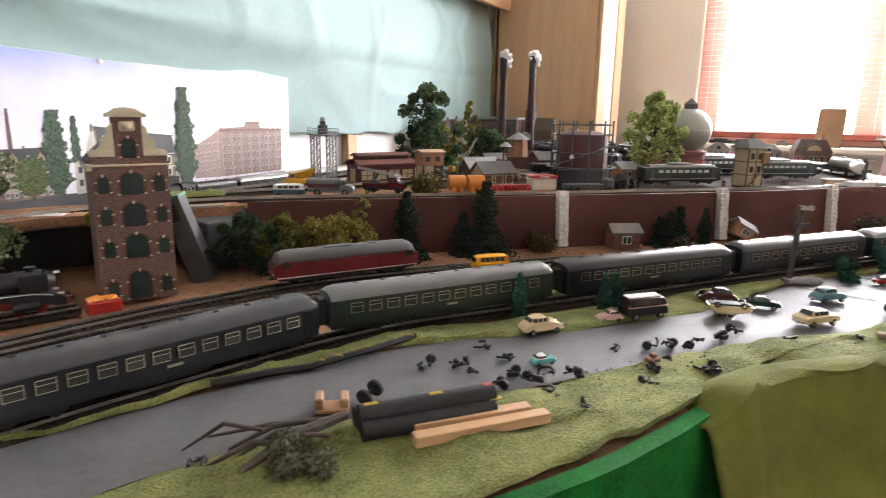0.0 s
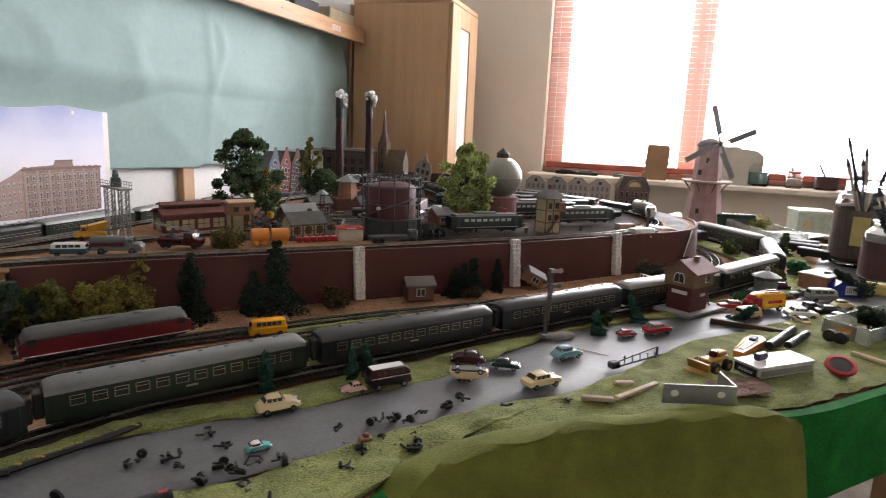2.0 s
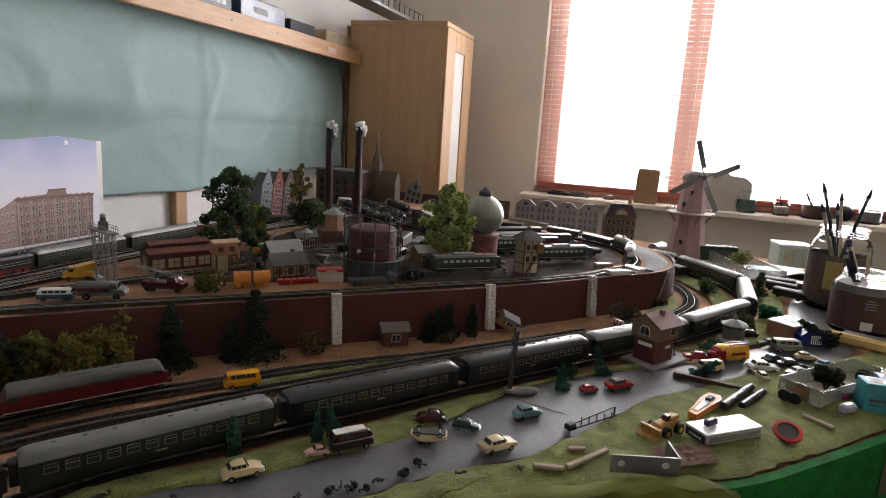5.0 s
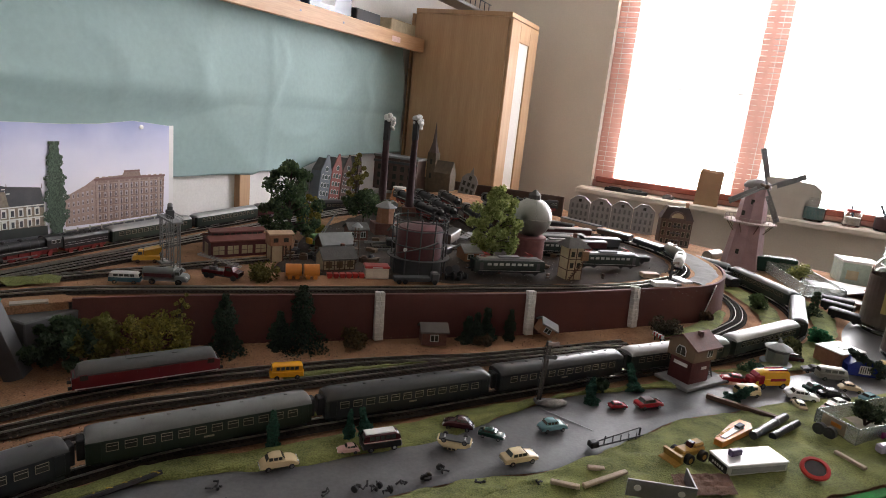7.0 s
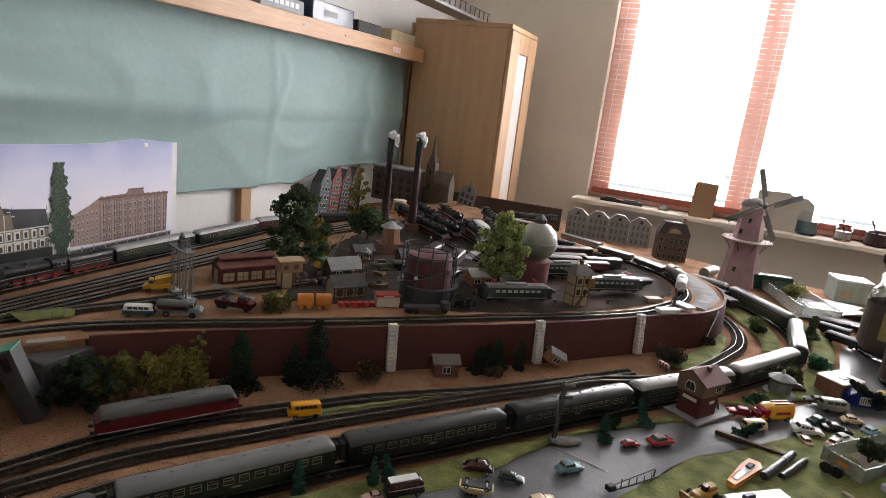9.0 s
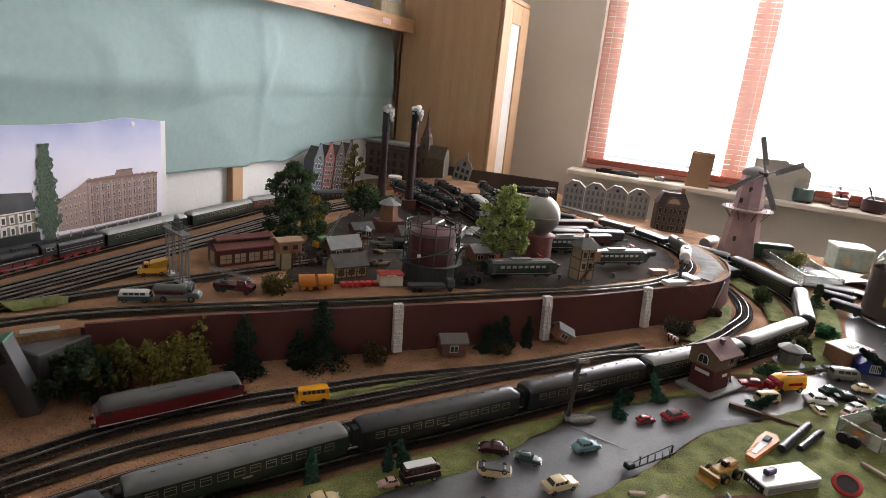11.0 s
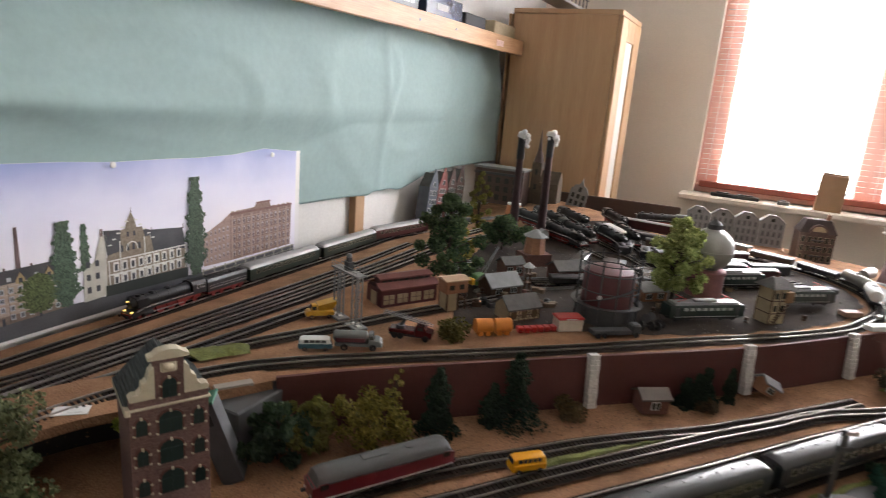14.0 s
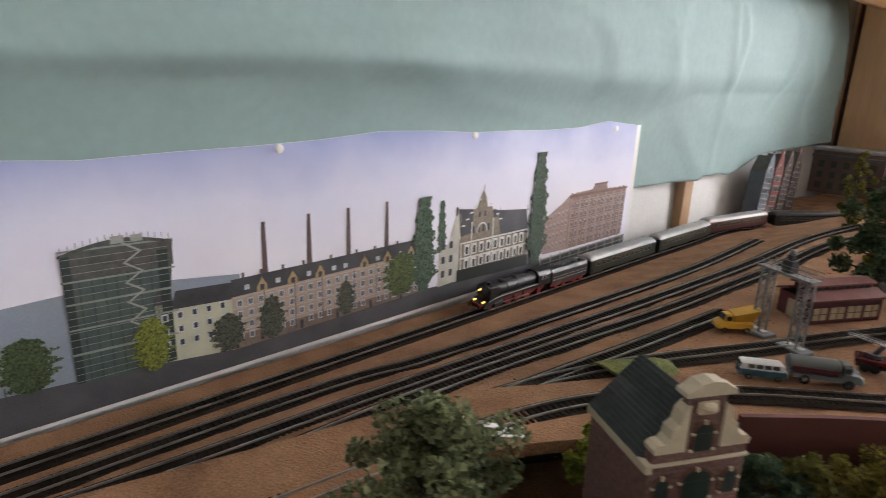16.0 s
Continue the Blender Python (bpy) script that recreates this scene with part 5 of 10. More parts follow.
# engine shed with raised clerestory
sh = thing("engine_shed", pose(-0.128, 1.25, dz(-0.13, 1.25), 0, 0, 33), "maroon engine shed with clerestory roof and pale windows", "model shed")
part("wall", Geo().box(-0.062, 0.062, -0.030, 0.030, 0, 0.034, 0.0005), MAROON, sh)
for s in (-1, 1):
    part("roof", Geo().prism_x([(s * 0.034, 0.0335), (s * 0.012, 0.0415), (s * 0.012, 0.0445), (s * 0.034, 0.0365)], -0.066, 0.066), ROOFR, sh)
part("clerestory", Geo().box(-0.056, 0.056, -0.0125, 0.0125, 0.040, 0.0505), MAROON, sh)
part("clerestory_roof", Geo().prism_x([(-0.017, 0.0500), (0, 0.0545), (0.017, 0.0500), (0.017, 0.0525), (0, 0.0570), (-0.017, 0.0525)], -0.060, 0.060), ROOFR, sh)
for i in range(4):
    x = -0.046 + i * 0.030
    part("window", Geo().box(x - 0.0115, x + 0.0115, -0.0309, -0.0295, 0.006, 0.024), CREAM, sh)
    part("window_bar", Geo().box(x - 0.0006, x + 0.0006, -0.0314, -0.0309, 0.006, 0.024).box(x - 0.0115, x + 0.0115, -0.0314, -0.0309, 0.0145, 0.0155), MAROON, sh)
part("gate", Geo().box(-0.0632, -0.0615, -0.011, 0.011, 0, 0.026), CREAM, sh)
for i in range(9):
    part("clerestory_pane", Geo().box(-0.052 + i * 0.012, -0.043 + i * 0.012, -0.0131, -0.0124, 0.043, 0.048), PANE, sh)

# lattice gantry with a platform
gt = thing("lattice_gantry", pose(-0.217, 1.109, dz(-0.217, 1.109), 0, 0, -50), "grey lattice gantry tower on two concrete footings", "gantry")
for sx in (-0.0285, 0.0285):
    part("footing", Geo().box(sx - 0.019, sx + 0.019, -0.012, 0.012, 0, 0.005, 0.001), GREYP, gt)
    for s in (-1, 1):
        part("footplate", Geo().box(sx + s * 0.0075 - 0.004, sx + s * 0.0075 + 0.004, -0.004, 0.004, 0.005, 0.0065), WHITEPL, gt)
    for dx in (-0.006, 0.006):
        for dy in (-0.006, 0.006):
            part("post", Geo().box(sx + dx - 0.0010, sx + dx + 0.0010, dy - 0.0010, dy + 0.0010, 0.005, 0.093), GREYP, gt)
    for j in range(7):
        z = 0.010 + j * 0.012
        g = Geo()
        for dy in (-0.006, 0.006):
            g.cyl((sx - 0.006, dy, z), (sx + 0.006, dy, z + 0.012), 0.0006, n=4).cyl((sx - 0.006, dy, z + 0.012), (sx + 0.006, dy, z + 0.012), 0.0006, n=4)
        for dx in (-0.006, 0.006):
            g.cyl((sx + dx, -0.006, z), (sx + dx, 0.006, z + 0.012), 0.0006, n=4)
        part("brace", g, GREYP, gt)
part("platform", Geo().box(-0.040, 0.040, -0.010, 0.010, 0.093, 0.096), GREYP, gt)
g = Geo()
for i in range(9):
    for y in (-0.0095, 0.0095):
        g.cyl((-0.039 + i * 0.00975, y, 0.096), (-0.039 + i * 0.00975, y, 0.106), 0.0005, n=4)
for y in (-0.0095, 0.0095):
    for z in (0.101, 0.106):
        g.cyl((-0.039, y, z), (0.039, y, z), 0.0005, n=4)
part("railing", g, GREYP, gt)
part("cabin", Geo().box(-0.007, 0.007, -0.006, 0.006, 0.096, 0.112, 0.0006).box(-0.004, 0.004, -0.004, 0.004, 0.112, 0.119, 0.0006), DKGREY, gt)
part("lamp", Geo().lathe([(0.0035, 0.119), (0.005, 0.1215), (0.003, 0.1255)], 10), GREYP, gt)

# hut on stilts
st = thing("stilt_hut", pose(-0.030, 1.215, dz(-0.03, 1.21), 0, 0, 30), "orange-brown signal hut on stilts", "model hut")
part("cabin", Geo().box(-0.024, 0.024, -0.016, 0.016, 0.036, 0.060, 0.0008), OCHREB, st)
part("roof", Geo().prism_x([(-0.019, 0.060), (0, 0.064), (0.019, 0.060), (0.019, 0.0625), (0, 0.0665), (-0.019, 0.0625)], -0.027, 0.027), mat("tan_roof", (0.40, 0.27, 0.17), 0.7, scale=50), st)
part("base_wall", Geo().box(-0.021, 0.004, -0.012, 0.012, 0, 0.036), CREAM, st)
for x in (-0.02, 0.005, 0.021):
    for y in (-0.0135, 0.0135):
        part("stilt", Geo().box(x - 0.0013, x + 0.0013, y - 0.0013, y + 0.0013, 0, 0.036), TIMBER, st)
for i, x in enumerate((-0.012, 0.010)):
    part("window", Geo().box(x - 0.005, x + 0.005, -0.0168, -0.0158, 0.044, 0.053), PANE, st)
g = Geo()
for i in range(8):
    g.box(0.006 + i * 0.0032, 0.0095 + i * 0.0032, -0.022, -0.0165, 0.034 - i * 0.0045, 0.0352 - i * 0.0045)
part("stair", g, TIMBER, st)

# half-timbered cottage
ct = gable_house("timbered_cottage", "half-timbered cottage with grey slate roof", 0.094, 1.192, 27, 0.070, 0.046, 0.026, 0.018, CREAM, SLATEM, win=(3, 1), frame_m=TIMBER, win_m=mat("amber_pane", (0.13, 0.10, 0.055), 0.25))
g = Geo()
for x in (-0.035, -0.023, -0.0115, 0.0, 0.0115, 0.023, 0.034):
    g.box(x - 0.0009, x + 0.0009, -0.0242, -0.0229, 0, 0.026)
for z in (0.002, 0.0125, 0.0245):
    g.box(-0.035, 0.035, -0.0242, -0.0229, z, z + 0.0016)
part("timber_frame", g, TIMBER, ct)
part("chimney", Geo().box(0.012, 0.019, 0.002, 0.009, 0.030, 0.052, 0.0005), BRICKR, ct)

# gas holder with guide frame
GX, GY = 0.268, 1.215
gh = thing("gas_holder", pose(GX, GY, dz(GX, GY)), "maroon gas holder with dark iron guide frame", "gas holder")
part("base_ring", Geo().lathe([(0.055, 0), (0.055, 0.034), (0.052, 0.036), (0.051, 0.036)], 36), DKGREY, gh, smooth=True)
part("tank", Geo().lathe([(0.049, 0.030), (0.049, 0.096), (0.046, 0.101), (0.030, 0.106), (0.004, 0.108)], 36), MAROON, gh, smooth=True)
for z in (0.038, 0.066, 0.100, 0.119):
    pts = [(0.0585 * math.cos(2 * math.pi * i / 32), 0.0585 * math.sin(2 * math.pi * i / 32), z) for i in range(33)]
    part("ring", Geo().tube(pts, 0.0013, 5), DKGREY, gh)
for i in range(12):
    a = 2 * math.pi * i / 12
    part("guide_post", Geo().cyl((0.0585 * math.cos(a), 0.0585 * math.sin(a), 0), (0.0585 * math.cos(a), 0.0585 * math.sin(a), 0.124), 0.0017, 0.0015, 6).ball((0.0585 * math.cos(a), 0.0585 * math.sin(a), 0.125), 0.0022, n=6, m=4), DKGREY, gh)
pts = [(0.062 * math.cos(radians(200 + i * 7)), 0.062 * math.sin(radians(200 + i * 7)), 0.040 + i * 0.0026) for i in range(16)]
part("stairway", Geo().loft([[(x * k, y * k, z + h) for k, h in ((0.95, 0), (1.06, 0), (1.06, 0.0015), (0.95, 0.0015))] for x, y, z in pts]), DKGREY, gh)
part("gallery", Geo().lathe([(0.056, 0.0375), (0.068, 0.0375), (0.068, 0.039), (0.056, 0.039)], 32, cap=False), DKGREY, gh)
part("dial", Geo().cyl((-0.030, -0.0535, 0.060), (-0.0305, -0.0550, 0.060), 0.0042, n=14), WHITEPL, gh, "round white dial")

# ball tank on a round tower
bt = thing("ball_water_tower", pose(0.552, 1.42, dz(0.552, 1.42)), "silver ball tank on a pinkish red round base", "water tower")
part("base", Geo().lathe([(0.040, 0), (0.0395, 0.055), (0.042, 0.056), (0.042, 0.061), (0.036, 0.064)], 32), mat("pinkish_brick", (0.20, 0.075, 0.072), 0.7, scale=90, var=0.25, bump=0.2), bt, smooth=True)
part("ball", Geo().ball((0, 0, 0.108), 0.0495, n=36, m=22), SILVER, bt, smooth=True)
part("seam", Geo().lathe([(0.0494, 0.1070), (0.0502, 0.1076), (0.0502, 0.1084), (0.0494, 0.109)], 36, cap=False), SILVER, bt)
part("lantern", Geo().lathe([(0.0165, 0.148), (0.0150, 0.164), (0.0165, 0.165), (0.001, 0.178)], 8), mat("lantern_grey", (0.06, 0.06, 0.058), 0.6, scale=60), bt)
for k in range(8):
    a = math.radians(45 * k)
    part("plate_seam", Geo().tube([(0.0497 * math.cos(a) * math.cos(q), 0.0497 * math.sin(a) * math.cos(q), 0.108 + 0.0497 * math.sin(q)) for q in (-1.2, -0.9, -0.6, -0.3, 0, 0.3, 0.6, 0.9, 1.1)], 0.0004, 4), GREYP, bt)

# timbered signal tower
sg = thing("signal_tower", pose(0.620, 1.262, dz(0.62, 1.26), 0, 0, 18), "narrow half-timbered signal tower with outside stair", "signal tower")
part("wall", Geo().box(-0.020, 0.020, -0.018, 0.018, 0, 0.078), CREAM, sg)
g = Geo()
for x in (-0.0205, 0.0185, -0.001):
    for y in (-0.0188, 0.0168):
        g.box(x, x + 0.002, y, y + 0.002, 0, 0.078)
for z in (0.0, 0.024, 0.050, 0.076):
    g.box(-0.0206, 0.0206, -0.0189, 0.0189, z, z + 0.002)
part("timber_frame", g, TIMBER, sg)
part("bay", Geo().box(0.012, 0.030, -0.024, 0.010, 0.048, 0.070, 0.0006), mat("tan_boards", (0.28, 0.16, 0.08), 0.7, scale=60, var=0.3), sg)
part("roof", Geo().loft([[(-0.030, -0.027, 0.078), (0.032, -0.027, 0.078), (0.032, 0.027, 0.078), (-0.030, 0.027, 0.078)], [(-0.012, -0.003, 0.097), (0.012, -0.003, 0.097), (0.012, 0.003, 0.097), (-0.012, 0.003, 0.097)]]), SLATEM, sg)
part("chimney", Geo().box(-0.003, 0.004, -0.003, 0.003, 0.092, 0.107), BRICKR, sg)
for z in (0.030, 0.056):
    for x in (-0.010, 0.008):
        part("window", Geo().box(x - 0.0042, x + 0.0042, -0.0196, -0.0184, z, z + 0.012), PANE, sg)
g = Geo()
for i in range(10):
    g.box(-0.018 + i * 0.0036, -0.0135 + i * 0.0036, -0.026, -0.019, 0.004 + i * 0.0044, 0.0055 + i * 0.0044)
g.prism_y([(-0.018, 0.002), (0.018, 0.047), (0.018, 0.050), (-0.018, 0.006)], -0.0268, -0.0258)
part("stair", g, TIMBER, sg)


def electric_loco(label):
    """Green electric engine, x along, centred, on the rails."""
    ob = thing("electric_locomotive", I4, label, "locomotive", "green electric locomotives")
    L = 0.172
    h = L / 2
    sec = [(-0.0165, 0.010), (0.0165, 0.010), (0.0170, 0.030), (0.0150, 0.0345), (-0.0150, 0.0345), (-0.0170, 0.030)]
    rings = []
    for x, k in ((-h + 0.002, 0.80), (-h + 0.010, 0.97), (-h + 0.02, 1.0), (h - 0.02, 1.0), (h - 0.010, 0.97), (h - 0.002, 0.80)):
        rings.append([(x, y * (0.86 + 0.14 * k), 0.010 + (z - 0.010) * (0.80 + 0.20 * k)) for y, z in sec])
    part("body", Geo().loft(rings), GREENL, ob, smooth=True)
    part("roof", Geo().prism_x([(-0.0145, 0.0343), (0.0145, 0.0343), (0.0110, 0.0385), (-0.0110, 0.0385)], -h + 0.013, h - 0.013), ROOFG, ob)
    part("roof_box", Geo().box(-0.025, 0.025, -0.007, 0.007, 0.0385, 0.0425, 0.001), GREYP, ob)
    for s in (-1, 1):
        for i in range(8):
            x = -0.050 + i * 0.0143
            part("window", Geo().box(x - 0.0048, x + 0.0048, s * 0.0171 - 0.0004, s * 0.0171 + 0.0004, 0.0240, 0.0295), mat("pale_blind_pane", (0.45, 0.47, 0.44), 0.25), ob)
        for x in (-0.068, 0.068):
            part("door", Geo().box(x - 0.004, x + 0.004, s * 0.0169 - 0.0004, s * 0.0169 + 0.0004, 0.0125, 0.030), DKGREY, ob)
        part("stripe", Geo().box(-h + 0.012, h - 0.012, s * 0.0169 - 0.0003, s * 0.0169 + 0.0003, 0.0115, 0.0123), LINEW, ob)
    for x in (-0.052, 0.052):
        g = Geo()
        for y in (-0.006, 0.006):
            g.cyl((x - 0.012, y, 0.0395), (x + 0.006, y, 0.0450), 0.0006, n=5).cyl((x + 0.006, y, 0.0450), (x - 0.008, y, 0.0490), 0.0006, n=5)
        g.box(x - 0.009, x - 0.007, -0.011, 0.011, 0.0487, 0.0497)
        part("pantograph", g, REDP, ob, "red pantograph")
    part("underframe", Geo().box(-h + 0.004, h - 0.004, -0.014, 0.014, 0.0075, 0.0105), BLACKM, ob)
    bogie(ob, -0.052)
    bogie(ob, 0.052)
    for x in (-h + 0.002, h - 0.002):
        s = 1 if x > 0 else -1
        for y in (-0.010, 0.010):
            part("buffer", Geo().cyl((x, y, 0.0105), (x + s * 0.005, y, 0.0105), 0.0022, n=10), BLACKM, ob)
    return ob


e1 = electric_loco("dark green electric locomotive with grey roof and red pantographs")
e1.matrix_world = pose(0.470, 1.238, dz(0.47, 1.24) + 0.005, 0, 0, 13)
copy_thing(e1, pose(0.742, 1.372, 0.084, 0, 0, 12))
copy_thing(e1, pose(0.640, 1.475, 0.084, 0, 0, 14))


def box_wagon(x, y, rz, m, label, L=0.11, z=None, roof=None, h=0.026):
    ob = thing("goods_wagon", pose(x, y, (dz(x, y) if z is None else z) + 0.005, 0, 0, rz), label, "goods wagon", "parked wagons")
    part("body", Geo().box(-L / 2, L / 2, -0.0155, 0.0155, 0.009, 0.009 + h, 0.0006), m, ob)
    part("roof", Geo().prism_x(arch_section(0.0162, 0, 0.009 + h, 0.013 + h, 7), -L / 2 - 0.001, L / 2 + 0.001), roof or ROOFD, ob)
    part("underframe", Geo().box(-L / 2, L / 2, -0.010, 0.010, 0.006, 0.009), BLACKM, ob)
    for a in (-L * 0.33, L * 0.33):
        wheelset(ob, a, 0.0056, BLACKM)
    return ob


def tank_wagon(x, y, rz, m, label, z=None):
    ob = thing("tank_wagon", pose(x, y, (dz(x, y) if z is None else z) + 0.005, 0, 0, rz), label, "tank wagon", "parked wagons")
    part("tank", Geo().loft([[(xx, r * math.cos(2 * math.pi * i / 18), 0.0245 + r * math.sin(2 * math.pi * i / 18)) for i in range(18)] for xx, r in ((-0.048, 0.006), (-0.046, 0.012), (-0.042, 0.0142), (0.042, 0.0142), (0.046, 0.012), (0.048, 0.006))]), m, ob, smooth=True)
    part("dome", Geo().lathe([(0.006, 0.036), (0.006, 0.0415), (0.002, 0.043)], 12), m, ob)
    part("underframe", Geo().box(-0.05, 0.05, -0.012, 0.012, 0.006, 0.0105), BLACKM, ob)
    for a in (-0.032, 0.032):
        wheelset(ob, a, 0.0056, BLACKM)
    return ob


tank_wagon(0.962, 1.440, 62, WHITEPL, "white tank wagon on the upper curve")
tank_wagon(0.994, 1.545, 86, SILVER, "dull silver tank wagon on the upper curve")
box_wagon(0.968, 1.655, 112, BLACKM, "low black wagon on the upper curve", h=0.009)
box_wagon(0.900, 1.765, 132, TIMBER, "low brown goods wagon on the upper curve", h=0.011)
box_wagon(0.830, 1.900, 128, mat("tan_load", (0.42, 0.28, 0.2), 0.6), "pale tan flat wagon with a long load", L=0.15, h=0.012)
box_wagon(0.735, 1.560, 14, MAROON, "maroon goods wagon in the yard", L=0.14, h=0.016)
box_wagon(0.690, 1.640, 12, ROOFD, "dark goods wagon in the yard", L=0.15, h=0.015)
box_wagon(0.830, 1.455, 10, BLACKM, "low black wagon in the yard", h=0.008, roof=BLACKM)
box_wagon(0.720, 1.720, 12, WINEC, "wine red coach in the yard", L=0.18, h=0.018, roof=ROOFG)
box_wagon(0.650, 2.050, 145, WINEC, "dark red coach before the grey houses", L=0.22, roof=ROOFS)

# steam engines on the far stalls
for x, y, rz, m, L, h, lb in ((0.66, 1.575, 8, BLACKM, 0.13, 0.022, "black wagon in the yard"), (0.80, 1.605, 8, DKGREY, 0.11, 0.02, "dark grey wagon in the yard"), (0.60, 1.665, 4, WINEC, 0.15, 0.024, "dark red coach in the yard"), (0.60, 1.485, -3, GREENL, 0.12, 0.026, "dark green wagon in the yard"), (0.24, 1.405, 8, BLACKM, 0.09, 0.012, "low black wagon in the yard"), (0.62, 1.80, 160, DKBRN, 0.14, 0.02, "dark brown goods wagon in the yard"), (0.72, 1.82, 150, BLACKM, 0.12, 0.018, "black goods wagon in the yard"), (0.58, 1.91, 155, DKGREY, 0.14, 0.016, "dark flat wagon in the yard"), (0.32, 1.33, 60, BLACKM, 0.09, 0.014, "low black wagon behind the gas holder"), (0.36, 1.50, 70, DKBRN, 0.10, 0.022, "dark brown goods wagon in the yard"), (0.30, 1.56, 64, BLACKM, 0.11, 0.02, "black goods wagon in the yard")):
    box_wagon(x, y, rz, m, lb, L=L, h=h, roof=ROOFG if L in (0.13, 0.15) else ROOFD)
for x, y, rz, l in ((0.47, 1.55, 75, 0.11), (0.42, 1.62, 68, 0.10), (0.56, 1.56, 92, 0.10), (0.35, 1.45, 60, 0.07)):
    solo("pale_platform", Geo().box(-l / 2, l / 2, -0.013, 0.013, 0, 0.006, 0.001), GREYP, pose(x, y, dz(x, y) + 0.001, 0, 0, rz), "pale grey platform slab in the yard", "platform", "yard platforms")
for i, (x, y) in enumerate(((0.02, 1.235), (0.035, 1.25), (0.05, 1.235), (0.15, 1.255), (0.165, 1.27), (-0.005, 1.28))):
    solo("coal_bin", Geo().box(-0.009, 0.009, -0.007, 0.007, 0, 0.012, 0.0006).ball((0, 0, 0.012), 0.008, 0.006, 0.005, n=8, m=6), (TIMBER, BLACKM, DKGREY)[i % 3], pose(x, y, dz(x, y), 0, 0, 15 * i), "small dark coal bin beside the cottage", "bin", "coal bins")
far = steam_loco("black steam locomotive parked on a yard stall", lit=False, with_tender=False)
far.matrix_world = pose(0.36, 1.99, dz(0.36, 2.0) + 0.005, 0, 0, -68)
for x, y, rz in ((0.40, 1.80, -70), (0.475, 1.75, -80), (0.36, 1.75, -62), (0.525, 1.80, -88), (0.43, 2.01, -74), (0.30, 1.95, -62), (0.56, 2.04, -86), (0.63, 2.18, 180)):
    copy_thing(far, pose(x, y, dz(x, y) + 0.005, 0, 0, rz))
rb = thing("railbus", pose(0.495, 1.93, dz(0.5, 1.93) + 0.005, 0, 0, -80), "white and red railbus front in the yard", "railbus")
part("body", Geo().box(-0.065, 0.065, -0.0155, 0.0155, 0.009, 0.036, 0.004), WHITEPL, rb)
part("skirt", Geo().box(-0.066, 0.066, -0.016, 0.016, 0.006, 0.016, 0.002), REDP, rb)
part("windscreen", Geo().box(0.0645, 0.0656, -0.012, 0.012, 0.022, 0.032), PANE, rb)
part("windscreen", Geo().box(-0.0656, -0.0645, -0.012, 0.012, 0.022, 0.032), PANE, rb)

# factory chimneys with cotton wool smoke
def chimney(x, y, top, lean):
    ob = thing("factory_chimney", pose(x, y, dz(x, y), lean, 0, 0), "tall dark brick chimney with cotton wool smoke", "chimney", "factory chimneys")
    h = top - dz(x, y)
    part("plinth", Geo().box(-0.022, 0.022, -0.022, 0.022, 0, 0.03, 0.001), BRICKR, ob)
    part("shaft", Geo().lathe([(0.0135, 0.03), (0.0085, h - 0.02), (0.0100, h - 0.018), (0.0100, h - 0.004)], 10), mat("dark_brick_shaft", (0.045, 0.018, 0.02), 0.7, scale=120, var=0.3, bump=0.2), ob, smooth=True)
    part("collar", Geo().lathe([(0.0108, h - 0.06), (0.0108, h)], 10), BLACKM, ob)
    g = Geo()
    r = random.Random(int(x * 1000))
    for i in range(16):
        g.ball((r.gauss(0.005, 0.008), r.gauss(0, 0.006), h + 0.005 + r.gauss(0.0, 0.005)), r.uniform(0.005, 0.010), n=8, m=6)
    for i in range(5):
        g.ball((0.016 + r.gauss(0, 0.002), 0, h - 0.006 * i), 0.006, n=8, m=6)
    part("smoke", g, COTTON, ob, "white cotton wool smoke", smooth=True)


chimney(0.166, 1.845, 0.372, 0)
chimney(0.254, 1.876, 0.380, 0)

# brick water tower with pointed roof
wt = thing("brick_water_tower", pose(0.186, 1.578, dz(0.186, 1.578), 0, 0, 20) @ Matrix.Diagonal((1, 1, 0.80, 1)), "tan octagonal water tower on a brick house", "water tower")
part("house", Geo().box(-0.036, 0.036, -0.026, 0.026, 0, 0.040), BRICKR, wt)
part("tower", Geo().lathe([(0.027, 0.040), (0.0235, 0.092)], 8), OCHREB, wt)
part("roof", Geo().lathe([(0.031, 0.092), (0.031, 0.094), (0.002, 0.115)], 8), GREYP, wt)
part("dormer", Geo().prism_y([(0.008, 0.094), (0.030, 0.094), (0.030, 0.106), (0.019, 0.116), (0.008, 0.106)], -0.010, 0.010), GREYP, wt)
fp = thing("flower_pot", pose(0.221, 2.235, dz(0.22, 2.235) - 0.002) @ Matrix.Diagonal((1.35, 1.35, 0.60, 1)), "upturned orange clay flower pot", "flower pot")
part("pot", Geo().lathe([(0.025, 0.0), (0.025, 0.012), (0.0235, 0.012), (0.0175, 0.082), (0.016, 0.084)], 24), mat("terracotta", (0.50, 0.19, 0.08), 0.75, scale=50, var=0.2), fp, smooth=True)
part("plaster_rim", Geo().lathe([(0.0182, 0.076), (0.0182, 0.086), (0.012, 0.087)], 20), WHITEPL, fp, smooth=True)

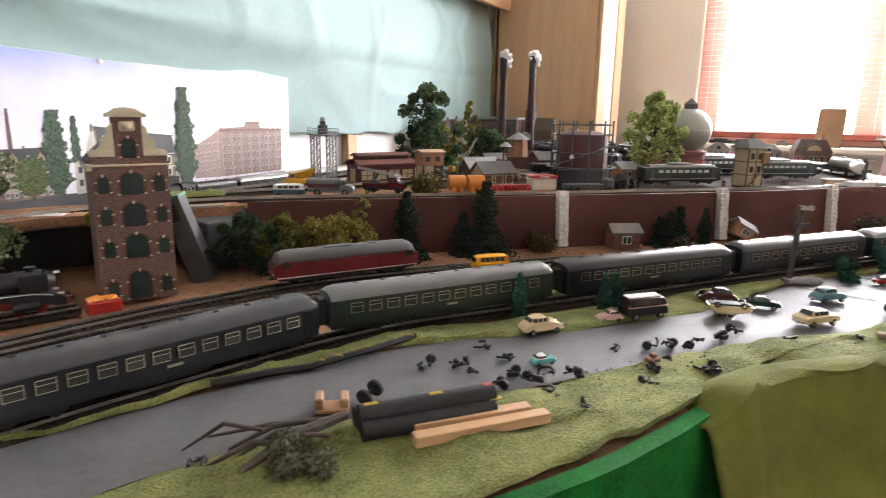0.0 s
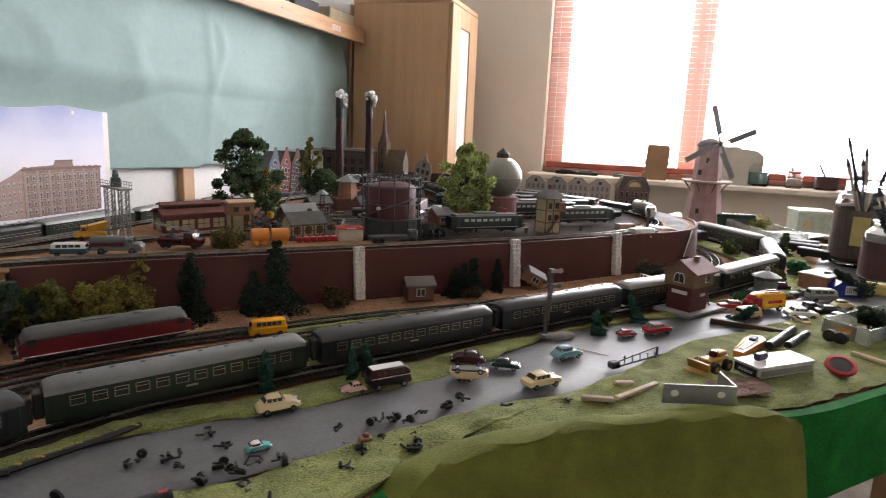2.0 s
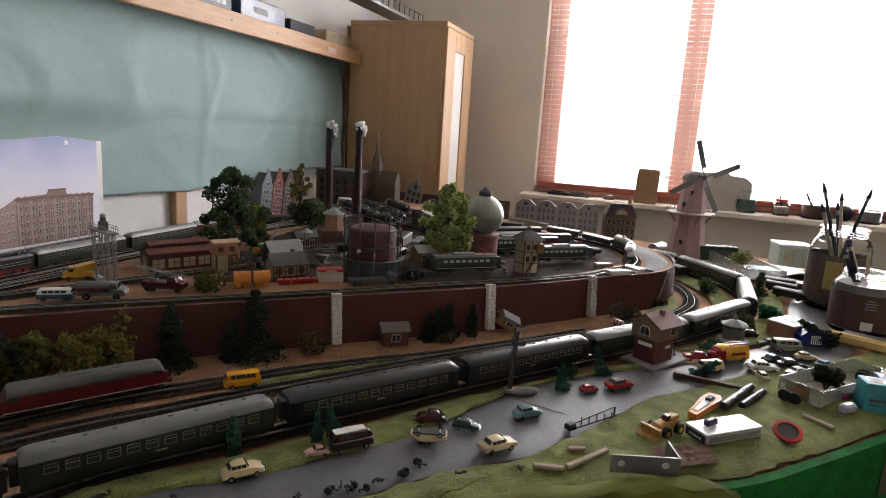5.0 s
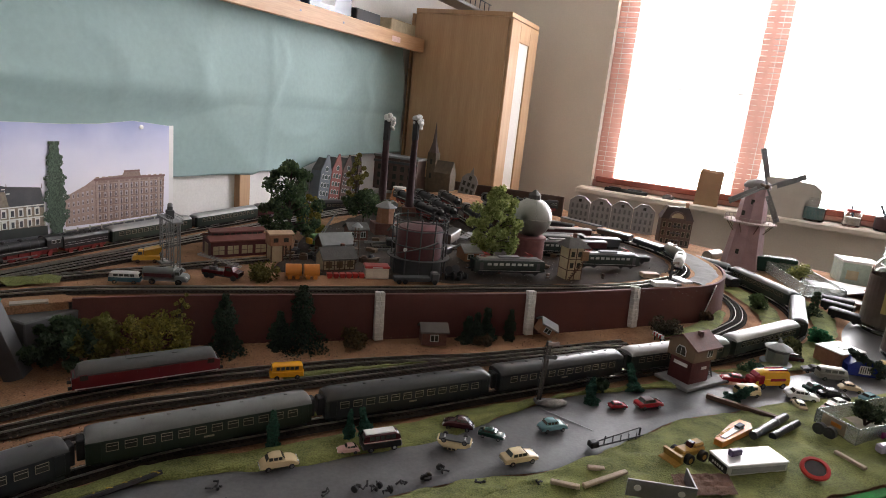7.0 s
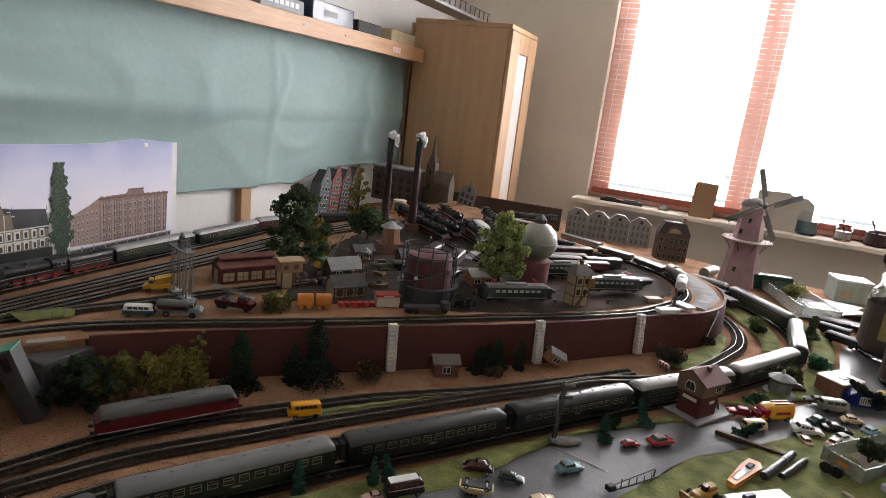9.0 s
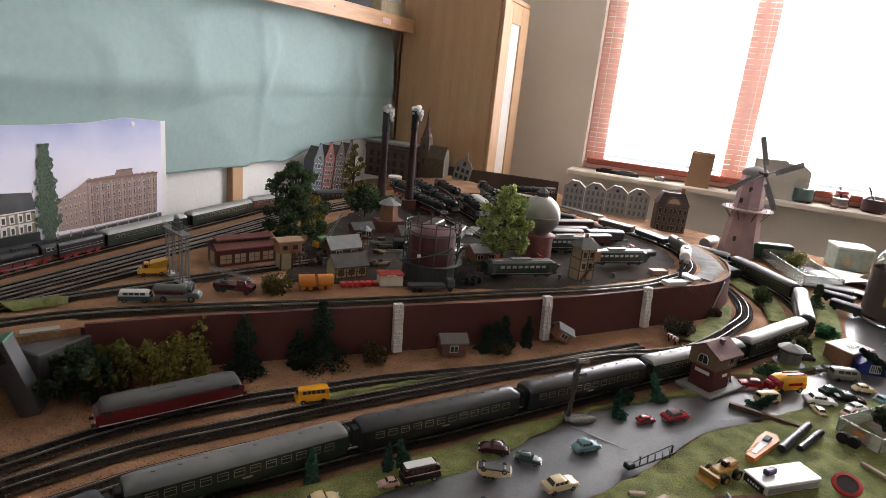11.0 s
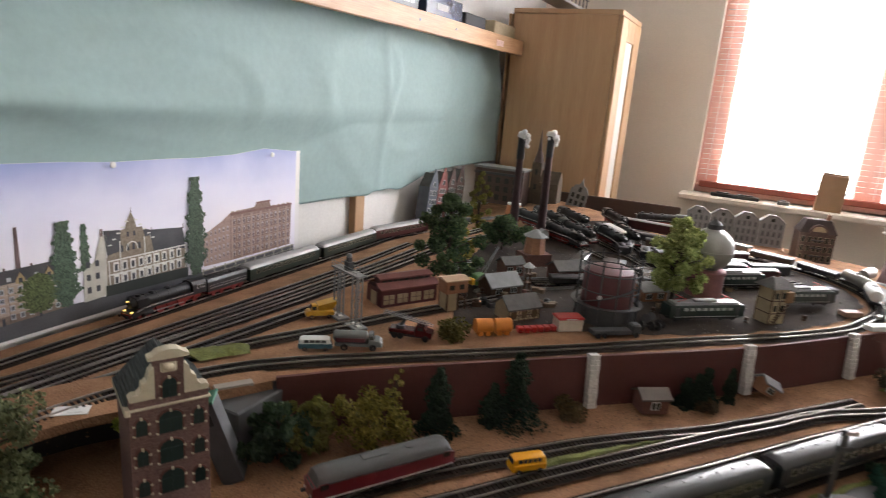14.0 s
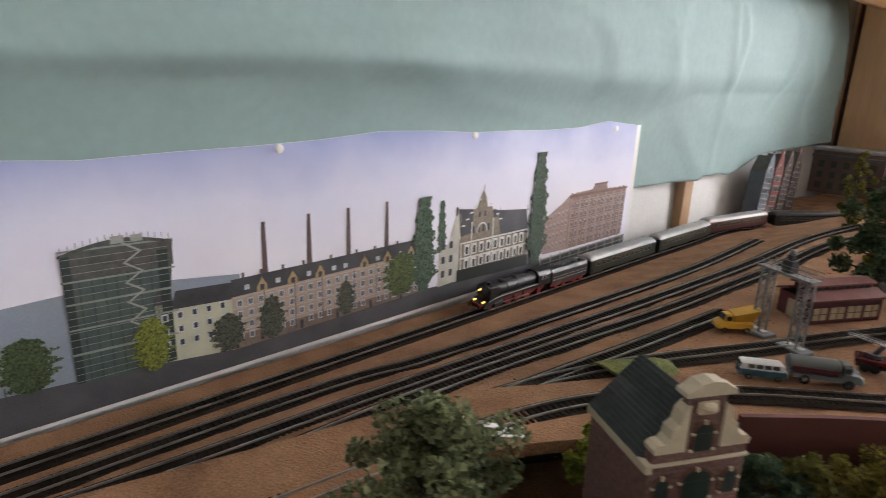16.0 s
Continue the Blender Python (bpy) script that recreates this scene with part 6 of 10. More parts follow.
# sheds, sidings and yard clutter
gable_house("grey_roofed_shed", "brown shed with a big light grey roof", 0.075, 1.335, 30, 0.075, 0.050, 0.022, 0.020, TIMBER, GREYP, win=(2, 1))
gable_house("small_roofed_shed", "small shed with a grey roof beside the tower", 0.115, 1.475, 25, 0.050, 0.038, 0.030, 0.012, BRICKR, SLATEM, win=(2, 1))
gable_house("tan_goods_shed", "low tan goods shed with pale roof", 0.405, 1.365, 18, 0.060, 0.050, 0.024, 0.012, OCHREB, mat("pale_roof", (0.36, 0.36, 0.34), 0.7, scale=40), win=(2, 1))
gable_house("brick_station_house", "dark brick house with dark grey roof", 0.240, 1.445, 20, 0.07, 0.05, 0.035, 0.015, BRICKR, SLATEM, win=(3, 1))
lt = thing("lattice_mast", pose(0.128, 1.305, dz(0.13, 1.3)), "small brown lattice mast", "mast")
for i in range(4):
    a = math.pi / 4 + i * math.pi / 2
    part("leg", Geo().cyl((0.009 * math.cos(a), 0.009 * math.sin(a), 0), (0.005 * math.cos(a), 0.005 * math.sin(a), 0.07), 0.001, n=5), TIMBER, lt)
for z in (0.018, 0.036, 0.054):
    part("ring", Geo().box(-0.007, 0.007, -0.007, 0.007, z, z + 0.0012), TIMBER, lt)
part("cap", Geo().lathe([(0.014, 0.070), (0.002, 0.079)], 8), GREYP, lt)
cr = thing("yard_crane", pose(0.030, 1.36, dz(0.03, 1.36), 0, 0, 40), "green and yellow yard crane with a slim jib", "crane")
part("cab", Geo().box(-0.014, 0.014, -0.010, 0.010, 0.008, 0.032, 0.002), mat("toy_green", (0.10, 0.22, 0.07), 0.45), cr)
part("counterweight", Geo().box(-0.024, -0.014, -0.009, 0.009, 0.010, 0.024, 0.002), YELLOW, cr)
part("base", Geo().cyl((0, 0, 0), (0, 0, 0.008), 0.014, n=16), DKGREY, cr)
part("jib", Geo().cyl((0.012, -0.005, 0.028), (0.055, 0, 0.085), 0.0012, n=5).cyl((0.012, 0.005, 0.028), (0.055, 0, 0.085), 0.0012, n=5), GREYP, cr)
for x, y, rz, m, L, nm, lb in ((0.022, 1.098, 14, ORANGE, 0.030, "orange_tank", "orange round tank lying by the rails"), (0.056, 1.106, 14, ORANGE, 0.030, "orange_tank", "short orange tank lying by the rails")):
    ob = thing(nm, pose(x, y, dz(x, y), 0, 0, rz), lb, "tank", "orange tanks")
    part("tank", Geo().cyl((-L / 2, 0, 0.016), (L / 2, 0, 0.016), 0.0125, n=18), m, ob, smooth=True)
    part("saddle", Geo().box(-L / 2 + 0.004, -L / 2 + 0.012, -0.010, 0.010, 0, 0.008).box(L / 2 - 0.012, L / 2 - 0.004, -0.010, 0.010, 0, 0.008), m, ob)
for i in range(6):
    ob = solo("red_trolley", Geo().box(-0.0055, 0.0055, -0.007, 0.007, 0.003, 0.010, 0.001).box(-0.004, 0.004, -0.005, 0.005, 0.0, 0.0035), REDP, pose(0.090 + i * 0.0125, 1.118 + i * 0.0035, dz(0.1, 1.12), 0, 0, 15), "small red open trolley in a row", "trolley", "red trolleys")
kh = thing("kiosk", pose(0.182, 1.148, dz(0.18, 1.148), 0, 0, 12), "white kiosk with a red roof sign", "model hut")
part("wall", Geo().box(-0.024, 0.024, -0.014, 0.014, 0, 0.022, 0.001), mat("cream_white", (0.55, 0.50, 0.42), 0.6), kh)
part("roof", Geo().box(-0.026, 0.026, -0.016, 0.016, 0.022, 0.027, 0.002), REDP, kh)
part("sign_bar", Geo().box(-0.010, 0.010, -0.0166, -0.0158, 0.0235, 0.0255), WHITEPL, kh)
lg = thing("low_loader", pose(0.262, 1.128, dz(0.26, 1.13), 0, 0, 12), "grey low flat lorry beside the gas holder", "lorry")
part("bed", Geo().box(-0.045, 0.030, -0.010, 0.010, 0.005, 0.014, 0.001), DKGREY, lg)
part("cab", Geo().box(0.032, 0.050, -0.010, 0.010, 0.004, 0.024, 0.003), DKGREY, lg)
for i, x in enumerate((-0.035, -0.022, 0.040)):
    for s in (-1, 1):
        part("wheel", Geo().cyl((x, s * 0.008, 0.005), (x, s * 0.0115, 0.005), 0.005, n=12), RUBBER, lg)
for i in range(5):
    solo("wheel_axle", Geo().cyl((-0.010, 0, 0.006), (-0.007, 0, 0.006), 0.0085, n=14).cyl((0.007, 0, 0.006), (0.010, 0, 0.006), 0.0085, n=14).cyl((-0.009, 0, 0.006), (0.009, 0, 0.006), 0.002, n=8), BLACKM,
         pose(0.335 + 0.014 * (i % 3), 1.165 + 0.012 * (i // 2), dz(0.34, 1.17) + 0.004 + 0.008 * (i // 3), 0, 10 * i, 25 * i), "dark loose wheel set heaped by the rails", "wheel set", "loose wheel sets")

# tall narrow gabled houses against the wall
def gabled(s, d, w, h, m, label, lean=0, z=0.0):
    ob = thing("gabled_house", frame_at(wallpt(s, d, z), A) @ pose(0, 0, 0, lean, 9, 0), label, "model house", "gabled houses by the wall")
    dep = 0.045
    n = 5
    outline = [(-w / 2, 0), (w / 2, 0), (w / 2, h * 0.70), (w * 0.36, h * 0.78), (w * 0.24, h * 0.88), (w * 0.10, h * 0.96), (w * 0.08, h), (-w * 0.08, h), (-w * 0.10, h * 0.96), (-w * 0.24, h * 0.88), (-w * 0.36, h * 0.78), (-w / 2, h * 0.70)]
    part("front", Geo().prism_y(outline, -dep, -dep + 0.003), m, ob)
    part("wall", Geo().box(-w / 2, w / 2, -dep + 0.003, 0, 0, h * 0.68), m, ob)
    part("roof", Geo().prism_y([(-w / 2, h * 0.68), (w / 2, h * 0.68), (0, h * 0.93)], -dep + 0.003, 0), SLATEM, ob)
    for j in range(5):
        for i in (-1, 0, 1):
            if j == 4 and i:
                continue
            x, zz = i * w * 0.29, h * (0.07 + 0.155 * j)
            ww, wh = w * (0.12 if i == 0 else 0.075), h * 0.045
            f = part("window", Geo().prism_y([(x - ww - 0.0008, zz - 0.001), (x + ww + 0.0008, zz - 0.001), (x + ww + 0.0008, zz + wh * 1.5), (x, zz + wh * 2.1), (x - ww - 0.0008, zz + wh * 1.5)], -dep - 0.0006, -dep + 0.0005), WHITEPL, ob)
            part("pane", Geo().prism_y([(x - ww, zz), (x + ww, zz), (x + ww, zz + wh * 1.4), (x, zz + wh * 1.9), (x - ww, zz + wh * 1.4)], -dep - 0.0011, -dep + 0.0005), DARKGL, f)


GREYST = mat("blue_grey_front", (0.10, 0.115, 0.135), 0.7, scale=60, var=0.2)
DKRED = mat("dark_red_front", (0.20, 0.062, 0.052), 0.7, scale=60, var=0.25)
BROWNF = mat("dark_brown_front", (0.09, 0.055, 0.045), 0.7, scale=60, var=0.25)
gabled(2.00, 0.020, 0.070, 0.205, GREYST, "blue-grey gabled house leaning at the wall")
gabled(2.073, 0.021, 0.070, 0.205, DKRED, "red gabled house leaning at the wall")
gabled(2.145, 0.024, 0.070, 0.20, BROWNF, "dark brown gabled house at the wall")
gabled(2.215, 0.026, 0.070, 0.205, BROWNF, "dark brown gabled house at the wall")

# dark factory, church and town gate in the corner
fc = thing("corner_factory", frame_at(wallpt(2.40, 0.175, 0.05), N), "dark brown factory block with grey flat roof", "model factory")
part("wall", Geo().box(-0.105, 0.105, -0.03, 0.05, 0, 0.140), BROWNF, fc)
part("roof", Geo().box(-0.110, 0.110, -0.035, 0.055, 0.140, 0.150, 0.002), GREYP, fc)
part("parapet", Geo().box(-0.107, 0.107, -0.036, -0.031, 0.118, 0.128, 0.001), DKGREY, fc)
for i in range(5):
    for j in range(3):
        part("window", Geo().box(-0.085 + i * 0.037, -0.067 + i * 0.037, -0.0312, -0.0298, 0.016 + j * 0.035, 0.038 + j * 0.035), PANE, fc)
ch = thing("town_church", frame_at(wallpt(2.47, 0.305, 0.06), N), "grey-brown church tower with a slim spire", "model church")
part("tower", Geo().box(-0.020, 0.020, -0.020, 0.020, 0, 0.17), mat("stone_tan", (0.10, 0.075, 0.05), 0.8, scale=80, var=0.3), ch)
part("spire", Geo().lathe([(0.024, 0.17), (0.010, 0.215), (0.001, 0.30)], 8), BROWNF, ch)
part("nave", Geo().prism_x([(-0.030, 0), (0.030, 0), (0.030, 0.09), (0, 0.14), (-0.030, 0.09)], 0.02, 0.10), mat("stone_tan", (0.10, 0.075, 0.05)), ch)
for z in (0.06, 0.12):
    part("window", Geo().box(-0.005, 0.005, -0.0212, -0.0198, z, z + 0.022), PANE, ch)
tg = thing("gabled_card_front", frame_at(Vector((0.500, 2.52, 0.045)), WIN) @ pose(0, 0, 0, 0, 12, 0), "loose grey gabled house front leaning at the board", "model house")
tw = 0.075
part("front", Geo().prism_y([(-tw / 2, 0), (tw / 2, 0), (tw / 2, 0.095), (tw * 0.3, 0.115), (tw * 0.12, 0.12), (0, 0.15), (-tw * 0.12, 0.12), (-tw * 0.3, 0.115), (-tw / 2, 0.095)], -0.004, 0.0), mat("pale_grey_front", (0.22, 0.21, 0.20), 0.7, scale=60), tg)
for j in range(4):
    for i in ((-1, 0, 1) if j < 3 else (0,)):
        part("window", Geo().box(i * 0.022 - 0.006, i * 0.022 + 0.006, -0.0046, -0.0035, 0.008 + j * 0.028, 0.026 + j * 0.028), PANE, tg)
solo("back_board", Geo().box(-0.70, 0.0, 0.0, 0.012, -0.004, 0.102, 0.002), mat("dark_brown_board", (0.075, 0.043, 0.030), 0.7, scale=10, var=0.25), frame_at(Vector((0.928, 2.50, 0)), Vector((0.916, -0.40, 0))), "dark brown board along the back of the layout", "board")

# grey row of houses and the brick corner house
rh = thing("grey_house_row", frame_at(Vector((0.945, 2.485, -0.004)), Vector((0.335, -0.135, 0))), "row of pale grey gabled houses", "model houses")
GREYF = mat("pale_grey_render", (0.32, 0.315, 0.31), 0.75, scale=60, var=0.22, bump=0.15)
for i in range(4):
    x0 = 0.005 + i * 0.088
    part("house_front", Geo().prism_y([(x0, 0), (x0 + 0.086, 0), (x0 + 0.086, 0.095), (x0 + 0.058, 0.118), (x0 + 0.028, 0.120), (x0, 0.097)], 0.0, 0.05), GREYF, rh)
    part("roof_edge", Geo().tube([(x0, -0.002, 0.098), (x0 + 0.028, -0.002, 0.122), (x0 + 0.058, -0.002, 0.120), (x0 + 0.086, -0.002, 0.096)], 0.0022, 5), GREYP, rh)
    for j in range(3):
        for k in range(4):
            f = part("window", Geo().box(x0 + 0.0095 + k * 0.0195, x0 + 0.0195 + k * 0.0195, -0.0012, 0.0004, 0.010 + j * 0.030, 0.031 + j * 0.030), GREYP, rh)
            part("pane", Geo().box(x0 + 0.0110 + k * 0.0195, x0 + 0.0180 + k * 0.0195, -0.0016, 0.0004, 0.012 + j * 0.030, 0.028 + j * 0.030), mat("dull_grey_pane", (0.13, 0.13, 0.135), 0.4, scale=80, var=0.4), f)
    part("attic_window", Geo().box(x0 + 0.037, x0 + 0.049, -0.0012, 0.0004, 0.098, 0.110), PANE, rh)
bh = thing("brick_corner_house", frame_at(Vector((1.225, 2.175, -0.004)), Vector((0.95, -0.25, 0))), "brown brick corner house with mansard roof and arched gable", "model house")
CHB = mat("brown_grey_brick", (0.075, 0.050, 0.042), 0.75, scale=160, col2=(0.17, 0.12, 0.10), bump=0.3, fine=500)
part("wall", Geo().box(0, 0.115, 0, 0.07, 0, 0.105), CHB, bh)
part("mansard_roof", Geo().loft([[(-0.003, -0.003, 0.105), (0.118, -0.003, 0.105), (0.118, 0.073, 0.105), (-0.003, 0.073, 0.105)], [(0.018, 0.014, 0.150), (0.097, 0.014, 0.150), (0.097, 0.056, 0.150), (0.018, 0.056, 0.150)]]), mat("brown_mansard", (0.065, 0.045, 0.042), 0.7, scale=60), bh)
part("gable", Geo().prism_y([(0.028, 0.10)] + [(0.0575 - 0.030 * math.cos(math.pi * i / 10), 0.108 + 0.028 * math.sin(math.pi * i / 10)) for i in range(11)] + [(0.087, 0.10)], -0.005, 0.02), CHB, bh)
part("fanlight", Geo().prism_y([(0.0575 - 0.022 * math.cos(math.pi * i / 10), 0.111 + 0.019 * math.sin(math.pi * i / 10)) for i in range(11)], -0.006, -0.0045), CREAM, bh)
for j in range(3):
    part("balcony", Geo().box(0.040, 0.075, -0.010, 0, 0.022 + j * 0.028, 0.026 + j * 0.028), DKGREY, bh)
    for x in (0.008, 0.028, 0.048, 0.062, 0.082, 0.100):
        f = part("window", Geo().box(x - 0.0012, x + 0.0102, -0.0010, 0.0004, 0.0068 + j * 0.032, 0.0285 + j * 0.032), CREAMF, bh)
        part("pane", Geo().box(x, x + 0.009, -0.0014, 0.0004, 0.008 + j * 0.032, 0.027 + j * 0.032), PANE, f)
part("chimney", Geo().box(0.085, 0.097, 0.03, 0.042, 0.145, 0.168), OCHREB, bh)

# windmill
ml = thing("windmill", pose(1.412, 1.905, -0.004, 0, 0, -32), "pinkish tower windmill with gallery and grey sails", "windmill")
part("tower", Geo().lathe([(0.066, 0), (0.056, 0.08), (0.048, 0.155), (0.043, 0.22), (0.038, 0.275)], 8), PINKST, ml)
part("gallery", Geo().lathe([(0.045, 0.150), (0.082, 0.158), (0.082, 0.162), (0.045, 0.162)], 24), mat("pale_deck", (0.36, 0.29, 0.26), 0.7), ml)
g = Geo()
for i in range(24):
    a = 2 * math.pi * i / 24
    g.cyl((0.080 * math.cos(a), 0.080 * math.sin(a), 0.162), (0.080 * math.cos(a), 0.080 * math.sin(a), 0.176), 0.0008, n=4)
g.tube([(0.080 * math.cos(2 * math.pi * i / 32), 0.080 * math.sin(2 * math.pi * i / 32), 0.176) for i in range(33)], 0.0008, 4)
part("gallery_rail", g, mat("pale_deck", (0.45, 0.38, 0.34)), ml)
for i in range(8):
    a = 2 * math.pi * (i + 0.5) / 8
    part("strut", Geo().cyl((0.050 * math.cos(a), 0.050 * math.sin(a), 0.125), (0.076 * math.cos(a), 0.076 * math.sin(a), 0.157), 0.0015, n=5), TIMBER, ml)
part("cap", Geo().lathe([(0.043, 0.275), (0.043, 0.283), (0.034, 0.296), (0.012, 0.304), (0.001, 0.306)], 16), mat("cap_grey", (0.18, 0.165, 0.16), 0.7, scale=50), ml, smooth=True)
for a, z in ((250, 0.06), (235, 0.19), (265, 0.23)):
    r = 0.060 - 0.09 * z + 0.0005
    c = Vector((r * math.cos(radians(a)), r * math.sin(radians(a)), z))
    part("window", Geo().box(-0.005, 0.005, -0.002, 0.003, -0.008, 0.008), PANE, ml, at=Matrix.Translation(c) @ pose(0, 0, 0, 0, 0, a + 90))
hub = Vector((0.0, -0.072, 0.288))
hm = pose(0, 0, 0, 0, 0, 22) @ Matrix.Translation(hub) @ pose(0, 0, 0, 0, 0, 4)
part("shaft", Geo().cyl((0, 0, 0), (0, 0.06, 0.004), 0.005, n=10).ball((0, -0.003, 0), 0.008), TIMBER, ml, at=hm)
for a in (-19, 67, 151, 240):
    g = Geo()
    g.box(-0.0025, 0.0025, -0.003, 0.001, 0.0, 0.125)
    g.box(-0.004, 0.0145, -0.001, 0.0005, 0.030, 0.125)
    for i in range(10):
        g.box(-0.005, 0.0155, -0.0024, -0.001, 0.030 + i * 0.0104, 0.0315 + i * 0.0104)
    part("sail", g, GREYP, ml, at=hm @ pose(0, 0, 0, 0, a, 0))

# things on the window sill
cbx = thing("cardboard_box", frame_at(winpt(0.520, -0.070, 0.0955), WIN) @ pose(0, 0, 0, 0, 2, 0), "brown cardboard box standing on the window sill", "box")
part("carton", Geo().box(0, 0.104, -0.02, 0.03, 0, 0.160, 0.002), CARD, cbx)
part("flap", Geo().box(0.003, 0.101, 0.0, 0.004, 0.160, 0.168), CARD, cbx)
wb = thing("white_carton", frame_at(winpt(0.80, -0.075, 0.0955), WIN), "pale carton with a notched top on the sill", "box")
part("carton", Geo().prism_y([(0, 0), (0.235, 0), (0.235, 0.135), (0.205, 0.16), (0.14, 0.165), (0.13, 0.175), (0, 0.17)], 0, 0.04), mat("pale_card", (0.52, 0.48, 0.42), 0.8, scale=20, var=0.1), wb)
for k, l, m in ((0.14, 0.10, BLACKM), (0.24, 0.12, DKGREY), (0.40, 0.05, GREYP)):
    solo("model_wagon_part", Geo().box(-l / 2, l / 2, -0.014, 0.014, 0, 0.016, 0.002).box(-l * 0.3, l * 0.3, -0.010, 0.010, 0.016, 0.022, 0.002), m, frame_at(winpt(k, -0.055, 0.0955), WIN), "dark loose model part lying on the sill", "model part", "parts on the sill")

# ---- trees ----
def leaf(g, r, c, size, flat=0.0):
    a = Vector((r.gauss(0, 1), r.gauss(0, 1), r.gauss(0, 1) * (1 - flat) + flat * 2)).normalized()
    b = a.orthogonal().normalized()
    b.rotate(Matrix.Rotation(r.uniform(0, 6.28), 3, a))
    d = a.cross(b)
    s = size * r.uniform(0.7, 1.45)
    c = Vector(c)
    g.add([c - b * s, c - d * s * 0.75 + a * s * 0.3, c + b * s, c + d * s * 0.75 + a * s * 0.3], [(0, 1, 2), (0, 2, 3)])


def broad_tree(label, x, y, z, h, w, c1, c2, seed, trunk=0.25, leaves=2600, size=0.0038, clumps=26, squash=1.0, name="model_tree", lean=0):
    r = random.Random(seed)
    ob = thing(name, pose(x, y, z, 0, lean, r.uniform(0, 360)), label, "model tree", "model trees")
    bark = mat("tree_bark", (0.06, 0.042, 0.028), 0.9, scale=150, var=0.4, bump=0.5)
    t = Geo().tube([(0, 0, -0.002), (h * 0.01, 0, h * 0.25), (-h * 0.01, h * 0.01, h * 0.55), (0, 0, h * 0.85)], [h * 0.028, h * 0.020, h * 0.013, h * 0.004], 7)
    g = Geo()
    for i in range(clumps):
        k = (i + 0.5) / clumps
        zz = h * (trunk + (0.95 - trunk) * k) + r.uniform(-0.05, 0.05) * h
        prof = math.sqrt(max(0.03, 1 - (2 * (k - 0.38)) ** 2 * (0.75 if k > 0.38 else 1.2)))
        rad = w / 2 * prof * r.uniform(0.35, 1.15)
        a = i * 2.4 + r.uniform(-0.4, 0.4)
        c = Vector((rad * math.cos(a), rad * math.sin(a), zz))
        t.tube([(0, 0, zz * 0.75), tuple(c * 0.55 + Vector((0, 0, zz * 0.40))), tuple(c)], [h * 0.008, h * 0.005, h * 0.002], 5)
        cr = w * r.uniform(0.08, 0.16) * (0.7 + 0.4 * prof)
        for j in range(int(1.7 * leaves) // clumps):
            d = Vector((r.gauss(0, 1), r.gauss(0, 1), r.gauss(0, 1) * 0.75 * squash))
            d = d.normalized() * cr * r.random() ** 0.4
            leaf(g, r, c + d, size)
    part("trunk", t, bark, ob)
    part("crown", g, island_mat("leaves_%d_%d" % (int(c1[1] * 1000), int(c2[1] * 1000)), tuple(1.2 * q for q in c1), tuple(1.25 * q for q in c2), 0.85, thin=0.4), ob)
    return ob


def conifer(label, x, y, z, h, w, seed, c1=(0.010, 0.022, 0.012), c2=(0.036, 0.062, 0.034), leaves=1700, lean=0, size=0.0020):
    r = random.Random(seed)
    ob = thing("model_conifer", pose(x, y, z, 0, lean, r.uniform(0, 360)), label, "model tree", "model conifers")
    part("trunk", Geo().cyl((0, 0, -0.002), (0, 0, h * 0.9), h * 0.025, h * 0.005, 6), MATS["tree_bark"], ob)
    g = Geo()
    tiers = max(6, int(h / 0.010))
    for i in range(int(3.4 * leaves)):
        k = int(r.random() ** 1.5 * tiers) / tiers
        rad = w * 0.72 * (1 - k) ** 0.9 * (0.75 + 0.3 * math.sin(9 * k + seed)) * r.random() ** 0.5 + 0.002
        a = r.uniform(0, 6.283)
        rad *= 0.85 + 0.2 * math.sin(a * 5 + k * 20)
        leaf(g, r, (rad * math.cos(a), rad * math.sin(a), h * (0.06 + 0.94 * k) - rad * 0.30 + r.gauss(0, 0.002)), size)
    part("crown", g, island_mat("needles_%d" % int(c2[1] * 1000), c1, c2, 0.9, thin=0.25), ob)
    return ob


def bush(label, x, y, z, w, h, c1, c2, seed, leaves=900, size=0.003):
    r = random.Random(seed)
    ob = thing("model_bush", pose(x, y, z), label, "bush", "model bushes")
    g = Geo()
    t = Geo()
    for i in range(7):
        a, rr = r.uniform(0, 6.28), r.uniform(0.1, 0.4) * w
        c = Vector((rr * math.cos(a), rr * math.sin(a), h * r.uniform(0.3, 0.75)))
        t.tube([(0, 0, -0.001), tuple(c * 0.6), tuple(c)], [0.0016, 0.0012, 0.0006], 5)
        for j in range(leaves // 7):
            d = Vector((r.gauss(0, 1), r.gauss(0, 1), r.gauss(0, 0.8))).normalized() * r.random() ** 0.4 * w * 0.26
            p = c + d
            p.z = max(p.z, 0.001)
            leaf(g, r, p, size)
    part("twigs", t, MATS["tree_bark"], ob)
    part("foliage", g, island_mat("bush_%d_%d" % (int(c1[0] * 1000), int(c2[1] * 1000)), c1, c2, 0.9, thin=0.3), ob)
    return ob


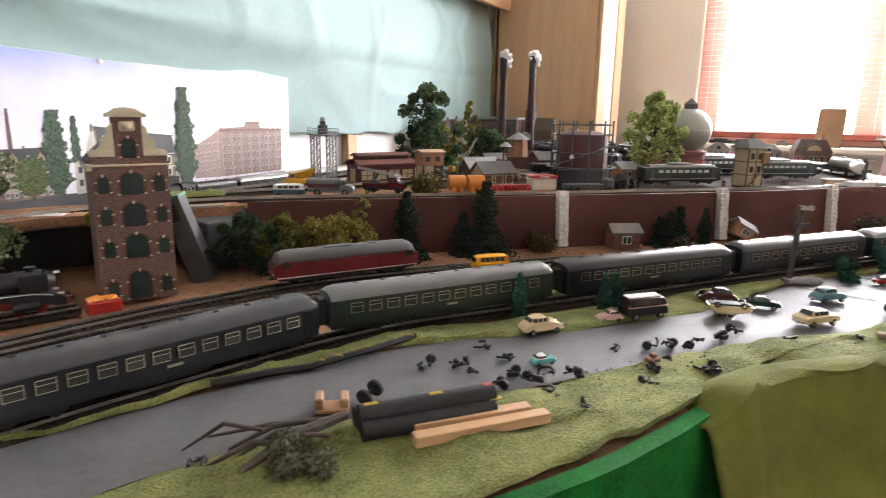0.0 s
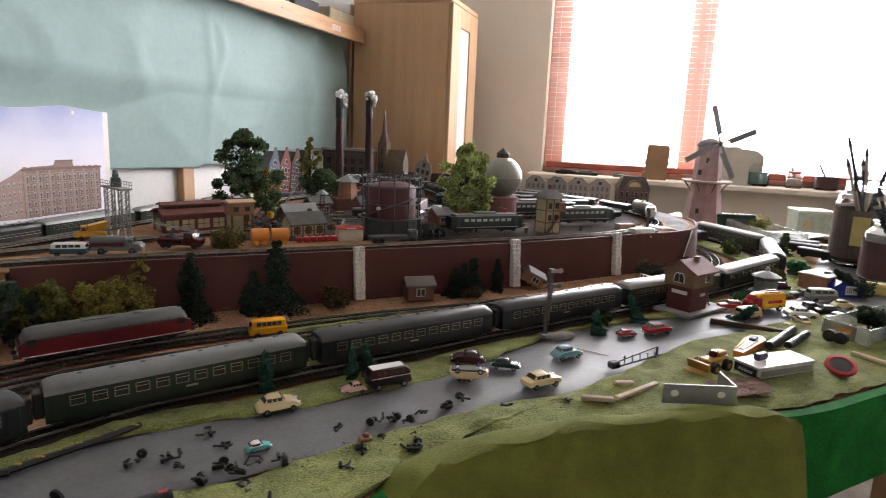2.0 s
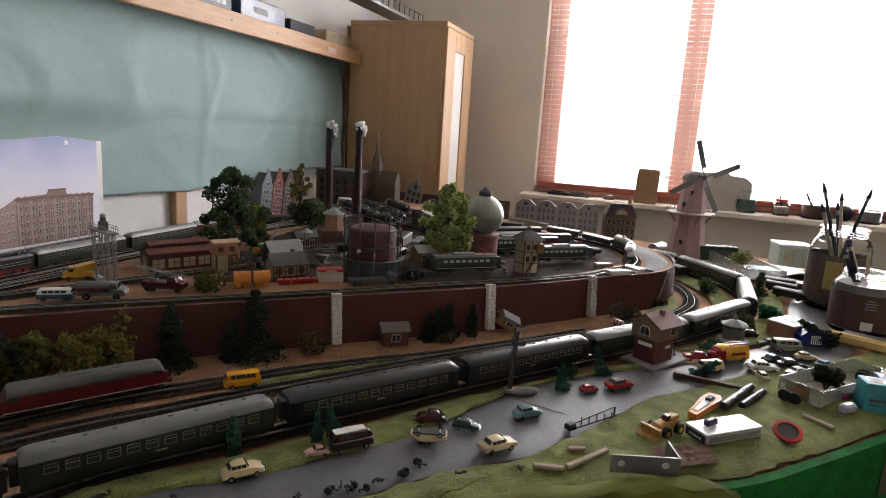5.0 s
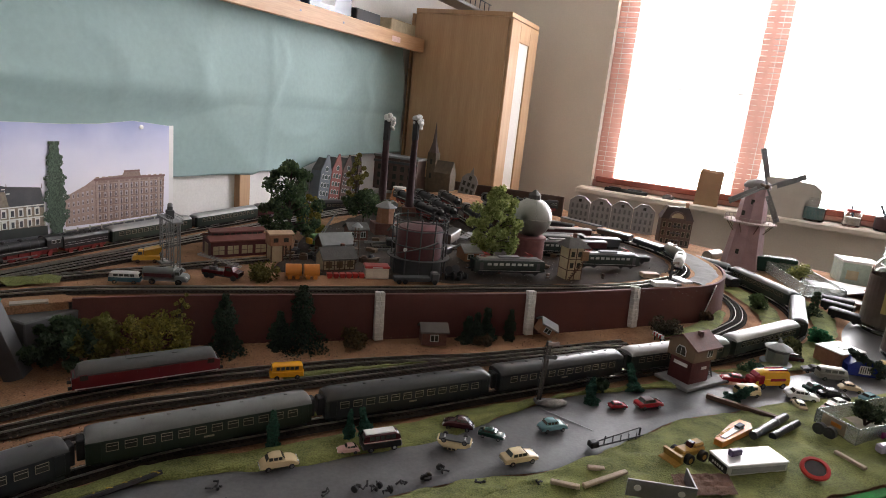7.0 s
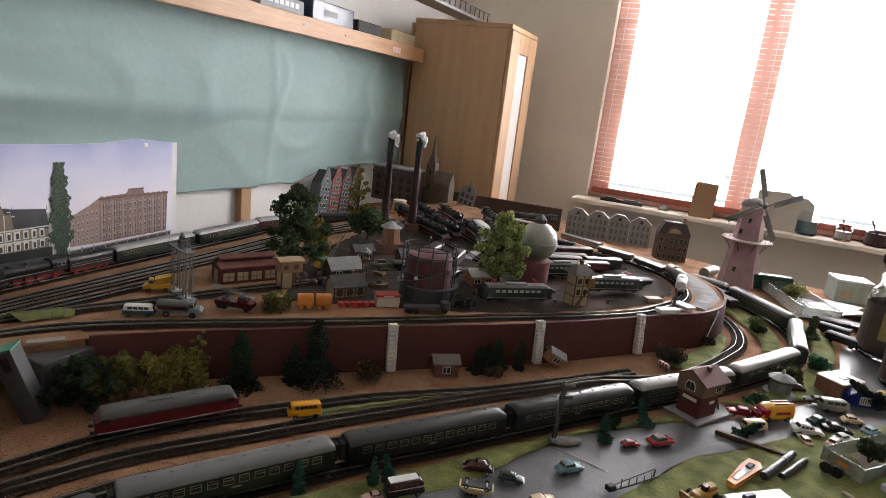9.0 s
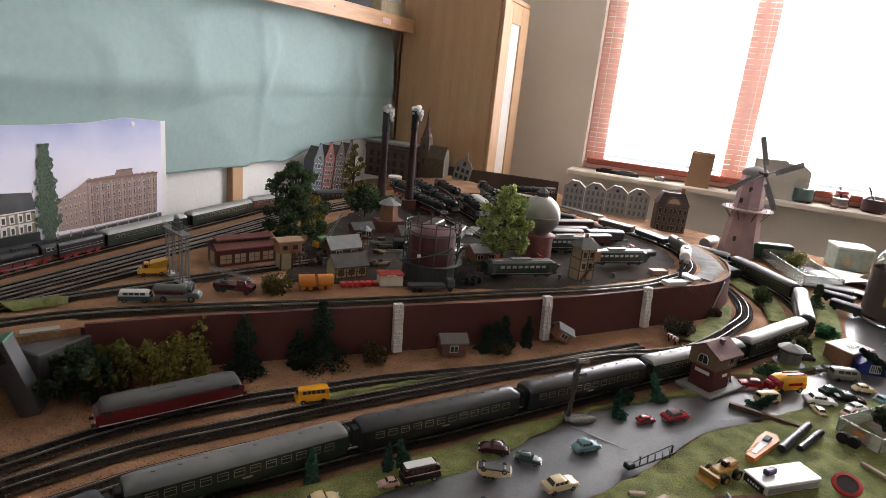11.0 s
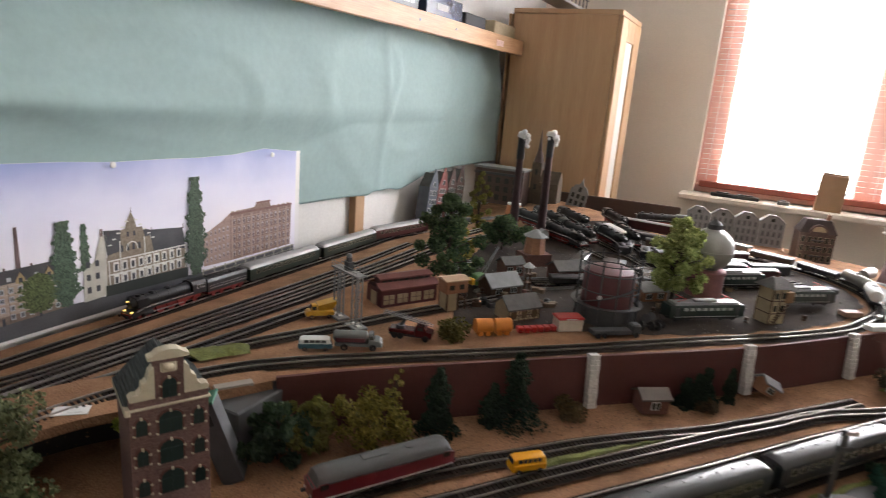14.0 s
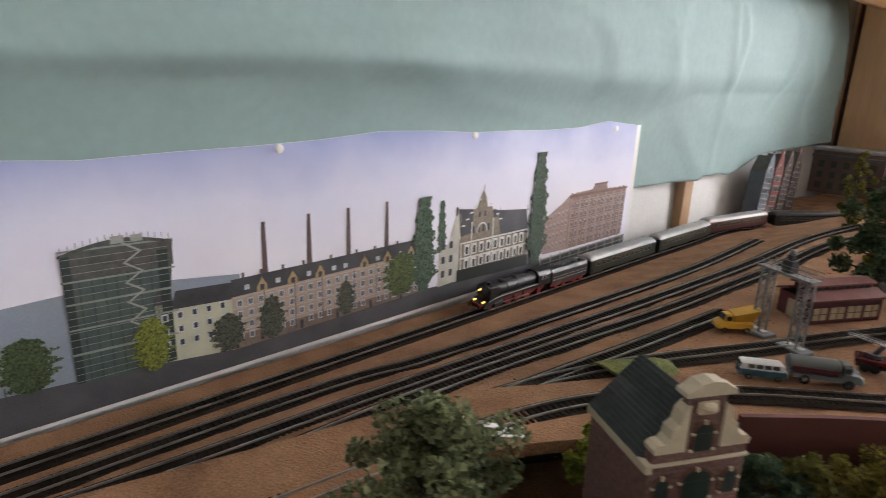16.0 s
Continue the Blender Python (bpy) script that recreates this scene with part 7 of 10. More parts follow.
DKG, MDG = (0.020, 0.038, 0.018), (0.085, 0.125, 0.052)
LTG1, LTG2 = (0.12, 0.155, 0.04), (0.40, 0.44, 0.17)
YG1, YG2 = (0.07, 0.065, 0.012), (0.27, 0.22, 0.045)
broad_tree("dark green leafy model tree in the rail yard", -0.036, 1.370, dz(-0.04, 1.37), 0.200, 0.124, DKG, MDG, 3, trunk=0.12, leaves=4200, size=0.0034, clumps=34)
broad_tree("bright light green leafy model tree in the yard", 0.450, 1.345, dz(0.45, 1.35), 0.190, 0.112, LTG1, LTG2, 7, trunk=0.18, leaves=3600, size=0.0036, clumps=52)
broad_tree("slim yellow-green model tree before the gabled houses", 0.075, 1.985, 0.05, 0.205, 0.065, YG1, (0.21, 0.19, 0.05), 9, trunk=0.08, leaves=2000)
broad_tree("low dark leafy model tree beside the water tower", 0.120, 1.700, dz(0.12, 1.7), 0.095, 0.120, DKG, MDG, 12, trunk=0.35, leaves=1800)
broad_tree("small yellow leafy model tree in the yard", -0.005, 1.455, dz(0, 1.45), 0.11, 0.07, YG1, YG2, 14, trunk=0.15, leaves=1400)
broad_tree("large dull green model tree on the low board", -0.515, 0.615, 0.0, 0.192, 0.125, (0.07, 0.09, 0.04), (0.26, 0.29, 0.15), 21, trunk=0.2, leaves=5600, size=0.0028, clumps=64)
broad_tree("yellow-green model tree behind the tall warehouse", -0.405, 0.755, 0.0, 0.135, 0.055, (0.10, 0.13, 0.012), (0.32, 0.36, 0.06), 23, trunk=0.35, leaves=1500)
broad_tree("yellow autumn model tree at the retaining wall", -0.150, 0.858, 0.0, 0.066, 0.105, YG1, YG2, 31, trunk=0.25, leaves=2400, lean=8, clumps=34, size=0.0024)
broad_tree("slim yellow plume of a tree leaning at the wall", -0.135, 0.872, 0.0, 0.108, 0.026, YG1, (0.36, 0.31, 0.09), 32, trunk=0.45, leaves=700, lean=14, clumps=14, size=0.0022)
broad_tree("yellow-green low model tree at the retaining wall", -0.225, 0.842, 0.0, 0.070, 0.075, YG1, (0.17, 0.16, 0.04), 33, trunk=0.2, leaves=1500)
broad_tree("dark leafy tree at the retaining wall", -0.265, 0.812, 0.0, 0.075, 0.085, DKG, (0.045, 0.07, 0.03), 35, trunk=0.1, leaves=1600)
for x, y, h, w, sd in ((0.065, 0.945, 0.118, 0.078, 1), (-0.055, 0.905, 0.105, 0.060, 2), (0.030, 0.935, 0.070, 0.045, 4), (0.385, 1.030, 0.062, 0.030, 5), (0.405, 1.040, 0.070, 0.034, 6), (0.370, 1.035, 0.050, 0.028, 8), (0.455, 1.055, 0.066, 0.022, 10)):
    conifer("dark green model conifer before the retaining wall", x, y, 0.0, h, w, sd)
TG1, TG2 = (0.012, 0.050, 0.034), (0.050, 0.150, 0.100)
for x, y, h, w, sd, ln in ((0.082, 0.622, 0.052, 0.022, 41, 0), (0.175, 0.640, 0.046, 0.018, 42, 0), (0.198, 0.652, 0.050, 0.026, 43, -12), (0.545, 0.795, 0.030, 0.028, 44, 20), (0.636, 0.852, 0.050, 0.030, 45, 35), (0.800, 0.838, 0.048, 0.030, 46, 40), (0.555, 0.83, 0.028, 0.020, 48, 0)):
    conifer("small blue-green toy conifer beside the road", x, y, 0.002, h, w * 0.66, sd, TG1, TG2, leaves=1000, lean=ln, size=0.0015)
conifer("small pine on the outer grass", 1.305, 1.365, 0.0, 0.075, 0.045, 51, (0.02, 0.04, 0.02), (0.08, 0.12, 0.06), leaves=700)
bush("bright green round bush", 1.168, 1.150, 0.0, 0.048, 0.040, (0.01, 0.09, 0.035), (0.05, 0.24, 0.10), 52)
bush("dull green bush on the curve's grass", 1.170, 1.390, 0.0, 0.060, 0.042, (0.02, 0.035, 0.012), (0.10, 0.14, 0.05), 53)
bush("brownish bush by the round kiosk", 1.055, 1.075, 0.0, 0.055, 0.035, (0.035, 0.04, 0.012), (0.12, 0.12, 0.04), 54)
bush("green bush beside the parked cars", 0.905, 0.955, 0.0, 0.05, 0.022, (0.015, 0.05, 0.02), (0.06, 0.14, 0.07), 55)
bush("brown dry bush at the wall's end", 0.815, 1.150, 0.0, 0.075, 0.035, (0.03, 0.022, 0.014), (0.085, 0.07, 0.045), 56)
bush("brown dry bush on the bank", 0.965, 1.265, 0.0, 0.04, 0.02, (0.04, 0.025, 0.015), (0.10, 0.06, 0.035), 57)
bush("yellow dry bush on the deck edge", -0.030, 1.085, dz(0, 1.08), 0.075, 0.024, YG1, (0.16, 0.14, 0.035), 58)
bush("dry brown bush before the wall", 0.40, 1.015, 0.0, 0.04, 0.014, (0.04, 0.03, 0.015), (0.11, 0.08, 0.04), 59)
bush("ochre bush before the wall", 0.155, 0.965, 0.0, 0.06, 0.03, (0.05, 0.035, 0.012), (0.15, 0.105, 0.04), 60)
bush("dark bush in the clear tray", 0.985, 0.768, 0.008, 0.050, 0.045, (0.015, 0.025, 0.012), (0.06, 0.075, 0.035), 61)
bush("small dark bush on the bank by the signal", 0.575, 0.845, 0.0, 0.03, 0.02, (0.015, 0.03, 0.015), (0.05, 0.08, 0.04), 62)

# ---- warehouse ----
WB = mat("brown_brick_courses", (0.115, 0.062, 0.054), 0.78, scale=260, col2=(0.25, 0.150, 0.130), bump=0.35, fine=600)
STONEC = mat("cream_stone_trim", (0.55, 0.49, 0.36), 0.7, scale=80, var=0.15, bump=0.15)
wh = thing("tall_warehouse", pose(-0.360, 0.697, 0.0, 0, 0, 34) @ Matrix.Diagonal((1.15, 1.1, 0.83, 1)), "tall brown brick warehouse with cream stepped gable and green shutters", "model warehouse")
WW, WD, WH = 0.066, 0.072, 0.185
part("wall", Geo().box(-WW / 2, WW / 2, -0.03, WD - 0.03, 0, WH), WB, wh)
crs = Geo()
for i in range(46):
    z = 0.002 + i * 0.00398
    crs.box(-WW / 2 - 0.0004, WW / 2 + 0.0004, -0.0304, WD - 0.0296, z, z + 0.0032)
tagged(part("brickwork", crs, WB, wh), kind="stuff")
part("cornice", Geo().box(-WW / 2 - 0.002, WW / 2 + 0.002, -0.0325, -0.027, WH - 0.003, WH, 0.0008), STONEC, wh)
part("gable", Geo().box(-0.0130, 0.0130, -0.0305, -0.024, WH, WH + 0.062).box(-WW / 2, -0.0130, -0.0305, -0.024, WH, WH + 0.010).box(0.0130, WW / 2, -0.0305, -0.024, WH, WH + 0.010), WB, wh)
for s in (-1, 1):
    sc = [(s * 0.0122, WH + 0.010), (s * 0.0325, WH + 0.010), (s * 0.0335, WH + 0.015), (s * 0.0305, WH + 0.0185), (s * 0.0262, WH + 0.0185), (s * 0.0232, WH + 0.023), (s * 0.0225, WH + 0.031), (s * 0.0182, WH + 0.035), (s * 0.0165, WH + 0.046), (s * 0.0122, WH + 0.052)]
    part("scroll", Geo().prism_y(sc, -0.0325, -0.022), STONEC, wh, "cream carved scroll")
part("pediment", Geo().prism_y([(-0.0170, WH + 0.060), (0.0170, WH + 0.060), (0.0170, WH + 0.064), (0.013, WH + 0.066), (0.008, WH + 0.071), (0.0, WH + 0.0725), (-0.008, WH + 0.071), (-0.013, WH + 0.066), (-0.0170, WH + 0.064)], -0.0335, -0.022), STONEC, wh, "cream pediment")
part("medallion", Geo().box(-0.007, 0.007, -0.0325, -0.030, WH + 0.042, WH + 0.055, 0.002).ball((0, -0.032, WH + 0.049), 0.005, n=10, m=6), STONEC, wh)
part("roof", Geo().prism_y([(-WW / 2 - 0.003, WH), (0, WH + 0.048), (WW / 2 + 0.003, WH), (WW / 2, WH - 0.002), (0, WH + 0.045), (-WW / 2, WH - 0.002)], -0.024, WD - 0.028), mat("dark_tile_roof", (0.035, 0.045, 0.042), 0.65, scale=120, var=0.3, bump=0.3), wh)
tl = Geo()
for s in (-1, 1):
    for i in range(14):
        t = i / 14
        x, z = s * (WW / 2 + 0.003) * (1 - t), WH + 0.048 * t
        tl.cyl((x, -0.022, z + 0.0006), (x, WD - 0.029, z + 0.0006), 0.0009, n=5)
tagged(part("roof_tiling", tl, MATS["dark_tile_roof"], wh), kind="stuff")
part("eaves_band", Geo().box(-WW / 2 - 0.004, -WW / 2 + 0.001, -0.0325, WD - 0.028, WH - 0.008, WH + 0.001, 0.0008), STONEC, wh)


def arched(ob, x, z, w, h, y=-0.0306, m=None):
    """A shuttered arch with a brick rim and stone blocks."""
    arch = lambda w, h, z0: [(x - w, z0), (x + w, z0), (x + w, z0 + h * 0.65)] + [(x + w * math.cos(math.pi * i / 8), z0 + h * 0.65 + h * 0.35 * math.sin(math.pi * i / 8)) for i in range(1, 8)] + [(x - w, z0 + h * 0.65)]
    f = part("window", Geo().prism_y(arch(w + 0.0016, h + 0.002, z), y - 0.0012, y + 0.001), MATS["red_brick_print"], ob)
    part("shutter", Geo().prism_y(arch(w, h, z + 0.0003), y - 0.0016, y + 0.001), DARKGL, f, "dark green shutter")
    part("shutter_bar", Geo().box(x - 0.0004, x + 0.0004, y - 0.0019, y, z, z + h).box(x - w, x + w, y - 0.0019, y, z + h * 0.62, z + h * 0.66), mat("deep_green_bar", (0.01, 0.03, 0.028), 0.5), f)
    g = Geo()
    for a in (-1, 1):
        g.box(x + a * (w + 0.0015) - 0.0011, x + a * (w + 0.0015) + 0.0011, y - 0.0020, y, z + h * 0.60, z + h * 0.60 + 0.0018)
        g.box(x + a * (w + 0.0015) - 0.0011, x + a * (w + 0.0015) + 0.0011, y - 0.0020, y, z, z + 0.0018)
    g.box(x - 0.0011, x + 0.0011, y - 0.0020, y, z + h - 0.001, z + h + 0.0025)
    part("stone_block", g, STONEC, f)


for j, (z, hh) in enumerate(((0.003, 0.036), (0.060, 0.030), (0.103, 0.029), (0.145, 0.027))):
    arched(wh, 0.0, z, 0.0098, hh * 1.08)
    for s in (-1, 1):
        arched(wh, s * 0.0240, z + (0.006 if j == 0 else 0.003), 0.0046, 0.022)
arched(wh, 0.0, WH + 0.008, 0.006, 0.026)

# grey tilted tower and a dark carton beside it
lt2 = thing("tilted_grey_tower", pose(-0.308, 0.772, 0.0, 0, -19, 8), "grey square toy tower with green roof, leaning over", "model tower")
part("wall", Geo().box(-0.013, 0.013, -0.016, 0.016, -0.003, 0.108, 0.0006), mat("mid_grey_card", (0.075, 0.075, 0.077), 0.7, scale=40, var=0.2), lt2)
part("roof", Geo().box(-0.014, 0.014, -0.017, 0.017, 0.108, 0.111), mat("sea_green_card", (0.05, 0.20, 0.12), 0.6), lt2)
part("opening", Geo().box(-0.005, 0.006, -0.0166, -0.0155, 0.080, 0.101), BLACKM, lt2)
solo("grey_carton", Geo().box(-0.060, 0.060, -0.030, 0.030, 0, 0.066, 0.002), mat("mid_grey_card", (0.13, 0.13, 0.132)), pose(-0.312, 0.868, 0.0, 0, 0, 62), "dark grey carton pushed under the deck", "carton")
solo("pale_plank", Geo().box(-0.025, 0.025, -0.007, 0.007, 0, 0.005, 0.0005), mat("pale_grey_wood", (0.33, 0.29, 0.24), 0.8, scale=40), pose(-0.334, 0.852, 0.077, 0, 0, 30), "pale wooden offcut on the deck edge", "plank")
solo("paper_label", Geo().box(-0.020, 0.020, -0.011, 0.011, 0, 0.0006).box(-0.002, 0.014, -0.006, 0.004, 0.0006, 0.0010), mat("white_print_margin", (0.78, 0.77, 0.76)), pose(-0.50, 0.765, deck_z(-0.5, 0.765) + 0.002, 0, 0, 15), "white paper label with a grey printed block", "label")

gable_house("brown_garden_shed", "small brown shed with grey roof before the wall", 0.300, 1.008, 8, 0.046, 0.034, 0.026, 0.010, BRICKR, mat("brown_felt_roof", (0.13, 0.11, 0.095), 0.7, scale=60, var=0.2), z=0.0, win=(1, 1))
tl2 = gable_house("toppled_shed", "small brown shed tipped over at the wall", 0.528, 1.082, -20, 0.034, 0.026, 0.020, 0.008, OCHREB, GREYP, z=0.004, win=(1, 1))
tl2.matrix_world = pose(0.528, 1.082, 0.006, 0, 28, 10)

# ---- red diesel on the siding ----
dl = thing("diesel_locomotive", frame_at(Vector((-0.124, 0.767, 0.006)), Vector((0.168, 0.096, 0))), "wine red diesel locomotive with grey roof on the siding", "locomotive")
DRED = mat("diesel_wine_red", (0.14, 0.010, 0.016), 0.38, scale=40, var=0.2, bump=0.02)
rings = []
for x, k, dzv in ((-0.096, 0.86, 0.75), (-0.090, 0.95, 0.86), (-0.080, 1.0, 1.0), (0.080, 1.0, 1.0), (0.090, 0.95, 0.86), (0.096, 0.86, 0.75)):
    rings.append([(x, y * k, 0.009 + (z - 0.009) * dzv) for y, z in ((-0.0165, 0.009), (0.0165, 0.009), (0.0172, 0.0305), (-0.0172, 0.0305))])
part("body", Geo().loft(rings), DRED, dl, smooth=True)
sec = arch_section(0.0172, 0, 0.0305, 0.0415, 9)
part("roof", Geo().loft([[(x, y * k, 0.0303 + (z - 0.0303) * q - (0.0053 if q < 0.7 else 0)) for y, z in sec] for x, k, q in ((-0.0915, 0.90, 0.5), (-0.088, 0.97, 0.72), (-0.082, 1.0, 0.94), (-0.074, 1.0, 1.0), (0.074, 1.0, 1.0), (0.082, 1.0, 0.94), (0.088, 0.97, 0.72), (0.0915, 0.90, 0.5))]), mat("diesel_grey_roof", (0.085, 0.085, 0.083), 0.5, scale=30, var=0.15), dl, smooth=True)
part("upper_band", Geo().box(-0.078, 0.078, -0.0176, 0.0176, 0.0285, 0.0308), mat("loco_dark_grey", (0.07, 0.07, 0.072), 0.4), dl)
part("stripe", Geo().box(-0.093, 0.093, -0.0170, 0.0170, 0.0098, 0.0110), LINEW, dl)
for s in (-1, 1):
    for x in (-0.082, 0.082):
        part("cab_window", Geo().box(x - 0.005, x + 0.005, s * 0.0168 - 0.0004, s * 0.0168 + 0.0004, 0.0225, 0.0290), PANE, dl)
    for i in range(4):
        part("grille", Geo().box(-0.045 + i * 0.028, -0.027 + i * 0.028, s * 0.0173 - 0.0004, s * 0.0173 + 0.0004, 0.0195, 0.0275), DRED, dl)
for x, s in ((-0.094, -1), (0.094, 1)):
    part("windscreen", Geo().box(x - 0.001, x + 0.001, -0.012, 0.012, 0.0205, 0.0265), PANE, dl)
    for y in (-0.010, 0.010):
        part("buffer", Geo().cyl((x, y, 0.0105), (x + s * 0.007, y, 0.0105), 0.0024, n=10), BLACKM, dl)
        part("head_lamp", Geo().cyl((x, y, 0.0145), (x + s * 0.003, y, 0.0145), 0.0018, n=10), WHITEPL, dl)
part("roof_vent", Geo().box(-0.030, 0.005, -0.006, 0.006, 0.0405, 0.0420, 0.0005).cyl((0.035, 0, 0.041), (0.035, 0, 0.0421), 0.006, n=14), MATS["diesel_grey_roof"], dl)
part("underframe", Geo().box(-0.090, 0.090, -0.013, 0.013, 0.006, 0.0095).box(-0.022, 0.022, -0.0145, 0.0145, 0.002, 0.0095, 0.001), BLACKM, dl)
bogie(dl, -0.058)
bogie(dl, 0.058)
sl2 = copy_thing(far, frame_at(Vector((-0.397, 0.626, 0.006)), Vector((0.12, 0.115, 0))))
bx = thing("toy_buffer_wagon", frame_at(Vector((-0.354, 0.612, 0.002)), Vector((0.12, 0.10, 0))), "small red wagon with orange load by the warehouse", "wagon")
part("tub", Geo().box(-0.016, 0.016, -0.012, 0.012, 0.004, 0.016, 0.001), REDP, bx)
part("load", Geo().grid(lambda u, v: (-0.014 + 0.028 * u, -0.010 + 0.02 * v, 0.0165 + 0.004 * abs(noise.noise(Vector((u * 6, v * 6, 2))))), 10, 8), ORANGE, bx)

# ---- road vehicles ----
BEETLE = ([(-0.5, 0.084), (-0.49, 0.154), (-0.42, 0.231), (-0.30, 0.280), (0.22, 0.280), (0.34, 0.259), (0.45, 0.196), (0.50, 0.126), (0.50, 0.084)], [(-0.36, 0.266), (-0.26, 0.364), (-0.12, 0.409), (0.04, 0.402), (0.14, 0.280)])
SEDAN = ([(-0.5, 0.078), (-0.5, 0.203), (-0.46, 0.234), (0.20, 0.250), (0.44, 0.218), (0.5, 0.172), (0.5, 0.078)], [(-0.36, 0.226), (-0.26, 0.355), (-0.02, 0.370), (0.08, 0.359), (0.20, 0.242)])
VAN = ([(-0.5, 0.076), (-0.5, 0.274), (0.46, 0.274), (0.5, 0.182), (0.5, 0.076)], [(-0.49, 0.266), (-0.46, 0.426), (-0.40, 0.456), (0.34, 0.456), (0.42, 0.410), (0.47, 0.266)])


def vehicle(name, label, x, y, rz, L, shape, paint, top=None, W=None, z=0.003, group="toy cars on the road", roll=0, cat="toy car", nwin=3):
    """A rounded toy car: body, cabin, windows, wheels, bumpers; x forward."""
    L *= 0.9 if shape in (BEETLE, SEDAN) else 1.0
    ob = thing(name, pose(x, y, z, roll, 0, rz), label, cat, group)
    W = W or L * 0.40
    body, cab = shape
    sec = lambda pr, zoom, yy: [(px * L * (1 - 0.03 * (1 - zoom) * 10), yy, pz * L * zoom + (1 - zoom) * 0.16 * L) for px, pz in pr]
    part("body", Geo().loft([sec(body, 0.80, -W / 2), sec(body, 0.95, -W * 0.44), sec(body, 1.0, -W * 0.32), sec(body, 1.0, W * 0.32), sec(body, 0.95, W * 0.44), sec(body, 0.80, W / 2)]), paint, ob, smooth=True)
    zb = min(p[1] for p in cab)
    csec = lambda k, yy: [(px * L * (1 - 0.03 * (1 - k)), yy - (1 if yy < 0 else -1) * 0, zb * L + (pz - zb) * L * k) for px, pz in cab]
    part("cabin", Geo().loft([csec(0.0, -W * 0.46), csec(0.85, -W * 0.40), csec(1.0, -W * 0.30), csec(1.0, W * 0.30), csec(0.85, W * 0.40), csec(0.0, W * 0.46)]), top or paint, ob, smooth=True)
    x0, x1 = cab[0][0] * L, cab[-1][0] * L
    h = (max(p[1] for p in cab) - zb) * L
    for s in (-1, 1):
        for i in range(nwin):
            a = x0 + (x1 - x0) * (0.16 + 0.70 * i / nwin)
            b = x0 + (x1 - x0) * (0.16 + 0.70 * (i + 0.86) / nwin)
            zz0, zz1 = zb * L + h * 0.22, zb * L + h * 0.74
            yo = lambda q: s * W * (0.46 - 0.06 * (q - zb * L) / (0.85 * h) + 0.008)
            part("window", Geo().loft([[(a, yo(zz0), zz0), (b, yo(zz0), zz0), (b, yo(zz1), zz1), (a, yo(zz1), zz1)], [(a, yo(zz0) - s * 0.001, zz0), (b, yo(zz0) - s * 0.001, zz0), (b, yo(zz1) - s * 0.001, zz1), (a, yo(zz1) - s * 0.001, zz1)]]), PANE, ob)
        for wx in (-0.30, 0.30):
            w = part("wheel", Geo().cyl((wx * L, s * W * 0.34, 0.072 * L), (wx * L, s * W * 0.51, 0.072 * L), 0.075 * L, n=14), RUBBER, ob)
            part("hub_cap", Geo().cyl((wx * L, s * W * 0.50, 0.072 * L), (wx * L, s * W * 0.53, 0.072 * L), 0.045 * L, n=10), CHROME, w)
        part("head_lamp", Geo().ball((0.47 * L, s * W * 0.33, 0.180 * L), 0.030 * L, n=8, m=6), WHITEPL, ob)
    for a in (-0.505, 0.505):
        part("bumper", Geo().box(a * L - 0.0006, a * L + 0.0006, -W * 0.44, W * 0.44, 0.10 * L, 0.125 * L, 0.0002), CHROME, ob)
    for px, pz, qx, qz in ((cab[-1][0], cab[-1][1], cab[-2][0], cab[-2][1]), (cab[0][0], cab[0][1], cab[1][0], cab[1][1])):
        n = Vector((qz - pz, 0, px - qx)).normalized() * (0.0007 if px > 0 else -0.0007)
        lo, hi = Vector((px, 0, pz)).lerp(Vector((qx, 0, qz)), 0.2) * L, Vector((px, 0, pz)).lerp(Vector((qx, 0, qz)), 0.86) * L
        part("windscreen", Geo().add([lo + n + Vector((0, -W * 0.36, 0)), lo + n + Vector((0, W * 0.36, 0)), hi + n + Vector((0, W * 0.30, 0)), hi + n + Vector((0, -W * 0.30, 0)), lo - n + Vector((0, -W * 0.36, 0)), lo - n + Vector((0, W * 0.36, 0)), hi - n + Vector((0, W * 0.30, 0)), hi - n + Vector((0, -W * 0.30, 0))], [(0, 1, 2, 3), (7, 6, 5, 4), (0, 4, 5, 1), (1, 5, 6, 2), (2, 6, 7, 3), (3, 7, 4, 0)]), PANE, ob)
    return ob


def paint(name, c, rough=0.25):
    return mat(name, c, rough, var=0.08, scale=30, bump=0.0)


CREAMP, PINKP, DKBROWN = paint("cream_paint", (0.62, 0.50, 0.30)), paint("pale_pink_paint", (0.58, 0.36, 0.33)), paint("dark_maroon_paint", (0.055, 0.014, 0.018))
BLUEP, REDC, DKGRN = paint("grey_blue_paint", (0.14, 0.27, 0.30)), paint("cherry_red_paint", (0.34, 0.012, 0.018)), paint("dark_green_paint", (0.02, 0.06, 0.05))
YELV = paint("signal_yellow_paint", (0.74, 0.34, 0.012))
vehicle("toy_beetle", "cream rounded toy car on the road", 0.098, 0.578, 22, 0.050, BEETLE, CREAMP)
vehicle("toy_beetle", "small pale pink rounded toy car", 0.176, 0.616, 196, 0.032, BEETLE, PINKP)
bus = vehicle("toy_bus", "maroon and black toy bus with a white roof", 0.216, 0.632, 20, 0.052, VAN, BLACK, DKBROWN, nwin=5)
part("roof", Geo().box(-0.0225, 0.0175, -0.0066, 0.0066, 0.0228, 0.0246, 0.0008), WHITEPL, bus, "white roof")
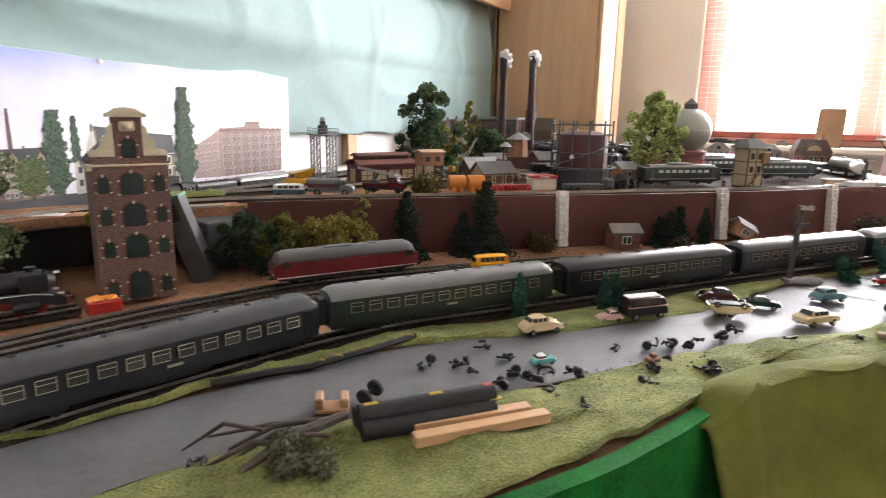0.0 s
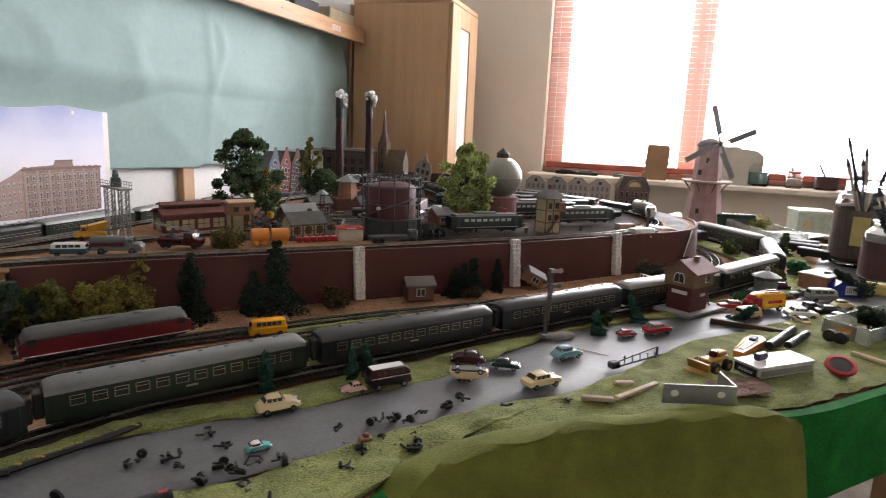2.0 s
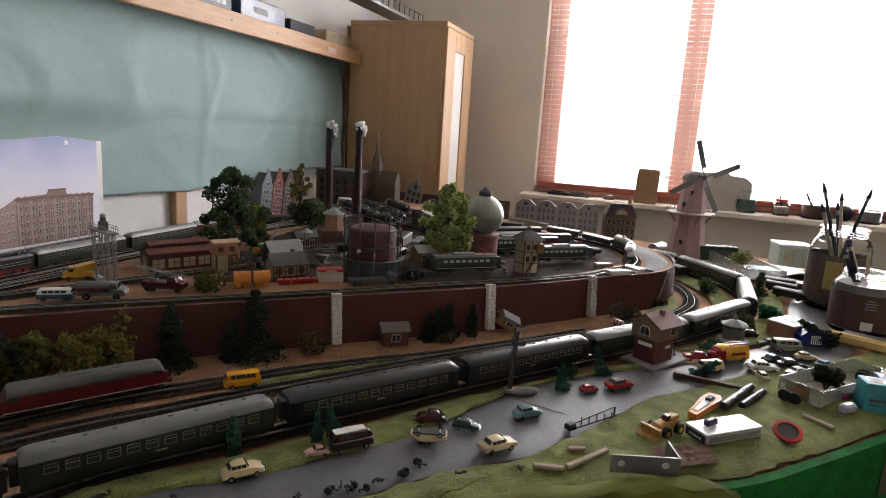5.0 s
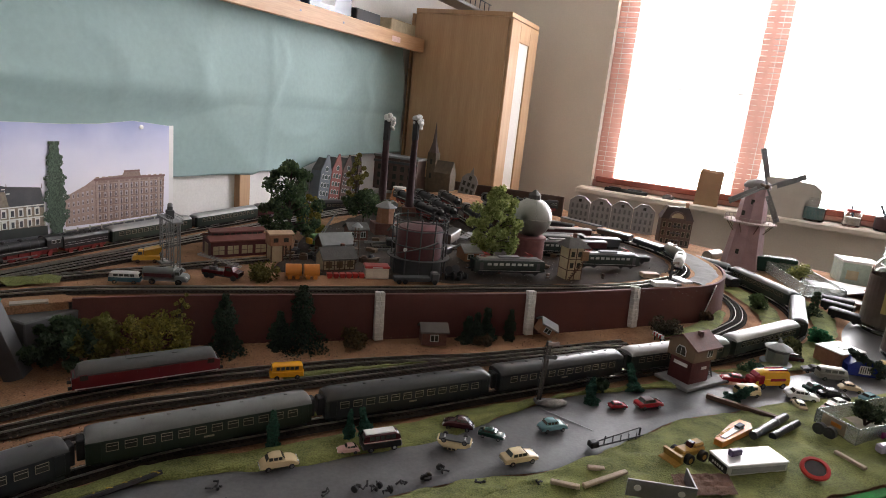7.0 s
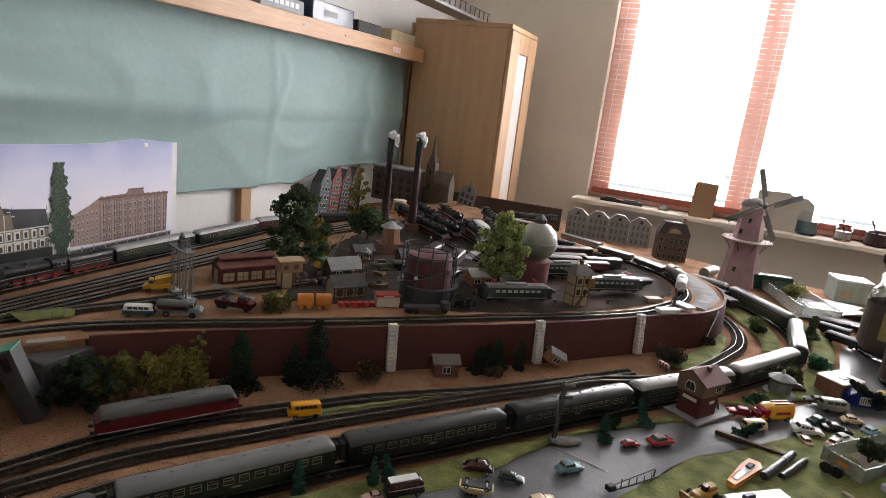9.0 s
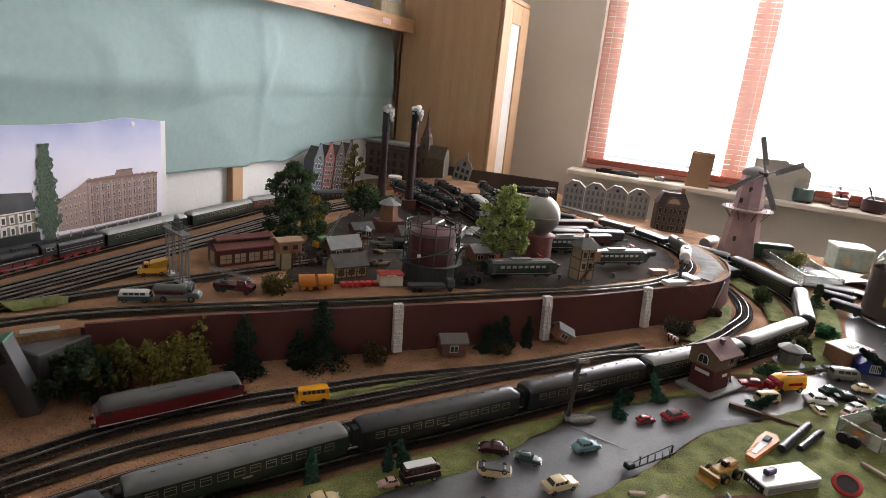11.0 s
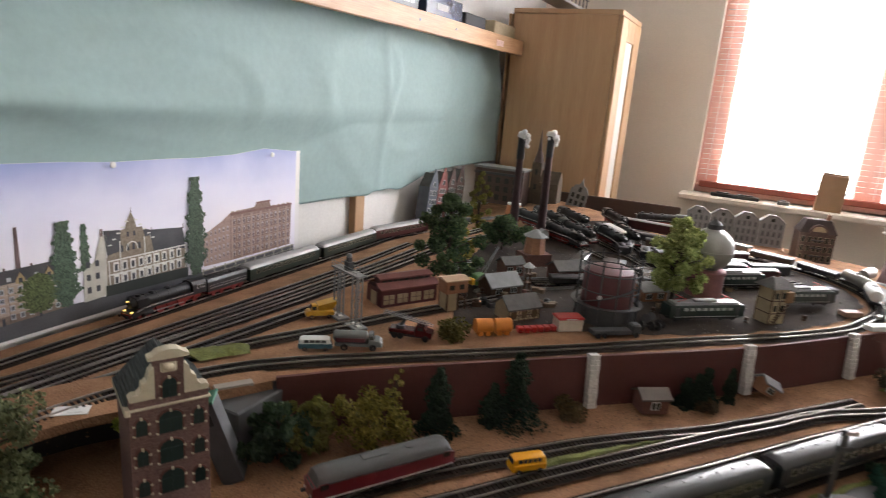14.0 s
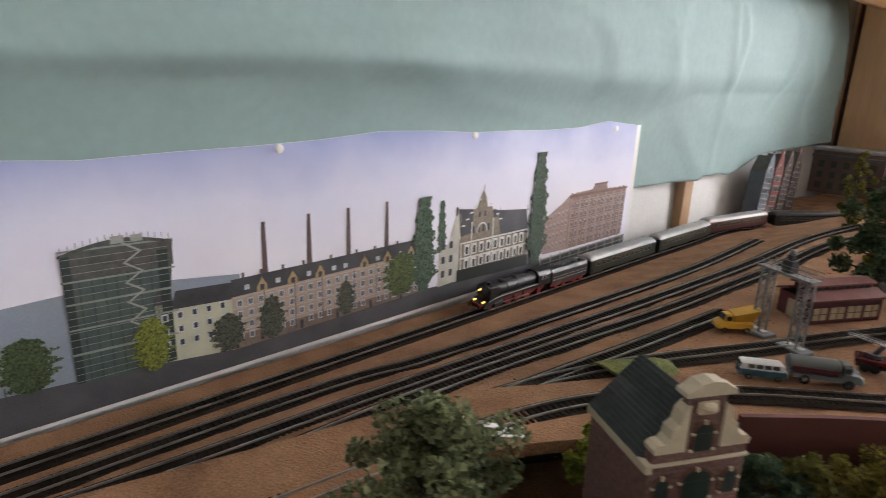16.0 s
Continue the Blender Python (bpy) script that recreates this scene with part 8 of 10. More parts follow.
part("waist_line", Geo().box(-0.0255, 0.0240, -0.0104, 0.0104, 0.0136, 0.0144), PINKP, bus)
vehicle("toy_beetle", "dark maroon rounded toy car", 0.322, 0.692, 170, 0.048, BEETLE, DKBROWN)
vehicle("toy_sedan", "dark green toy car on the road", 0.366, 0.672, -20, 0.040, SEDAN, DKGRN)
oc = vehicle("overturned_car", "cream toy car lying on its roof", 0.312, 0.640, -12, 0.050, BEETLE, CREAMP, z=0.0202, roll=180)
part("floor_pan", Geo().box(-0.0205, 0.0205, -0.0078, 0.0078, 0.0022, 0.0046, 0.0008), BLACKM, oc, "black floor pan")
part("axle", Geo().cyl((-0.0135, -0.008, 0.0030), (-0.0135, 0.008, 0.0030), 0.0014, n=8).cyl((0.0135, -0.008, 0.0030), (0.0135, 0.008, 0.0030), 0.0014, n=8), STEEL, oc)
vehicle("toy_sedan", "cream long toy car on the road", 0.394, 0.617, 20, 0.054, SEDAN, CREAMP)
vehicle("toy_coupe", "grey-blue toy coupe on the road", 0.458, 0.702, 18, 0.048, BEETLE, BLUEP)
vehicle("toy_coupe", "small cherry red toy car", 0.582, 0.782, 10, 0.034, SEDAN, REDC)
vehicle("toy_convertible", "cherry red open toy convertible", 0.636, 0.792, 16, 0.052, SEDAN, REDC, mat("dark_hood", (0.10, 0.03, 0.03), 0.5))
vehicle("toy_van", "bright yellow toy van between the tracks", 0.064, 0.812, 197, 0.051, VAN, YELV, z=0.004, nwin=5)
vehicle("toy_car", "cherry red toy car in the car park", 0.843, 0.912, 170, 0.050, SEDAN, REDC)
vehicle("toy_van", "cream toy van in the car park", 0.838, 0.858, 10, 0.046, VAN, CREAMP, nwin=2)
fl = vehicle("toy_lorry", "yellow toy box lorry with a red cab", 0.905, 0.905, 190, 0.085, VAN, YELV, W=0.030, nwin=0)
fl.matrix_world = fl.matrix_world @ Matrix.Scale(0.84, 4)
part("cab_front", Geo().box(0.020, 0.044, -0.0155, 0.0155, 0.006, 0.034, 0.006).box(0.040, 0.055, -0.012, 0.012, 0.008, 0.026, 0.005), REDC, fl, "red lorry cab")
part("sign_bar", Geo().box(-0.028, 0.010, 0.0152, 0.0160, 0.018, 0.024), REDC, fl)
part("roof_rack", Geo().box(-0.035, 0.012, -0.008, -0.006, 0.038, 0.041).box(-0.035, 0.012, 0.006, 0.008, 0.038, 0.041), REDC, fl)
for x, y, rz, L, sh, m, lb in ((0.938, 0.858, -12, 0.058, SEDAN, WHITEPL, "white toy sedan in the car park"), (0.912, 0.826, 80, 0.040, SEDAN, CREAMP, "cream toy car in the car park"), (0.990, 0.897, 12, 0.050, SEDAN, DKGRN, "dark green toy sedan in the car park"), (1.004, 0.868, -15, 0.055, SEDAN, paint("black_gloss", (0.02, 0.02, 0.022)), "black toy sedan in the car park"), (1.062, 0.955, -8, 0.055, VAN, SILVER, "silver grey toy van in the car park"), (1.066, 0.908, -12, 0.045, BEETLE, CREAMP, "cream rounded toy car in the car park"), (0.966, 0.822, 30, 0.045, SEDAN, PINKP, "pale pink toy car in the car park"), (0.995, 0.84, 12, 0.045, SEDAN, WHITEPL, "white toy car beside the tray"), (1.045, 0.985, 170, 0.045, SEDAN, DKGREY, "dark grey toy car in the car park"), (1.075, 0.872, 20, 0.045, SEDAN, BLUEP, "grey-blue toy car in the car park"), (1.03, 1.035, 175, 0.055, SEDAN, DKBROWN, "dark maroon toy car by the round kiosk")):
    vehicle("toy_car", lb, x, y, rz, L, sh, m, group="parked toy cars")
# lorries on the deck
vehicle("toy_camper", "white and blue toy camper van on the deck", -0.250, 0.990, 8, 0.052, VAN, paint("sea_blue_paint", (0.05, 0.12, 0.15)), WHITEPL, z=deck_z(-0.25, 0.99), nwin=4).scale = (1, 1, 0.82)
tk = vehicle("toy_tanker", "grey toy tanker lorry on the deck", -0.184, 1.003, 4, 0.074, ([(-0.5, 0.08), (-0.5, 0.16), (0.2, 0.16), (0.24, 0.25), (0.44, 0.24), (0.5, 0.16), (0.5, 0.08)], [(0.20, 0.15), (0.21, 0.36), (0.30, 0.37), (0.34, 0.24)]), paint("lorry_grey", (0.15, 0.165, 0.165), 0.4), W=0.024, z=deck_z(-0.18, 1.0), nwin=1)
part("tank", Geo().loft([[(xx, 0.011 * k * math.cos(2 * math.pi * i / 14), 0.0205 + 0.0080 * k * math.sin(2 * math.pi * i / 14)) for i in range(14)] for xx, k in ((-0.040, 0.7), (-0.038, 1), (0.012, 1), (0.014, 0.7))]), paint("tank_grey", (0.12, 0.13, 0.125), 0.4), tk, smooth=True)
part("side_band", Geo().box(-0.036, 0.010, -0.0118, 0.0118, 0.014, 0.020), MAROON, tk)
fe = thing("toy_fire_engine", pose(-0.103, 1.058, deck_z(-0.1, 1.06), 0, 0, -12), "dark red toy fire engine with a grey turntable ladder", "toy lorry", "toy cars on the deck")
FRED = paint("fire_red", (0.085, 0.010, 0.014))
part("chassis", Geo().box(-0.036, 0.036, -0.010, 0.010, 0.005, 0.010, 0.001), BLACKM, fe)
part("bed", Geo().box(-0.037, 0.008, -0.0115, 0.0115, 0.009, 0.0165, 0.0015), FRED, fe)
part("cab", Geo().prism_y([(0.009, 0.008), (0.037, 0.008), (0.037, 0.0155), (0.027, 0.0175), (0.024, 0.0255), (0.010, 0.0265)], -0.0110, 0.0110), FRED, fe)
for s_ in (-1, 1):
    part("window", Geo().box(0.0125, 0.0225, s_ * 0.0111 - 0.0004, s_ * 0.0111 + 0.0004, 0.0185, 0.0245), PANE, fe)
    for wx in (-0.026, -0.016, 0.027):
        part("wheel", Geo().cyl((wx, s_ * 0.0085, 0.0055), (wx, s_ * 0.0118, 0.0055), 0.0055, n=14), RUBBER, fe)
part("turntable", Geo().cyl((-0.018, 0, 0.0165), (-0.018, 0, 0.021), 0.0075, n=16), DKGREY, fe)
lad = Geo()
for s_ in (-0.0045, 0.0045):
    lad.cyl((-0.048, s_, 0.040), (0.036, s_, 0.0265), 0.0009, n=5).cyl((-0.048, s_, 0.0425), (0.030, s_, 0.0300), 0.0006, n=5)
for k in range(16):
    t = k / 15
    lad.cyl((-0.048 + 0.084 * t, -0.0045, 0.040 - 0.0135 * t), (-0.048 + 0.084 * t, 0.0045, 0.040 - 0.0135 * t), 0.0006, n=4)
part("ladder", lad, STEEL, fe, "grey lattice ladder")
part("ladder_post", Geo().cyl((-0.018, 0, 0.020), (-0.010, 0, 0.034), 0.0028, n=8), DKGREY, fe)
dt = vehicle("toy_dumper", "yellow toy dumper on the deck", -0.268, 1.125, 200, 0.050, ([(-0.5, 0.10), (-0.5, 0.25), (0.1, 0.30), (0.42, 0.30), (0.5, 0.2), (0.5, 0.10)], [(0.1, 0.28), (0.12, 0.5), (0.28, 0.5), (0.34, 0.28)]), YELLOW, z=deck_z(-0.268, 1.125), nwin=1)
part("skip", Geo().loft([[(-0.022, -0.008, 0.016), (0.004, -0.008, 0.014), (0.004, 0.008, 0.014), (-0.022, 0.008, 0.016)], [(-0.031, -0.012, 0.033), (0.004, -0.012, 0.025), (0.004, 0.012, 0.025), (-0.031, 0.012, 0.033)]]), YELLOW, dt)

# ---- signal box, signals and kiosk on the low board ----
sb = thing("signal_box", pose(0.752, 0.905, 0.003, 0, 0, 28), "red brick signal box with tan upper floor and red roof", "signal box")
part("plinth", Geo().box(-0.045, 0.075, -0.035, 0.035, 0, 0.006, 0.001), GREYP, sb)
part("brick_base", Geo().box(-0.026, 0.026, -0.022, 0.022, 0.006, 0.048), mat("deep_red_brick", (0.095, 0.020, 0.020), 0.7, scale=120, var=0.25, bump=0.2), sb)
part("cabin", Geo().prism_x([(-0.027, 0.048), (0.027, 0.048), (0.027, 0.074), (0, 0.090), (-0.027, 0.074)], -0.031, 0.031), mat("tan_cladding", (0.18, 0.115, 0.070), 0.7, scale=90, var=0.2, bump=0.1), sb)
for s in (-1, 1):
    part("roof", Geo().prism_x([(s * 0.034, 0.0705), (0, 0.0905), (0, 0.0935), (s * 0.034, 0.0735)], -0.036, 0.036), mat("brown_red_tiles", (0.15, 0.062, 0.052), 0.65, scale=150, var=0.3, bump=0.3), sb)
part("chimney", Geo().box(-0.002, 0.005, -0.012, -0.005, 0.083, 0.097), MATS["brown_red_tiles"], sb)
for y0 in (-0.0272, 0.0272):
    f = part("window", Geo().box(0.004, 0.018, y0 - 0.0007, y0 + 0.0007, 0.055, 0.069), WHITEPL, sb)
    part("pane", Geo().box(0.005, 0.0105, y0 - 0.001, y0 + 0.001, 0.056, 0.068).box(0.0115, 0.017, y0 - 0.001, y0 + 0.001, 0.056, 0.068), PANE, f)
f = part("arched_window", Geo().prism_x([(-0.010, 0.054), (0.010, 0.054), (0.010, 0.064), (0.006, 0.071), (-0.006, 0.071), (-0.010, 0.064)], -0.0318, -0.0306), WHITEPL, sb)
part("pane", Geo().prism_x([(-0.0085, 0.055), (-0.0005, 0.055), (-0.0005, 0.0695), (-0.005, 0.0695), (-0.0085, 0.0635)], -0.0322, -0.0306).prism_x([(0.0085, 0.055), (0.0005, 0.055), (0.0005, 0.0695), (0.005, 0.0695), (0.0085, 0.0635)], -0.0322, -0.0306), PANE, f)
part("sign_bar", Geo().box(-0.0268, -0.0258, -0.014, 0.014, 0.034, 0.040), WHITEPL, sb)
part("sign_bar", Geo().box(0.002, 0.016, -0.0228, -0.0218, 0.030, 0.035), WHITEPL, sb)
part("stair", Geo().prism_y([(0.027, 0.046), (0.050, 0.006), (0.053, 0.006), (0.030, 0.048)], -0.015, -0.0135).prism_y([(0.027, 0.046), (0.050, 0.006), (0.053, 0.006), (0.030, 0.048)], -0.006, -0.0045), DKGREY, sb)
for i in range(8):
    part("tread", Geo().box(0.0285 + i * 0.0029, 0.0325 + i * 0.0029, -0.0135, -0.006, 0.0425 - i * 0.0050, 0.0435 - i * 0.0050), DKGREY, sb)


def arm_signal(x, y, h, label, rz=0):
    ob = thing("arm_signal", pose(x, y, 0.003, 0, 3, rz), label, "railway signal", "arm signals")
    part("base", Geo().box(-0.006, 0.035, -0.007, 0.007, 0, 0.006, 0.001), GREYP, ob)
    g = Geo()
    for a in (-0.0022, 0.0022):
        g.box(a - 0.0012, a + 0.0012, -0.0016, 0.0016, 0.004, h)
    for i in range(int(h / 0.006)):
        g.cyl((-0.0022, 0, 0.006 + i * 0.006), (0.0022, 0, 0.012 + i * 0.006), 0.0008, n=4)
    part("mast", g, mat("mast_grey_brown", (0.085, 0.075, 0.068), 0.7, scale=120, var=0.35), ob)
    for k, z in enumerate((h, h - 0.022)):
        part("arm", Geo().box(-0.003, 0.012, -0.0026, -0.0014, z - 0.003, z + 0.002).cyl((0.012, -0.0028, z), (0.012, -0.0012, z), 0.0036, n=14), mat("dull_pink_arm", (0.36, 0.29, 0.26), 0.6) if k == 0 else DKGREY, ob)
        part("lamp", Geo().box(-0.004, 0.004, 0.0008, 0.005, z - 0.006, z + 0.002, 0.0006), DKGREY, ob)
    part("ladder", Geo().box(-0.0045, -0.0040, 0.004, 0.0045, 0.004, h - 0.004).box(0.0040, 0.0045, 0.004, 0.0045, 0.004, h - 0.004), DKGREY, ob)
    return ob


arm_signal(0.455, 0.782, 0.100, "grey lattice arm signal with pale arm on a grey base", 8)
arm_signal(0.862, 1.268, 0.055, "small dark arm signal on the upper deck", 20).location.z = 0.079
solo("grey_mound", Geo().ball((0, 0, 0.004), 0.024, 0.009, 0.007, n=14, m=8), mat("grey_rubble", (0.22, 0.21, 0.2), 0.9, scale=150, var=0.35, bump=0.6), pose(0.478, 0.778, 0.002, 0, 0, 12), "grey rough stone block by the signal", "stone", smooth=True)
kk = thing("round_kiosk", pose(0.990, 1.018, 0.002), "grey octagonal kiosk with pointed roof", "kiosk")
part("plinth", Geo().lathe([(0.030, 0), (0.030, 0.004), (0.028, 0.005)], 16), GREYP, kk)
part("wall", Geo().lathe([(0.021, 0.004), (0.021, 0.034)], 8), mat("green_grey_metal", (0.17, 0.19, 0.17), 0.5, scale=60, var=0.2), kk)
part("sign_band", Geo().lathe([(0.0216, 0.028), (0.0216, 0.033)], 8, cap=False), DKGREY, kk)
part("roof", Geo().lathe([(0.027, 0.034), (0.026, 0.036), (0.010, 0.043), (0.004, 0.045), (0.004, 0.049), (0.001, 0.054)], 8), GREYP, kk)
bk = thing("brick_box_house", pose(1.140, 1.045, 0.002, 0, 0, 20), "tan brick house shell with pale flat roof", "model house")
part("wall", Geo().box(-0.036, 0.036, -0.028, 0.028, 0, 0.032), mat("tan_red_brick", (0.30, 0.14, 0.085), 0.75, scale=130, var=0.25, bump=0.2), bk)
part("roof", Geo().box(-0.038, 0.038, -0.030, 0.030, 0.032, 0.035, 0.001), WHITEPL, bk)
part("roof_hatch", Geo().box(-0.008, 0.014, -0.012, 0.010, 0.0352, 0.0362), PANE, bk)
part("window", Geo().box(-0.010, 0.010, -0.0288, -0.0275, 0.010, 0.022), PANE, bk)
bs = thing("buffer_stop", pose(0.775, 1.090, 0.004, 0, 0, 18), "red and white buffer stop at the track end", "buffer stop")
part("beam", Geo().box(-0.003, 0.003, -0.014, 0.014, 0.010, 0.017), WHITEPL, bs)
for y in (-0.009, 0.0, 0.009):
    part("stripe", Geo().box(-0.0036, 0.0036, y - 0.002, y + 0.002, 0.0098, 0.0172), REDP, bs)
for y in (-0.009, 0.009):
    part("strut", Geo().cyl((0.016, y, 0), (0, y, 0.014), 0.0014, n=6).cyl((0, y, 0), (0, y, 0.012), 0.0014, n=6), BLACKM, bs)
solo("white_card_flap", Geo().box(-0.012, 0.012, -0.001, 0.001, 0, 0.085), WHITEPL, pose(0.968, 1.285, 0.0, 12, 6, 60), "white card strip at the wall's end", "card")
solo("white_box", Geo().box(-0.028, 0.028, -0.011, 0.011, 0, 0.010, 0.001), WHITEPL, pose(0.838, 1.243, 0.083, 0, 0, 12), "small white box on the deck edge", "box")
solo("white_box", Geo().box(-0.014, 0.014, -0.026, 0.026, 0, 0.006, 0.001), WHITEPL, pose(0.905, 1.30, 0.083, 0, 0, 20), "flat white box on the deck edge", "box")
solo("tan_block", Geo().box(-0.022, 0.022, -0.011, 0.011, 0, 0.011, 0.001), mat("tan_load", (0.42, 0.28, 0.2)), pose(0.842, 1.335, 0.078, 0, 0, 8), "tan wooden block in the yard", "block")
solo("silver_pipe", Geo().cyl((0, 0, 0.018), (0, 0.09, 0.018), 0.018, n=20).cyl((0, -0.001, 0.018), (0, 0.02, 0.018), 0.013, n=20), SILVER, pose(1.30, 1.93, 0.0, 0, 0, -50), "short silver tube beside the windmill", "tube", smooth=True)

# grass, paths and paved area on the right
strip("bank_grass", [(1.10, 1.255), (1.138, 1.325), (1.160, 1.42), (1.168, 1.53), (1.165, 1.66)], [(1.135, 1.240), (1.185, 1.31), (1.225, 1.40), (1.235, 1.52), (1.22, 1.64)], 0.004, GRASS, "green felt grass inside the curve", wob=0.004, n=50, kind="stuff", cat="grass")
strip("inner_grass", [(0.78, 1.135), (0.90, 1.21), (0.965, 1.28), (1.03, 1.38)], [(0.83, 1.100), (0.905, 1.150), (0.975, 1.215), (1.055, 1.335)], 0.004, GRASS, "green felt grass at the wall's end", wob=0.003, n=40, kind="stuff", cat="grass")
strip("outer_grass", [(0.83, 0.955), (0.93, 1.00), (1.02, 1.055), (1.10, 1.12), (1.17, 1.18), (1.25, 1.28), (1.315, 1.40), (1.33, 1.52)], [(0.90, 0.94), (1.00, 0.985), (1.08, 1.02), (1.15, 1.08), (1.205, 1.14), (1.29, 1.25), (1.37, 1.38), (1.38, 1.52)], 0.004, GRASS, "green felt grass outside the curve", wob=0.004, n=80, kind="stuff", cat="grass")
strip("car_park", [(0.80, 0.89), (0.95, 0.95), (1.10, 1.02), (1.22, 1.14), (1.32, 1.27), (1.45, 1.40)], [(0.80, 0.80), (0.95, 0.80), (1.10, 0.86), (1.25, 0.98), (1.45, 1.10), (1.62, 1.25)], 0.0028, mat("dark_grey_sheet", (0.075, 0.072, 0.07), 0.4, scale=9, var=0.25, bump=0.1), "dark grey sheet of the car park", n=60)
solo("bare_earth", Geo().grid(lambda u, v: (0.575 + 0.08 * u + 0.01 * v, 0.548 + 0.045 * v + 0.008 * u, 0.0125 + 0.002 * noise.noise(Vector((u * 9, v * 6, 1)))), 24, 14), mat("red_earth", (0.12, 0.06, 0.038), 0.95, scale=50, var=0.4, bump=0.6), I4, "bare reddish earth patch at the table edge", kind="stuff", category="earth")


# ---- loose things on the road and grass ----
def scrap(x, y, r, n, label, sz=0.012, name="plastic_scrap", m=None, z=0.003):
    """A small tangle of broken black model parts."""
    g = Geo()
    rr = random.Random(r)
    p = Vector((0, 0, 0.002))
    for i in range(n):
        a = rr.uniform(0, 6.28)
        q = p + Vector((math.cos(a), math.sin(a), 0)) * sz * rr.uniform(0.3, 0.9)
        q.z = rr.uniform(0.002, 0.006)
        q.x, q.y = max(-sz, min(sz, q.x)), max(-sz, min(sz, q.y))
        k = rr.random()
        if k < 0.72:
            g.cyl(tuple(p), tuple(q), rr.uniform(0.0008, 0.0016), rr.uniform(0.0005, 0.0012), 6)
        elif k < 0.94:
            g.box(min(p.x, q.x) - 0.001, max(p.x, q.x) + 0.001, q.y - 0.0015, q.y + 0.0015, 0.0005, 0.0045, 0.0005)
        else:
            g.cyl((q.x, q.y - 0.0012, 0.004), (q.x, q.y + 0.0012, 0.004), rr.uniform(0.003, 0.0045), n=10)
        p = q
    return solo(name, g, m or BLACKM, pose(x, y, z, 0, 0, rr.uniform(0, 360)), label, "model part", "scattered model parts")


for i, (x, y, n, sz) in enumerate(((-0.020, 0.484, 5, 0.008), (0.018, 0.500, 8, 0.013), (0.038, 0.532, 6, 0.011), (0.056, 0.510, 5, 0.009), (0.031, 0.473, 5, 0.008), (0.046, 0.460, 7, 0.011), (0.062, 0.466, 9, 0.012), (0.080, 0.472, 9, 0.012), (0.102, 0.475, 8, 0.011), (0.155, 0.531, 5, 0.008), (0.192, 0.548, 9, 0.011), (0.208, 0.546, 8, 0.010), (0.237, 0.552, 7, 0.009), (0.232, 0.535, 6, 0.009), (0.272, 0.572, 6, 0.008), (0.302, 0.584, 7, 0.010), (0.342, 0.568, 6, 0.009), (0.175, 0.487, 7, 0.009), (0.198, 0.500, 6, 0.008), (0.161, 0.458, 8, 0.009), (0.105, 0.420, 6, 0.008), (0.086, 0.432, 6, 0.010), (0.62, 0.575, 5, 0.006), (-0.150, 0.330, 6, 0.010), (-0.005, 0.495, 3, 0.005), (0.41, 0.565, 4, 0.006))):
    scrap(x, y, 100 + i, n + 2, "small black broken model part lying about", sz)
scrap(0.216, 0.492, 150, 26, "heap of black model parts on the grass", 0.016, z=0.004)
for x, y in ((0.184, 0.502),):
    solo("brown_figure_base", Geo().box(-0.006, 0.006, -0.004, 0.004, 0, 0.006, 0.001).box(-0.002, 0.003, -0.003, 0.003, 0.006, 0.010, 0.001), mat("brown_plastic", (0.25, 0.11, 0.05), 0.5), pose(x, y, 0.003, 0, 0, 20), "small brown plastic piece on the road", "model part")
vehicle("toy_scooter", "small turquoise bubble car lying on the road", 0.088, 0.498, 25, 0.026, BEETLE, paint("turquoise_paint", (0.10, 0.42, 0.40)), WHITEPL, nwin=1)
cb = thing("brown_chair_piece", pose(-0.078, 0.408, 0.003, 0, 0, 10), "small tan plastic crate piece on the road", "model part")
part("tray", Geo().box(-0.012, 0.012, -0.008, 0.008, 0, 0.004, 0.001).box(-0.012, -0.006, -0.008, 0.008, 0.004, 0.012, 0.001).box(0.006, 0.012, -0.008, 0.008, 0.004, 0.011, 0.001), mat("tan_plastic", (0.42, 0.24, 0.12), 0.5), cb)
wp = solo("loose_axle", Geo().cyl((-0.008, 0, 0.0060), (-0.0055, 0, 0.0060), 0.0066, n=18).cyl((0.0055, 0, 0.0060), (0.008, 0, 0.0060), 0.0066, n=18).cyl((-0.007, 0, 0.0060), (0.007, 0, 0.0060), 0.0018, n=8), RUBBER, pose(-0.052, 0.425, 0.003, 0, -12, 60), "pair of black toy wheels on an axle", "wheel pair", smooth=True)
# bundle of black tubes with yellow tape marks
bd = thing("tube_bundle", pose(-0.008, 0.388, 0.004, 0, 0, 22) @ Matrix.Scale(0.8, 4), "bundle of black plastic tubes with yellow marks", "tube bundle")
for dy, zz in ((-0.012, 0.011), (0.004, 0.012), (0.013, 0.010), (-0.004, 0.021)):
    part("tube", Geo().cyl((-0.062, dy, zz), (0.060 + 0.3 * dy, dy, zz), 0.0088, n=16), BLACKM, bd, smooth=True)
for xx, dy, zz in ((-0.052, -0.004, 0.0295), (0.005, -0.004, 0.0298), (0.052, 0.008, 0.0215), (0.058, -0.012, 0.0195)):
    part("tape_mark", Geo().box(xx - 0.006, xx + 0.006, dy - 0.0025, dy + 0.0025, zz - 0.0008, zz + 0.0003, 0.0003), mat("ochre_tape", (0.36, 0.25, 0.03), 0.7, scale=200, var=0.4), bd)
part("red_end", Geo().box(0.050, 0.058, -0.006, 0.000, 0.0285, 0.0298, 0.0005), REDP, bd)
